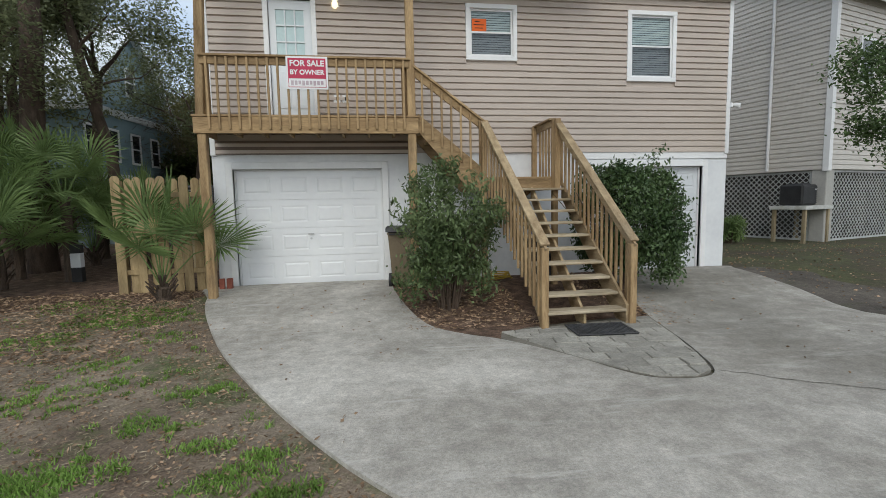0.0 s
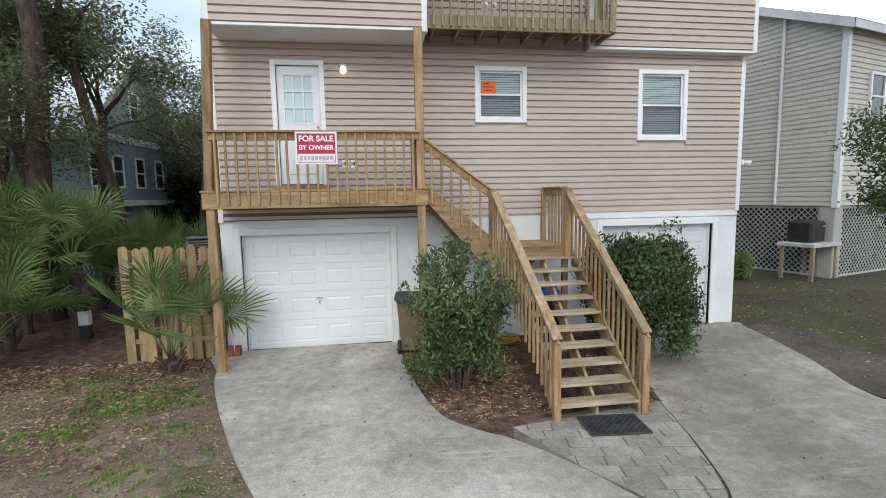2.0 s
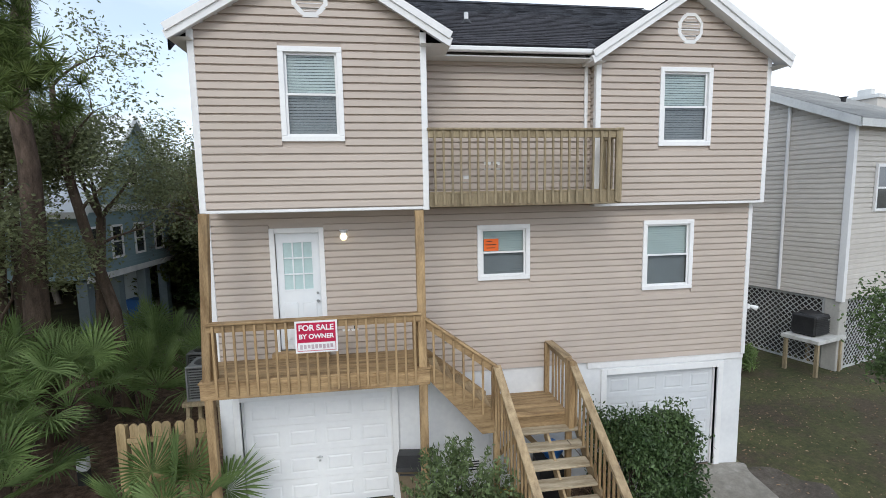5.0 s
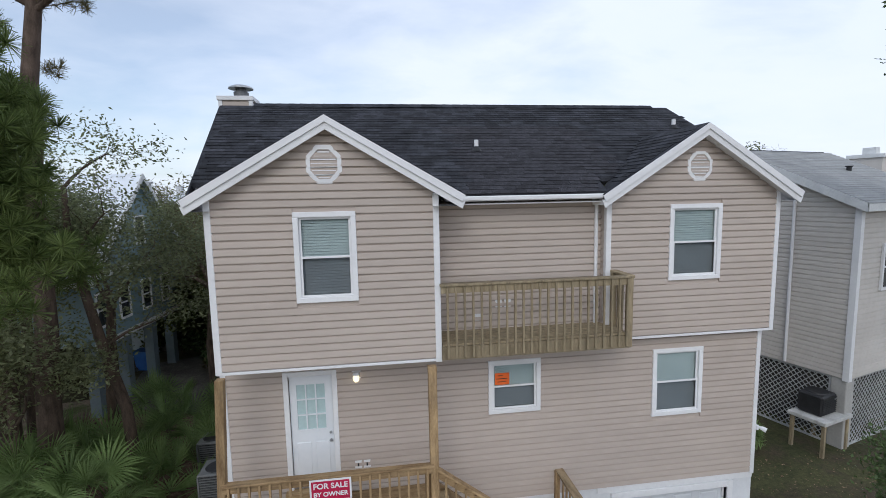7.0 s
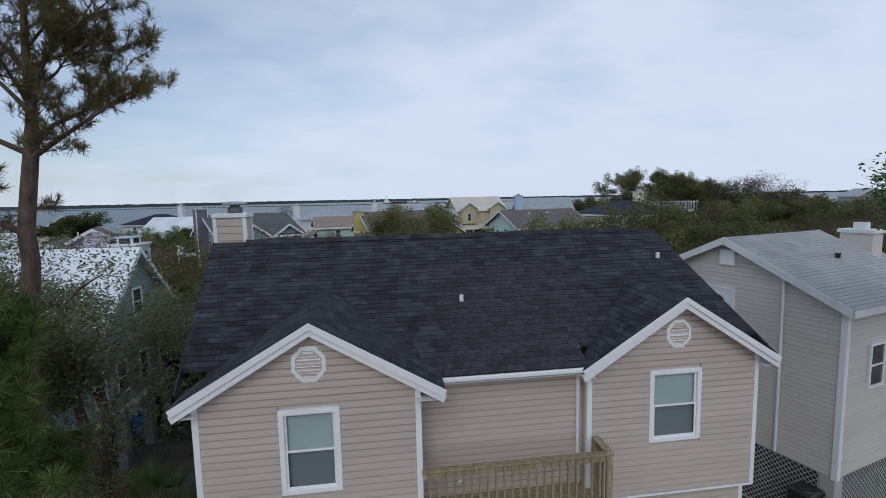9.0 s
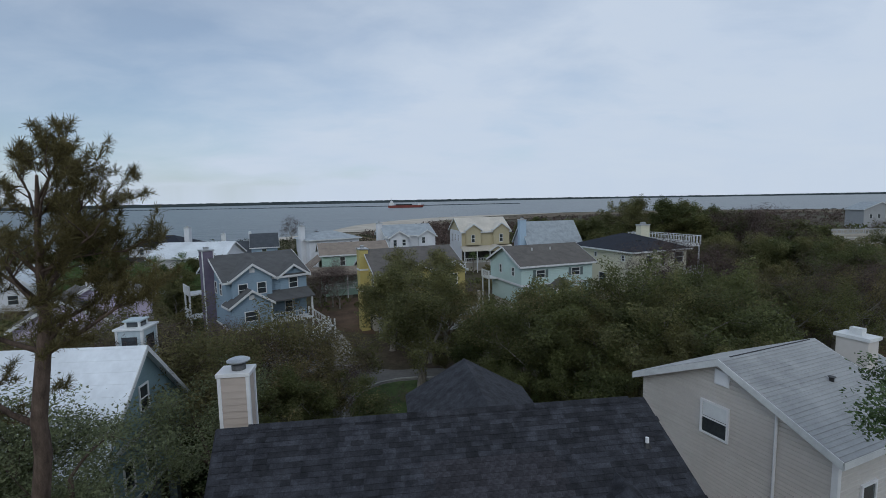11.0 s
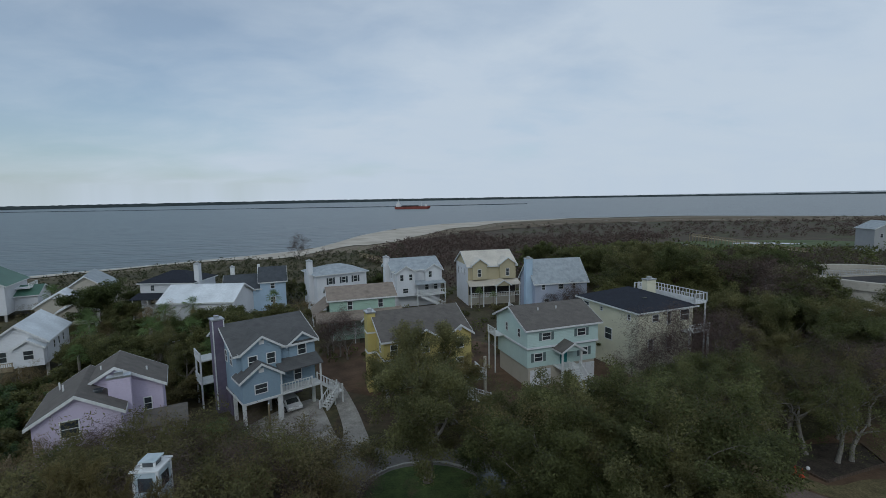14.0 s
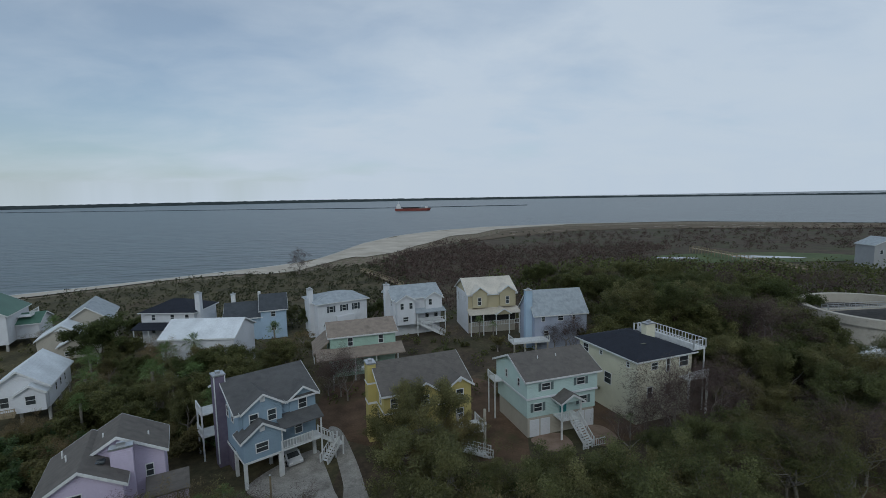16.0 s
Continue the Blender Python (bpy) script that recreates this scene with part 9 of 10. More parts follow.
def leaning_oak():
    """An oak whose slim trunk leans and curves over the leaf bed."""
    rng, nr = random.Random(34), np.random.default_rng(34)
    t = thing("oak_tree", "leaning live oak over the leaf bed", "tree", pose(-3.85, 4.6, 0), "near oaks")
    tb, tips = MB(), []
    path_ = [(0, 0, -0.1), (-0.02, 0, 1.0), (-0.03, 0, 1.7), (-0.1, 0, 3.0), (-0.5, 0, 4.6), (-0.85, 0, 6.4), (-1.1, 0.1, 7.6), (-1.2, 0.3, 8.8)]
    tb.tube(path_, [0.19, 0.16, 0.15, 0.14, 0.125, 0.11, 0.09, 0.06], 9)
    for p_, d_, ln_ in (((-0.5, 0, 4.6), (0.7, 0.5, 0.6), 1.3), ((-0.7, 0, 5.6), (0.8, -0.2, 0.7), 1.3), ((-0.85, 0, 6.4), (-0.8, 0.3, 0.7), 1.4), ((-1.0, 0, 7.0), (0.6, 0.5, 0.8), 1.4), ((-1.1, 0.1, 7.6), (-0.6, -0.4, 0.8), 1.4), ((-1.2, 0.3, 8.8), (0.3, 0.2, 1.0), 1.3), ((-0.2, 0, 3.5), (-0.9, 0.1, 0.4), 0.9)):
        branch(tb, rng, Vector(p_), Vector(d_).normalized(), ln_, 0.05, 2, tips, 0.35, 5, 3, 0.85)
    part("trunk", tb, M_BARK, t, smooth=True)
    c = np.repeat(np.array([tuple(p) for p in tips]), 13, axis=0)
    part("crown", cards("crown", c + nr.normal(0, 0.24, c.shape), 0.12, 0.055, nr, flat=0.3, up=1.0), M_NEAROAK, t)


leaning_oak()
pine("young bushy pine with long green needles", pose(-4.15, -1.5, -0.15), [(0, 0, 0), (0.05, 0, 3), (0.0, 0.05, 6), (0.1, 0, 9.0), (0.15, 0, 10.3)], [0.13, 0.11, 0.09, 0.06, 0.03],
     [(0.62, (1, 0.3, 0.3), 1.3, 0.04), (0.64, (0.9, -0.4, 0.35), 1.3, 0.04), (0.67, (1, 0.1, 0.4), 1.35, 0.04), (0.69, (-1, 0, 0.4), 1.3, 0.035), (0.73, (0.8, 0.6, 0.4), 1.3, 0.035), (0.77, (1, -0.2, 0.5), 1.3, 0.03), (0.84, (0.8, 0.3, 0.6), 1.2, 0.03), (0.9, (-0.6, 0.3, 0.7), 1.1, 0.03), (0.93, (0.8, -0.1, 0.7), 1.0, 0.025), (1.0, (0.1, 0, 1), 0.8, 0.02)], 72, 110, 0.22,
     leaf("young_pine_needle", (0.07, 0.105, 0.03), (0.17, 0.22, 0.07), 0.8, 0.4, tl=0.4))
near_oaks = [("crooked live oak with small dull green leaves", (-4.4, 12.4), 32, 8.2, 0.2, 4.6), ("crooked live oak with small dull green leaves", (-9.6, 6.0), 33, 10.2, 0.26, 6.2), ("crooked live oak with small dull green leaves", (-8.6, 6.9), 36, 9.8, 0.2, 6.6), ("crooked live oak with small dull green leaves", (-8.4, 7.6), 40, 8.6, 0.16, 5.6), ("crooked live oak with small dull green leaves", (-6.9, 4.9), 41, 8.2, 0.14, 5.8), ("crooked live oak with small dull green leaves", (-5.3, 6.4), 43, 8.2, 0.14, 5.4), ("slim oak among palmettos", (-6.2, 3.2), 39, 6.0, 0.1, 2.6)]
for lb, (x, y), sd, hh, r, th in near_oaks:
    tree("oak_tree", lb, sd, hh, th, r, 0.45 if sd == 36 else 0.8, M_NEAROAK, M_BARK, 20, 0.125, 0.058, 0.6, 3, 3, lean=(0.05, 0, 1), m=pose(x, y, 0), group="near oaks")
rt = tree("oak_tree", "live oak with fresh green leaves near the lawn", 35, 13.0, 9.6, 0.18, 0.75, M_SHRUB, M_BARK, 40, 0.12, 0.055, 0.5, 3, 3, m=pose(16.3, -1.2, -0.1), group="near oaks")
low, ltips, lr = MB(), [], random.Random(5)
low.tube([(-0.1, 0, 3.1), (-2.2, -0.6, 3.4), (-3.6, -1.0, 3.3)], [0.06, 0.045, 0.035], 6, caps=False)
for p_, d_, ln_ in (((-3.6, -1.0, 3.3), (-1, -0.2, 0.1), 1.0), ((-3.2, -0.9, 3.33), (-0.7, 0.1, 0.7), 0.9), ((-3.4, -1.0, 3.32), (-0.8, -0.3, -0.5), 0.9), ((-2.6, -0.7, 3.4), (-0.3, 0.2, 0.9), 0.9), ((-2.9, -0.8, 3.35), (-0.4, -0.5, -0.6), 0.8)):
    branch(low, lr, Vector(p_), Vector(d_).normalized(), ln_, 0.025, 1, ltips, 0.3, 5, 4, 0.8)
part("limb", low, M_BARK, rt, smooth=True)
nr = np.random.default_rng(8)
lc = np.repeat(np.array([tuple(p) for p in ltips]), 110, axis=0)
part("limb_leaves", cards("limb_leaves", lc + nr.normal(0, 0.15, lc.shape), 0.085, 0.042, nr, up=0.8), M_SHRUB, rt)
for (x, y, s) in ((-19.5, 15.0, 1.1), (-13.5, 4.0, 1.15), (-2.2, 16.5, 0.75)):
    c = copy_thing(oaks[0], pose(x, y, 0, 0, 0, x * 40))
    c.scale = (s, s, s)


def bush(label, m, seed, rx, ry, h, n, leaf_l, leaf_w, stems, mat, hollow=0.55, low=0.15, power=0.55, sprays=0, side=None):
    """A leafy bush: stems fanning from the base, leaves thick at the outside."""
    rng, nr = random.Random(seed), np.random.default_rng(seed)
    t = thing("bush", label, "bush", m)
    sb = MB()
    for k in range(stems):
        a, q = rng.uniform(0, 6.28), rng.uniform(0.2, 0.9)
        end = Vector((rx * q * math.cos(a), ry * q * math.sin(a), h * rng.uniform(0.7, 1.0) * (1 - 0.3 * q)))
        sb.tube([(0.1 * math.cos(a), 0.1 * math.sin(a), -0.1), end * 0.45 + Vector((0, 0, h * 0.12)), end], [0.018, 0.012, 0.005], 5, caps=False)
    part("woody_stem", sb, M_BARK, t)
    # clumps on a lumpy shell
    k = n // 40
    th, ph = nr.uniform(0, 2 * np.pi, k), np.arccos(nr.uniform(-0.75, 1, k))
    rad = nr.uniform(hollow, 1.0, k) ** 0.5 * (0.86 + 0.2 * np.sin(3 * th + 1) * np.sin(2 * ph))
    sp = np.sin(ph) ** power
    c = np.stack([rx * rad * sp * np.cos(th), ry * rad * sp * np.sin(th), h * 0.5 + h * 0.5 * rad * np.cos(ph)], 1)
    c[:, 2] = np.maximum(c[:, 2], low)
    c = np.repeat(c, 40, axis=0)
    c = c + nr.normal(0, 0.085, c.shape)
    # long shoots that stand out of the crown
    extra = []
    for k in range(sprays):
        a, e = rng.uniform(0, 6.28), radians(rng.uniform(15, 85))
        d = Vector((rx * math.cos(a) * math.cos(e), ry * math.sin(a) * math.cos(e), h * 0.55 * math.sin(e)))
        for q in range(34):
            w = rng.uniform(0.72, 1.24)
            extra.append((d.x * w + rng.gauss(0, 0.03), d.y * w + rng.gauss(0, 0.03), h * 0.48 + d.z * w * 1.02 + rng.gauss(0, 0.03)))
    if extra:
        c = np.concatenate([c, np.array(extra)])
    if side is not None:
        c = c[c[:, 0] > side + 0.1 * nr.random(len(c))]
    part("leaves", cards("leaves", c, leaf_l, leaf_w, nr, lean=(0, 0, 0.5)), mat, t)
    return t


bush("loose grey-green shrub beside the stairs", pose(4.03, -2.0, -0.2), 91, 0.88, 0.72, 2.05, 8600, 0.1, 0.034, 30, leaf("oleander_leaf", (0.066, 0.1, 0.038), (0.18, 0.235, 0.105), 1.2, 0.45, 0.4, 0.25), 0.1, 0.06, 0.8, 70)
bush("dense rounded dark green pittosporum bush", pose(7.12, -1.45, -0.18), 92, 1.4, 1.02, 2.4, 30000, 0.085, 0.038, 24, leaf("pittosporum_leaf", (0.036, 0.066, 0.024), (0.1, 0.15, 0.06), 1.2, 0.4, 0.35, 0.2), 0.62, 0.08, 0.95, 8, -0.5)
bush("clump of bright green strap leaves by the lattice", pose(14.4, 4.6, 0), 93, 0.5, 0.5, 0.95, 1200, 0.4, 0.04, 10, M_PALM, 0.2, 0.1)


def boardwalk(label, pts, z, width=1.4):
    """A raised timber walkway along pts."""
    b = thing("boardwalk", label, "boardwalk")
    for (ax, ay), (bx, by_) in zip(pts, pts[1:]):
        part("walkway_deck", MB().beam((ax, ay, z), (bx, by_, z), width, 0.16), M_GREYWOOD, b)
        ln = math.hypot(bx - ax, by_ - ay)
        nx, ny = -(by_ - ay) / ln * width / 2, (bx - ax) / ln * width / 2
        n = max(2, int(ln / 2.4))
        for s_ in (-1, 1):
            part("top_rail", MB().beam((ax + s_ * nx, ay + s_ * ny, z + 1.0), (bx + s_ * nx, by_ + s_ * ny, z + 1.0), 0.09, 0.12), M_GREYWOOD, b)
            for k in range(n + 1):
                x, y = ax + (bx - ax) * k / n + s_ * nx, ay + (by_ - ay) * k / n + s_ * ny
                part("post", MB().box(x - 0.07, y - 0.07, -0.4, x + 0.07, y + 0.07, z + 1.05), M_GREYWOOD, b)
    return b


boardwalk("long greyed timber boardwalk over the marsh", [(153.2, 210.8), (151.9, 179.4), (149.4, 141.6)], 2.3, 1.8)
boardwalk("greyed timber boardwalk through the dunes to the beach", [(-8.4, 182.8), (6.9, 147.8)], 1.0)

# ---- small things ----
def lettering(text, size, mat, parent, m, label=""):
    """Raised letters in Blender's own font, as a mesh part."""
    cu = bpy.data.curves.new("lettering", "FONT")
    cu.body, cu.size, cu.align_x, cu.align_y, cu.extrude, cu.offset = text, size, "CENTER", "CENTER", 0.0008, 0.0034
    ob = bpy.data.objects.new("lettering", cu)
    me = bpy.data.meshes.new_from_object(ob)
    bpy.data.objects.remove(ob)
    me.materials.append(mat)
    o = part("lettering", me, mat, parent, label)
    o.matrix_basis = m
    return o


def for_sale_sign():
    red = material("sign_red", (0.4, 0.01, 0.05), (0.48, 0.015, 0.07), 3, 0.35, 0.02, 40)
    white = material("sign_white", (0.72, 0.72, 0.73), (0.8, 0.8, 0.8), 3, 0.35, 0.02, 40)
    ink = material("sign_ink", (0.4, 0.3, 0.34), (0.5, 0.42, 0.45), 3, 0.5, 0.0)
    x0, x1, z0, z1, y = 1.58, 2.24, 3.42, 3.94, -1.098
    s = thing("for_sale_sign", "red and white for-sale sign tied to deck pickets", "sign", pose(0, 0, 0, 0, 0, 0))
    part("board", MB().cbox(x0, y, z0, x1, y + 0.008, z1, 0.002), white, s)
    part("red_panel", MB().box(x0 + 0.03, y - 0.004, z0 + 0.17, x1 - 0.03, y, z1 - 0.03), red, s)
    for dx0, dz0, dx1, dz1 in ((x0 + 0.03, z0 + 0.03, x0 + 0.038, z0 + 0.17), (x1 - 0.038, z0 + 0.03, x1 - 0.03, z0 + 0.17), (x0 + 0.03, z0 + 0.03, x1 - 0.03, z0 + 0.038)):
        part("red_border", MB().box(dx0, y - 0.004, dz0, dx1, y, dz1), red, s)
    cx = (x0 + x1) / 2
    lettering("FOR SALE", 0.128, white, s, pose(cx, y - 0.006, z1 - 0.115, 90, 0, 0), "white capitals")
    lettering("BY OWNER", 0.105, white, s, pose(cx, y - 0.006, z1 - 0.255, 90, 0, 0), "white capitals")
    for k in range(9):
        u = x0 + 0.07 + k * 0.059
        part("ink_bar", MB().box(u, y - 0.004, z0 + 0.06 + 0.008 * (k % 3), u + 0.042, y, z0 + 0.135), ink, s)
    for x in (x0 + 0.04, x1 - 0.04):
        part("cable_tie", MB().box(x - 0.004, y - 0.003, z1 - 0.05, x + 0.004, y + 0.07, z1 - 0.044), M_BLACKPLASTIC, s)


def fence():
    wood = material("fence_pine", (0.24, 0.17, 0.085), (0.47, 0.35, 0.19), 2.0, 0.85, 0.4, 50, stretch=(5, 5, 0.6), rand=0.14, stain=(0.16, 0.13, 0.08), stain_scale=1.6, stain_at=(0.52, 0.9))
    f = thing("fence", "dog-eared weathered pine shadowbox fence beside the house", "fence")
    edges = ((-1.61, -1.46), (-1.42, -1.29), (-1.26, -1.12), (-1.06, -0.91), (-0.88, -0.73), (-0.69, -0.54), (-0.5, -0.35), (-0.32, -0.18), (-0.15, -0.01))
    for k, (a, b) in enumerate(edges):
        y = -0.26 if k % 2 == 0 else -0.2
        top = 2.1 - 0.012 * (k % 3) - (0.03 if k % 2 else 0)
        part("board", MB().prism([(a, -0.16), (b, -0.16), (b, top - 0.045), (b - 0.04, top), (a + 0.04, top), (a, top - 0.045)], 1, y, y + 0.022), wood, f)
    for z in (0.35, 1.08, 1.72):
        part("fence_rail", MB().cbox(-1.62, -0.238, z, -0.01, -0.2, z + 0.088, 0.004), wood, f)
    part("fence_post", MB().cbox(-1.58, -0.175, -0.2, -1.49, -0.085, 2.02, 0.006), wood, f)


def wheeled_bin(m):
    plastic = material("bin_plastic", (0.15, 0.115, 0.072), (0.2, 0.155, 0.1), 3, 0.55, 0.15, 60)
    b = thing("wheeled_bin", "brown wheeled rubbish bin with a dark lid", "rubbish bin", m)
    body = MB()
    v = []
    for z, w, d in ((0.06, 0.21, 0.23), (0.95, 0.27, 0.31), (1.0, 0.29, 0.33)):
        v += [(-w, -d, z), (w, -d, z), (w, d, z), (-w, d, z)]
    body.add(v, [(3, 2, 1, 0), (8, 9, 10, 11)] + [(k + i, k + (i + 1) % 4, k + 4 + (i + 1) % 4, k + 4 + i) for k in (0, 4) for i in range(4)])
    part("body", body, plastic, b)
    part("lid", MB().prism([(-0.36, 1.0), (0.36, 1.02), (0.34, 1.09), (0.0, 1.12), (-0.36, 1.04)], 0, -0.31, 0.31), M_BLACKPLASTIC, b, "dark hinged lid")
    part("lift_bar", MB().beam((-0.2, -0.29, 0.75), (0.2, -0.29, 0.75), 0.03, 0.03), plastic, b)
    part("handle", MB().tube([(-0.24, 0.38, 0.98), (0.24, 0.38, 0.98)], [0.016, 0.016], 8), M_BLACKPLASTIC, b)
    for x in (-0.25, 0.25):
        wh = part("wheel", MB().tube([(x - 0.025, 0.25, 0.13), (x + 0.025, 0.25, 0.13)], [0.13, 0.13], 18), M_BLACKPLASTIC, b)
        part("hub", MB().tube([(x - 0.03, 0.25, 0.13), (x + 0.03, 0.25, 0.13)], [0.05, 0.05], 10), plastic, wh)


def condenser(m, h0):
    grey = material("condenser_grey", (0.12, 0.125, 0.125), (0.18, 0.185, 0.185), 3, 0.5, 0.05, 60)
    a = thing("air_conditioner", "grey louvred air conditioner unit on a timber stand", "air conditioner", m, "outdoor units")
    part("core", MB().cbox(-0.31, -0.31, h0 + 0.04, 0.31, 0.31, h0 + 0.78, 0.03), M_BLACKPLASTIC, a)
    part("top_cover", MB().cbox(-0.36, -0.36, h0 + 0.78, 0.36, 0.36, h0 + 0.84, 0.025), grey, a)
    part("base_pan", MB().cbox(-0.36, -0.36, h0, 0.36, 0.36, h0 + 0.05, 0.01), grey, a)
    part("fan_guard", MB().tube([(0, 0, h0 + 0.84), (0, 0, h0 + 0.87)], [0.27, 0.22], 20), M_BLACKPLASTIC, a)
    for sx in (-1, 1):
        for sy in (-1, 1):
            part("corner_post", MB().cbox(sx * 0.34 - 0.02, sy * 0.34 - 0.02, h0 + 0.05, sx * 0.34 + 0.02, sy * 0.34 + 0.02, h0 + 0.78, 0.005), grey, a)
    for k in range(11):
        z = h0 + 0.1 + k * 0.062
        part("louvre", MB().box(-0.345, -0.345, z, 0.345, 0.345, z + 0.022), grey, a)
    for sx in (-0.35, 0.35):
        for sy in (-0.35, 0.35):
            part("stand_leg", MB().cbox(sx - 0.045, sy - 0.045, -0.1, sx + 0.045, sy + 0.045, h0 - 0.09, 0.005), M_GREYWOOD, a)
    part("stand_top", MB().cbox(-0.45, -0.45, h0 - 0.09, 0.45, 0.45, h0, 0.006), M_GREYWOOD, a)


def clip_poly(poly, area_):
    """The part of a flat polygon inside a convex outline given anticlockwise."""
    out = list(poly)
    for (ax, ay), (bx, by_) in zip(area_, area_[1:] + area_[:1]):
        src, out = out, []
        for p, q in zip(src, src[1:] + src[:1]):
            dp = (bx - ax) * (p[1] - ay) - (by_ - ay) * (p[0] - ax)
            dq = (bx - ax) * (q[1] - ay) - (by_ - ay) * (q[0] - ax)
            if dp >= 0:
                out.append(p)
            if dp * dq < 0:
                t = dp / (dp - dq)
                out.append((p[0] + (q[0] - p[0]) * t, p[1] + (q[1] - p[1]) * t))
        if len(out) < 3:
            return []
    return out


def paving():
    rim = [(4.54, -3.3), (5.05, -4.33), (5.4, -4.89), (5.62, -5.12), (5.98, -5.19), (6.25, -5.05), (6.45, -4.56), (6.63, -3.94), (6.86, -2.94)]
    sand = material("joint_sand", (0.13, 0.118, 0.095), (0.22, 0.2, 0.165), 6, 0.95, 0.6, 60)
    pav = slab_on_ground("pavement", "grey paving stones at the foot of the stairs", "pavement", rim, 0.034, sand, 12)
    rng = random.Random(21)
    a = radians(-9)
    ca, sa = math.cos(a), math.sin(a)
    v, row = -2.0, 0
    while v < 1.6:
        dv = rng.choice((0.2, 0.23, 0.2))
        u = -1.6 + rng.random() * 0.3
        while u < 1.7:
            du = rng.choice((0.32, 0.4, 0.46))
            g = 0.006
            q = [(u + g, v + g), (u + du - g, v + g), (u + du - g, v + dv - g), (u + g, v + dv - g)]
            q = [(x + rng.uniform(-0.008, 0.008), y + rng.uniform(-0.008, 0.008)) for x, y in q]
            w = [(5.75 + x * ca - y * sa, -3.9 + x * sa + y * ca) for x, y in q]
            w = clip_poly(w, rim)
            if len(w) >= 3:
                cx, cy = sum(p[0] for p in w) / len(w), sum(p[1] for p in w) / len(w)
                top = -0.24 + 0.046 + rng.uniform(-0.005, 0.005)
                if cy > -3.25:
                    top += gz(cx, cy) + 0.24
                mb, n = MB(), len(w)
                mb.v = [(cx + (p[0] - cx) * 0.97, cy + (p[1] - cy) * 0.96, top) for p in w] + [(p[0], p[1], top - 0.009) for p in w] + [(p[0], p[1], top - 0.06) for p in w]
                mb.f = [tuple(range(n))] + [(k * n + i, k * n + n + i, k * n + n + (i + 1) % n, k * n + (i + 1) % n) for k in (0, 1) for i in range(n)]
                part("paving_stone", mb, M_PAVER, pav)
            u += du
        v += dv
        row += 1


def ribbon(name, label, category, pts, width, z, mat, seed, kind="stuff"):
    """A thin ragged line lying on the ground."""
    rng = random.Random(seed)
    mb, n = MB(), 0
    for (ax, ay), (bx, by_) in zip(pts, pts[1:]):
        ln = math.hypot(bx - ax, by_ - ay)
        k = max(2, int(ln / 0.07))
        nx, ny = -(by_ - ay) / ln, (bx - ax) / ln
        for i in range(k):
            t = i / k
            o, w = rng.uniform(-0.016, 0.016), width * rng.uniform(0.35, 1.1)
            x, y = ax + (bx - ax) * t + nx * o, ay + (by_ - ay) * t + ny * o
            mb.v += [(x + nx * w, y + ny * w, gz(x, y) + z), (x - nx * w, y - ny * w, gz(x, y) + z)]
            if n:
                b = len(mb.v) - 4
                mb.f.append((b, b + 1, b + 3, b + 2))
            n += 1
    return thing(name, label, category, kind=kind, mb=mb, material=mat)


def litter_on(name, label, mat, n, seed, inside, box, length, width, z=0.012, flat=0.85):
    nr = np.random.default_rng(seed)
    c, tries = [], 0
    while len(c) < n and tries < n * 8:
        tries += 1
        x, y = nr.uniform(box[0], box[2]), nr.uniform(box[1], box[3])
        if inside(x, y) > nr.random():
            c.append((x, y, gz(x, y) + z + nr.uniform(0, 0.012)))
    thing(name, label, "leaves", kind="stuff", mb=cards(name, c, length, width, nr, flat=flat), material=mat)


DRIVE_EDGE = [(-0.3, 0.02), (-0.9, 0.06), (-1.7, 0.28), (-3.2, 0.93), (-4.3, 1.5), (-5.3, 2.08), (-6.2, 2.68), (-7.4, 3.58), (-10.5, 5.1)]


def drive_x(y):
    return float(np.interp(-y, [-p[0] for p in DRIVE_EDGE], [p[1] for p in DRIVE_EDGE]))


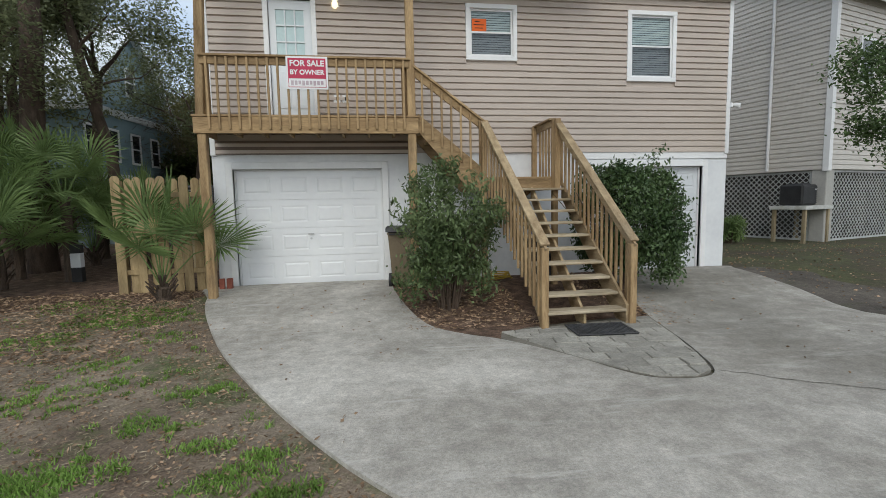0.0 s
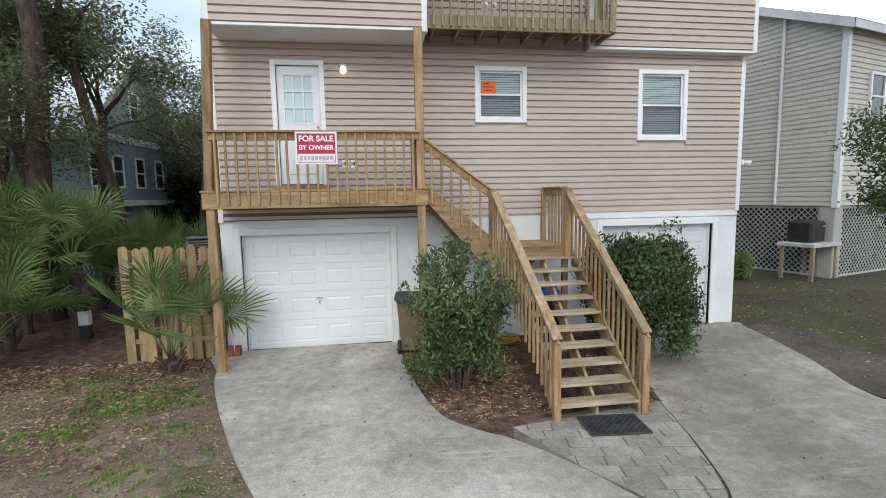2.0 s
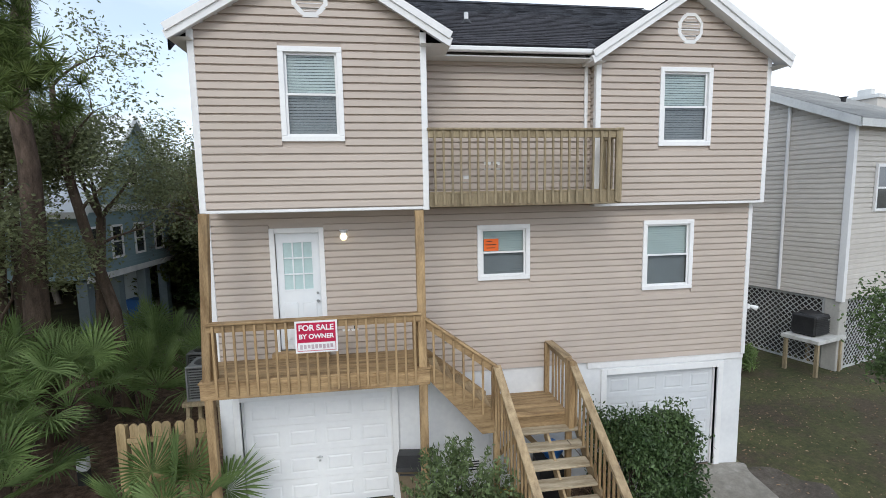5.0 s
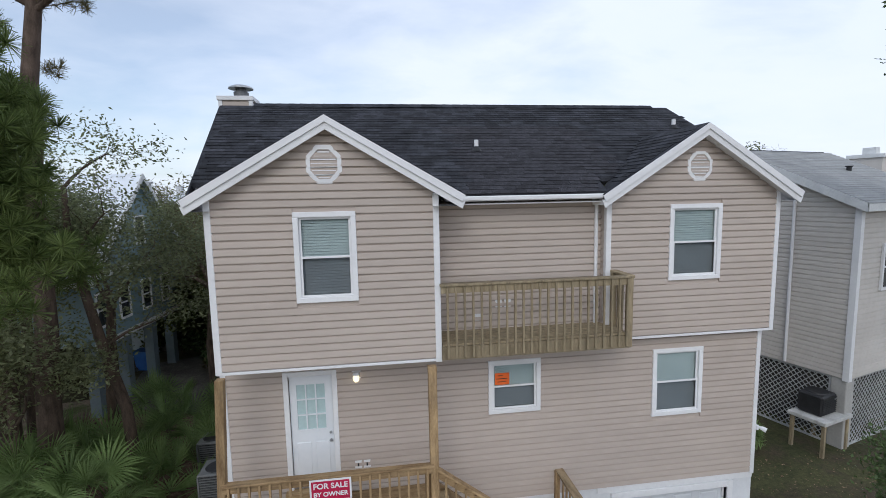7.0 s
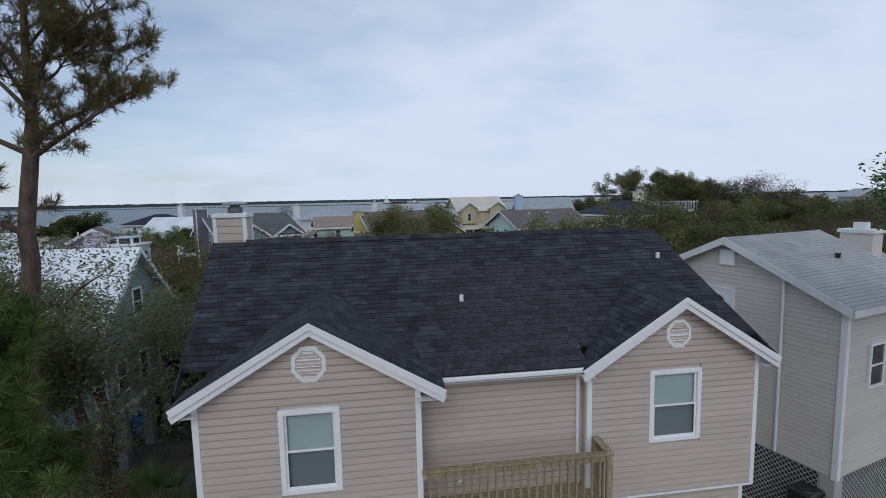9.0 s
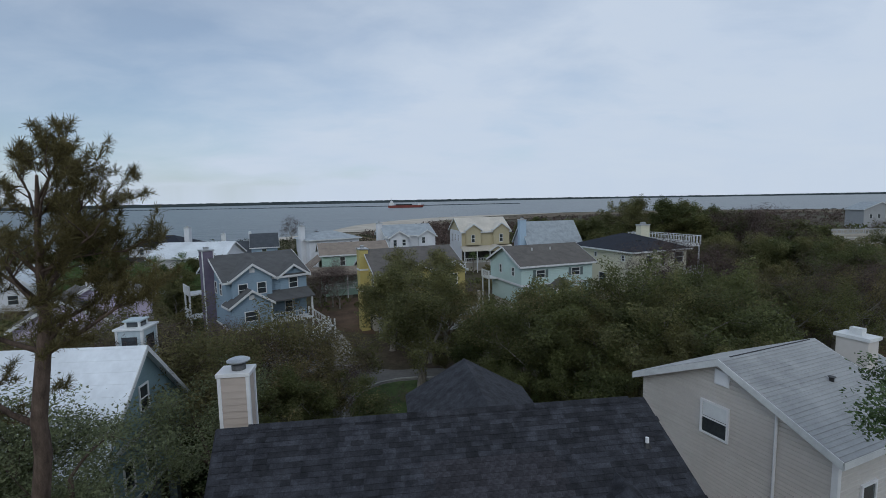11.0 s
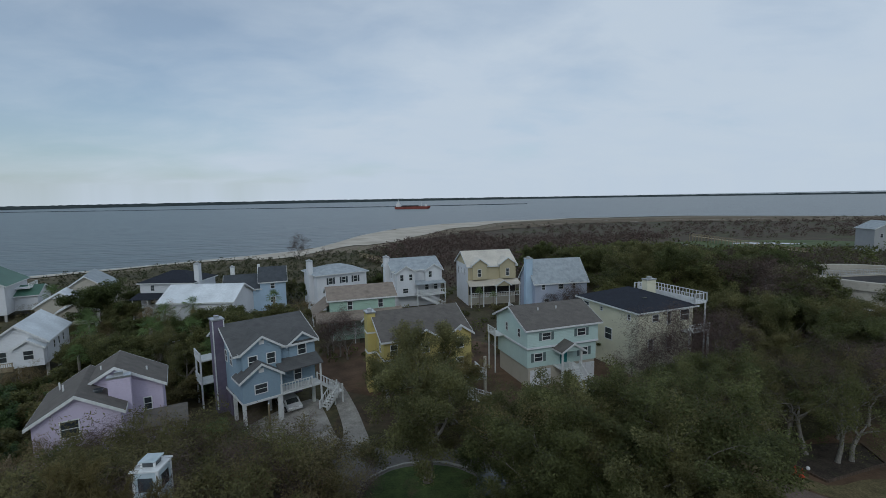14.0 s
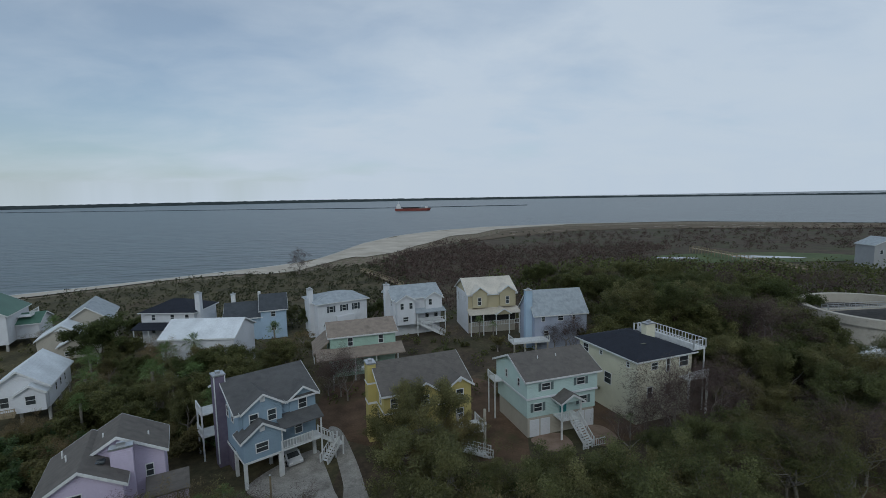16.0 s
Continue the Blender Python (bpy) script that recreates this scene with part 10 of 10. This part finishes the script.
def grass_tufts():
    nr, rng = np.random.default_rng(14), random.Random(14)
    spots = []
    for cx, cy, r, n in ((-0.76, -1.72, 0.6, 240), (-1.8, -1.0, 0.45, 70), (-1.5, -2.5, 0.4, 60), (0.74, -5.95, 0.3, 70), (1.42, -4.5, 0.12, 16), (2.05, -5.9, 0.12, 22), (1.94, -6.16, 0.2, 40), (1.04, -5.25, 0.22, 26), (1.13, -4.6, 0.16, 20),
                         (1.64, -5.66, 0.14, 22), (2.3, -6.4, 0.18, 40), (-0.2, -3.5, 0.3, 22), (0.5, -6.1, 0.3, 90), (-3.4, -2.8, 0.9, 120), (-0.6, -4.6, 0.6, 80), (1.3, -7.2, 0.5, 60), (-2.4, -4.6, 0.9, 60), (0.1, -2.6, 0.3, 20), (0.35, -4.2, 0.25, 20)):
        for _ in range(n):
            q, a = r * rng.random() ** 0.7, rng.uniform(0, 6.28)
            spots.append((cx + 1.5 * q * math.cos(a), cy + 0.8 * q * math.sin(a)))
    for _ in range(620):
        spots.append((rng.uniform(-7, 2.6), rng.uniform(-8.5, -1.2)))
    quad = []
    for x, y in spots:
        if x > drive_x(y) - 0.08:
            continue
        for _ in range(16):
            a, ln, w = rng.uniform(0, 6.28), rng.uniform(0.02, 0.042), rng.uniform(0.004, 0.008)
            px, py_, z = x + rng.gauss(0, 0.03), y + rng.gauss(0, 0.03), gz(x, y)
            dx, dy = math.cos(a), math.sin(a)
            lx, ly = dx * ln * rng.uniform(0.5, 1.2), dy * ln * rng.uniform(0.5, 1.2)
            quad.append([(px - dy * w, py_ + dx * w, z), (px + dy * w, py_ - dx * w, z), (px + lx + dy * w * 0.3, py_ + ly - dx * w * 0.3, z + ln), (px + lx - dy * w * 0.3, py_ + ly + dx * w * 0.3, z + ln)])
    thing("grass", "tufts of bright green winter grass and weeds", "grass", kind="stuff", mb=quads("grass", quad), material=M_GRASS)


for_sale_sign()
fence()
wheeled_bin(pose(3.46, -0.42, 0.0, 0, 0, 172))
condenser(pose(-1.22, 2.96, 0), 1.2)
condenser(pose(-2.1, 5.3, 0), 0.78)
paving()
clay = material("red_brick", (0.2, 0.06, 0.04), (0.3, 0.1, 0.07), 6, 0.9, 0.5, 60)
for x, y, a in ((0.12, -0.24, 8), (0.25, -0.22, -6)):
    br = thing("brick", "loose red clay brick beside the garage", "brick", pose(x, y, 0.03, 0, 0, a), "loose bricks", mb=MB().cbox(-0.045, -0.045, 0, 0.045, 0.045, 0.19, 0.006), material=clay)
# door mat: a rubber plate with a raised lattice
mat_ = thing("doormat", "black rubber scroll doormat at the stairs", "doormat", pose(5.84, -3.5, gz(5.84, -3.5) + 0.053, 0, 0, -4))
part("plate", MB().cbox(-0.4, -0.26, 0, 0.4, 0.26, 0.01, 0.003), M_BLACKPLASTIC, mat_)
rub = material("worn_rubber", (0.03, 0.03, 0.032), (0.075, 0.075, 0.078), 5, 0.55, 0.2, 60)
lat = MB()
for k in range(-7, 8):
    for s_ in (-1, 1):
        a, b = max(-0.38, k * 0.09 - 0.24), min(0.38, k * 0.09 + 0.24)
        if b - a > 0.05:
            lat.beam((a, s_ * (a - k * 0.09), 0.014), (b, s_ * (b - k * 0.09), 0.014), 0.016, 0.01)
for x0, y0, x1, y1 in ((-0.4, -0.25, 0.4, -0.25), (-0.4, 0.25, 0.4, 0.25), (-0.39, -0.26, -0.39, 0.26), (0.39, -0.26, 0.39, 0.26)):
    lat.beam((x0, y0, 0.014), (x1, y1, 0.014), 0.03, 0.012)
part("lattice", lat, rub, mat_)
gap = material("crack_dirt", (0.1, 0.09, 0.074), (0.17, 0.15, 0.125), 6, 0.95, 0.3, 50)
ribbon("driveway_crack", "dark ragged crack across the concrete driveway", "crack", [(6.3, -5.08), (6.5, -5.22), (6.77, -5.45), (7.37, -5.81), (8.2, -6.15), (9.6, -6.6), (11.4, -7.2)], 0.009, 0.04, gap, 4)
ribbon("driveway_crack", "dirt-filled edge between driveway and paving stones", "crack", [(4.5, -3.62), (5.05, -4.35), (5.36, -4.9), (5.6, -5.14), (6.0, -5.21), (6.28, -5.06), (6.5, -4.5), (6.72, -3.7), (6.95, -2.7), (7.28, -1.6)], 0.007, 0.015, gap, 5)
# garden hose: a few loose loops
hose = MB()
hp = []
for k in range(70):
    a = k * 0.36
    r_ = 0.2 + 0.06 * math.sin(k * 0.7)
    hp.append((5.28 + r_ * 1.3 * math.cos(a), -0.42 + r_ * 0.7 * math.sin(a), 0.03 + 0.002 * k))
hose.tube(hp, [0.011] * len(hp), 6)
thing("garden_hose", "coiled yellow garden hose under the stairs", "hose", mb=hose, material=material("yellow_hose", (0.4, 0.27, 0.02), (0.55, 0.38, 0.05), 4, 0.5, 0.05, 40))
# under the landing: blue bag on a dark crate, white tray
thing("crate", "dark plastic crate under the stair landing", "crate", pose(6.1, -0.35, 0.0), mb=MB().cbox(-0.28, -0.22, 0, 0.28, 0.22, 0.78, 0.02), material=M_BLACKPLASTIC)
bag_m = material("blue_bag", (0.02, 0.1, 0.36), (0.05, 0.2, 0.55), 5, 0.35, 0.6, 14)
bag, nb = MB(), 12
for i, (z, r_) in enumerate(((0.78, 0.12), (0.86, 0.19), (0.98, 0.2), (1.08, 0.14), (1.14, 0.05))):
    for k in range(nb):
        a = 2 * math.pi * k / nb
        q = r_ * (1 + 0.14 * math.sin(3 * a + i) + 0.08 * math.sin(5 * a + 2 * i))
        bag.v.append((6.14 + q * math.cos(a), -0.35 + q * math.sin(a), z))
bag.f = [(i * nb + k, i * nb + (k + 1) % nb, (i + 1) * nb + (k + 1) % nb, (i + 1) * nb + k) for i in range(4) for k in range(nb)] + [tuple(range(nb - 1, -1, -1)), tuple(range(4 * nb, 5 * nb))]
thing("plastic_bag", "crumpled blue plastic bag under the landing", "bag", mb=bag, material=bag_m, smooth=True)
part("foundation_vent", MB().cbox(4.45, -0.012, 0.42, 4.8, 0.03, 0.7, 0.004), M_TRIM, house, "white louvred foundation vent")
for k in range(4):
    part("vent_slot", MB().box(4.48, -0.016, 0.46 + k * 0.055, 4.77, -0.004, 0.485 + k * 0.055), M_DARK, house)
# small floodlight at the house corner
fl = part("corner_light", MB().cbox(10.47, -0.06, 3.42, 10.52, 0.02, 3.52, 0.006), M_FRAME, house, "small white corner floodlight")
part("lamp_head", MB().tube([(10.52, -0.03, 3.48), (10.58, -0.09, 3.46), (10.62, -0.14, 3.44)], [0.02, 0.045, 0.05], 10), M_FRAME, fl)
# marker post by the leaf bed
mk = thing("marker_post", "short black and white painted marker post", "post", pose(-3.3, 1.6, 0))
for z0, z1, mt in ((-0.1, 0.32, M_BLACKPLASTIC), (0.32, 0.62, M_STUCCO), (0.62, 0.8, M_BLACKPLASTIC)):
    part("painted_band", MB().cbox(-0.1, -0.07, z0, 0.1, 0.07, z1, 0.006), mt, mk)
cone = thing("traffic_cone", "small orange-red cone in the clearing", "cone", pose(37.47, 26.4, 0.03), mb=MB().tube([(0, 0, 0), (0, 0, 0.04), (0, 0, 0.05), (0, 0, 0.75)], [0.25, 0.25, 0.18, 0.03], 12), material=material("cone_red", (0.5, 0.05, 0.02), (0.6, 0.08, 0.03), 3, 0.5, 0.0))
grass_tufts()
litter_on("leaf_litter", "dead brown oak leaves on the front lawn", M_LITTER, 15000, 31, lambda x, y: 0.0 if x > drive_x(y) - 0.02 else 0.35 + 0.65 * (noise.noise(Vector((x * 0.9, y * 0.9, 2))) > 0), (-7, -8.6, 3.4, -0.6), 0.045, 0.02)
litter_on("straw_litter", "dry straw and dead grass on the front lawn", M_STRAW, 26000, 36, lambda x, y: 0.0 if x > drive_x(y) - 0.02 else 0.25 + 0.75 * (noise.noise(Vector((x * 0.8, y * 0.8, 7))) > -0.1), (-6, -8.6, 3.4, -0.8), 0.05, 0.006, 0.01, 0.8)
litter_on("leaf_litter", "pine bark and leaves in the beds", M_LITTER, 11000, 32, lambda x, y: 1.0 if (3.3 < x < 5.2 and y > -3.0) or x < -0.1 or (6.5 < x < 7.4) else 0, (-7, -3.4, 7.4, -0.1), 0.07, 0.022, 0.025)
litter_on("leaf_litter", "few blown leaves on the concrete driveway", M_LITTER, 260, 33, lambda x, y: 1.0 if drive_x(y) < x < 3.2 or (x > 7 and y < -0.3) else 0, (0, -9, 12, -0.4), 0.05, 0.026, 0.042)
litter_on("leaf_litter", "dead leaves scattered on the side lawn", M_LITTER, 1600, 34, lambda x, y: 1.0, (10.6, -4.5, 18, 4), 0.06, 0.03, 0.02)


# ---- clearing beside the woods: edged bed, old oaks, cones, path ----
flat_patch("path", "brownish paved path across the clearing", "path", [(31.0, 27.2), (34.8, 25.9), (37.9, 22.6), (41.5, 19.6), (40.0, 18.6), (36.0, 21.2), (33.3, 24.1), (30.2, 25.6)], 0.045, speckle(material("brown_paving", (0.12, 0.09, 0.075), (0.2, 0.155, 0.13), 0.5, 0.95, 0.4, 20), 6, 0.75, 1.25), 0.03)
flat_patch("lawn", "dry tan grass beside the edged bed", "lawn", [(33.5, 28.6), (37.4, 28.6), (38.7, 24.6), (43.5, 24.8), (44.5, 22.6), (41.0, 21.0), (37.8, 23.2), (35.2, 26.4)], 0.04, speckle(material("dry_grass", (0.1, 0.085, 0.04), (0.17, 0.14, 0.07), 0.5, 0.95, 0.6, 20, stain=(0.07, 0.09, 0.03), stain_scale=0.4), 6, 0.6, 1.4), 0.08)
bed_pts = [(37.9, 29.0), (39.1, 24.95), (46.4, 26.5), (47.6, 29.8)]
flat_patch("planting_bed", "dark mulched bed under old oaks", "bed", [(38.0, 29.0), (38.6, 26.8), (39.3, 25.2), (42.8, 25.8), (46.2, 26.7), (47.3, 29.6), (42.5, 30.4)], 0.07, speckle(material("bed_mulch", (0.03, 0.024, 0.018), (0.07, 0.055, 0.042), 1.0, 0.95, 0.6, 20, stain=(0.045, 0.06, 0.02), stain_scale=0.5), 8, 0.6, 1.4), 0.05)
edge = thing("bed_edging", "dark timber edging round the planting bed", "edging")
for (ax, ay), (bx, by_) in zip(bed_pts, bed_pts[1:]):
    part("timber", MB().beam((ax, ay, 0.1), (bx, by_, 0.1), 0.16, 0.22, 0.01), M_BARK, edge)
M_PALEBARK = material("pale_lichen_bark", (0.14, 0.13, 0.115), (0.31, 0.29, 0.26), 3.0, 0.95, 0.6, 22, stretch=(3, 3, 0.7))
for x, y, sd, hh, th, ln_ in ((41.0, 29.0, 301, 8.6, 3.6, (-0.22, 0.1, 1)), (42.6, 27.4, 302, 7.4, 2.6, (0.1, 0, 1)), (44.0, 27.4, 303, 7.2, 2.4, (0.35, 0.1, 1))):
    tree("oak_tree", "old live oak with bare pale crooked limbs", sd, hh, th, 0.18, 1.0, M_DARKLEAF, M_PALEBARK, 13, 0.15, 0.08, 0.6, 3, 3, lean=ln_, m=pose(x, y, 0.04), group="live oaks")
pale = tree("oak_tree", "old live oak with pale lichen-covered limbs and thin crown", 311, 9.0, 2.6, 0.2, 1.1, M_OAK2, M_PALEBARK, 12, 0.14, 0.08, 0.6, 3, 3, m=pose(46.5, 31.0, 0.02), group="live oaks")
for x, y, k_, a_ in ((49.8, 32.4, 1.05, 70), (40.2, 32.4, 0.95, 150), (53.0, 31.0, 1.05, 220), (36.6, 31.6, 0.9, 300), (44.0, 34.0, 1.0, 20), (30.5, 31.5, 0.8, 110), (14.5, 25.0, 1.1, 250), (22.5, 24.0, 1.15, 40), (24.6, 24.6, 1.1, 190), (10.5, 33.5, 0.85, 130), (-6.5, 25.5, 0.9, 60), (-2.0, 19.6, 0.85, 280), (57.5, 35.5, 1.1, 330)):
    c = copy_thing(pale, pose(x, y, 0, 0, 0, a_))
    c.scale = (k_, k_, k_)

# ---- thicket beside the slate-blue house ----
browns[1].scale = browns[2].scale = (1.3, 1.3, 1.3)
scatter(browns, [(-13.0, 25.4, 1.1), (-15.5, 21.0, 1.3), (-16.8, 28.8, 0.95), (-9.4, 23.6, 0.95), (-6.2, 21.8, 1.1), (-7.8, 19.6, 1.3), (-3.8, 21.4, 1.15), (-19.0, 23.0, 1.2), (-23.5, 27.5, 1.0), (-15.0, 35.0, 0.7), (-27.0, 30.0, 1.0), (-24.0, 20.0, 1.1), (-28.5, 24.0, 1.1), (-17.5, 17.5, 1.0), (-21.0, 33.0, 0.8)], 41)
grey = tree("bare_tree", "leafless tree with pale grey crooked limbs", 421, 5.6, 1.6, 0.16, 0.9, M_TWIG, M_PALEBARK, 5, 0.4, 0.016, 0.5, 3, 3, m=pose(-3.9, 28.3, 0), group="bare trees")
copy_thing(grey, pose(-5.6, 24.6, 0, 0, 0, 130))
copy_thing(grey, pose(-11.8, 21.8, 0, 0, 0, 240))
for x, y, k_, a_ in ((-10.2, 33.2, 0.62, 20), (-12.0, 31.6, 0.7, 80), (-9.4, 30.6, 0.66, 150), (-11.6, 28.6, 0.7, 210), (-13.8, 33.4, 0.6, 300), (-12.6, 36.2, 0.5, 10), (-8.6, 28.4, 0.6, 90), (-19.0, 52.5, 0.9, 200), (-31.0, 62.0, 1.0, 40), (-40.0, 62.0, 0.9, 70), (-24.5, 60.0, 1.0, 130), (-46.0, 73.0, 0.9, 20), (-36.5, 55.0, 0.8, 330)):
    c = copy_thing(cp, pose(x, y, 0, 0, 0, a_))
    c.scale = (k_ * 1.3, k_ * 1.3, k_ * 1.2)
litter_on("dry_grass", "tall dry tan grass beside the drive", M_STRAW, 5200, 61, lambda x, y: 1.0, (-9.6, 33.6, -4.6, 37.4), 0.55, 0.02, 0.25, 0.1)
pole = thing("utility_pole", "thin weathered timber pole beside the drive", "pole", pose(-7.3, 32.7, 0))
part("pole_shaft", MB().tube([(0, 0, -0.1), (0, 0, 6.6)], [0.11, 0.08], 10), M_GREYWOOD, pole)
part("pole_cap", MB().tube([(0, 0, 6.6), (0, 0, 6.68)], [0.1, 0.06], 10), M_METAL, pole)
copy_thing(cone, pose(37.75, 26.0, 0.03))
thing("ball", "small white ball lying in the clearing", "ball", pose(38.98, 26.67, 0.08), mb=MB().tube([(0, 0, 0), (0, 0, 0.05), (0, 0, 0.17), (0, 0, 0.29), (0, 0, 0.34)], [0.03, 0.12, 0.17, 0.12, 0.03], 14), material=M_TRIM, smooth=True)
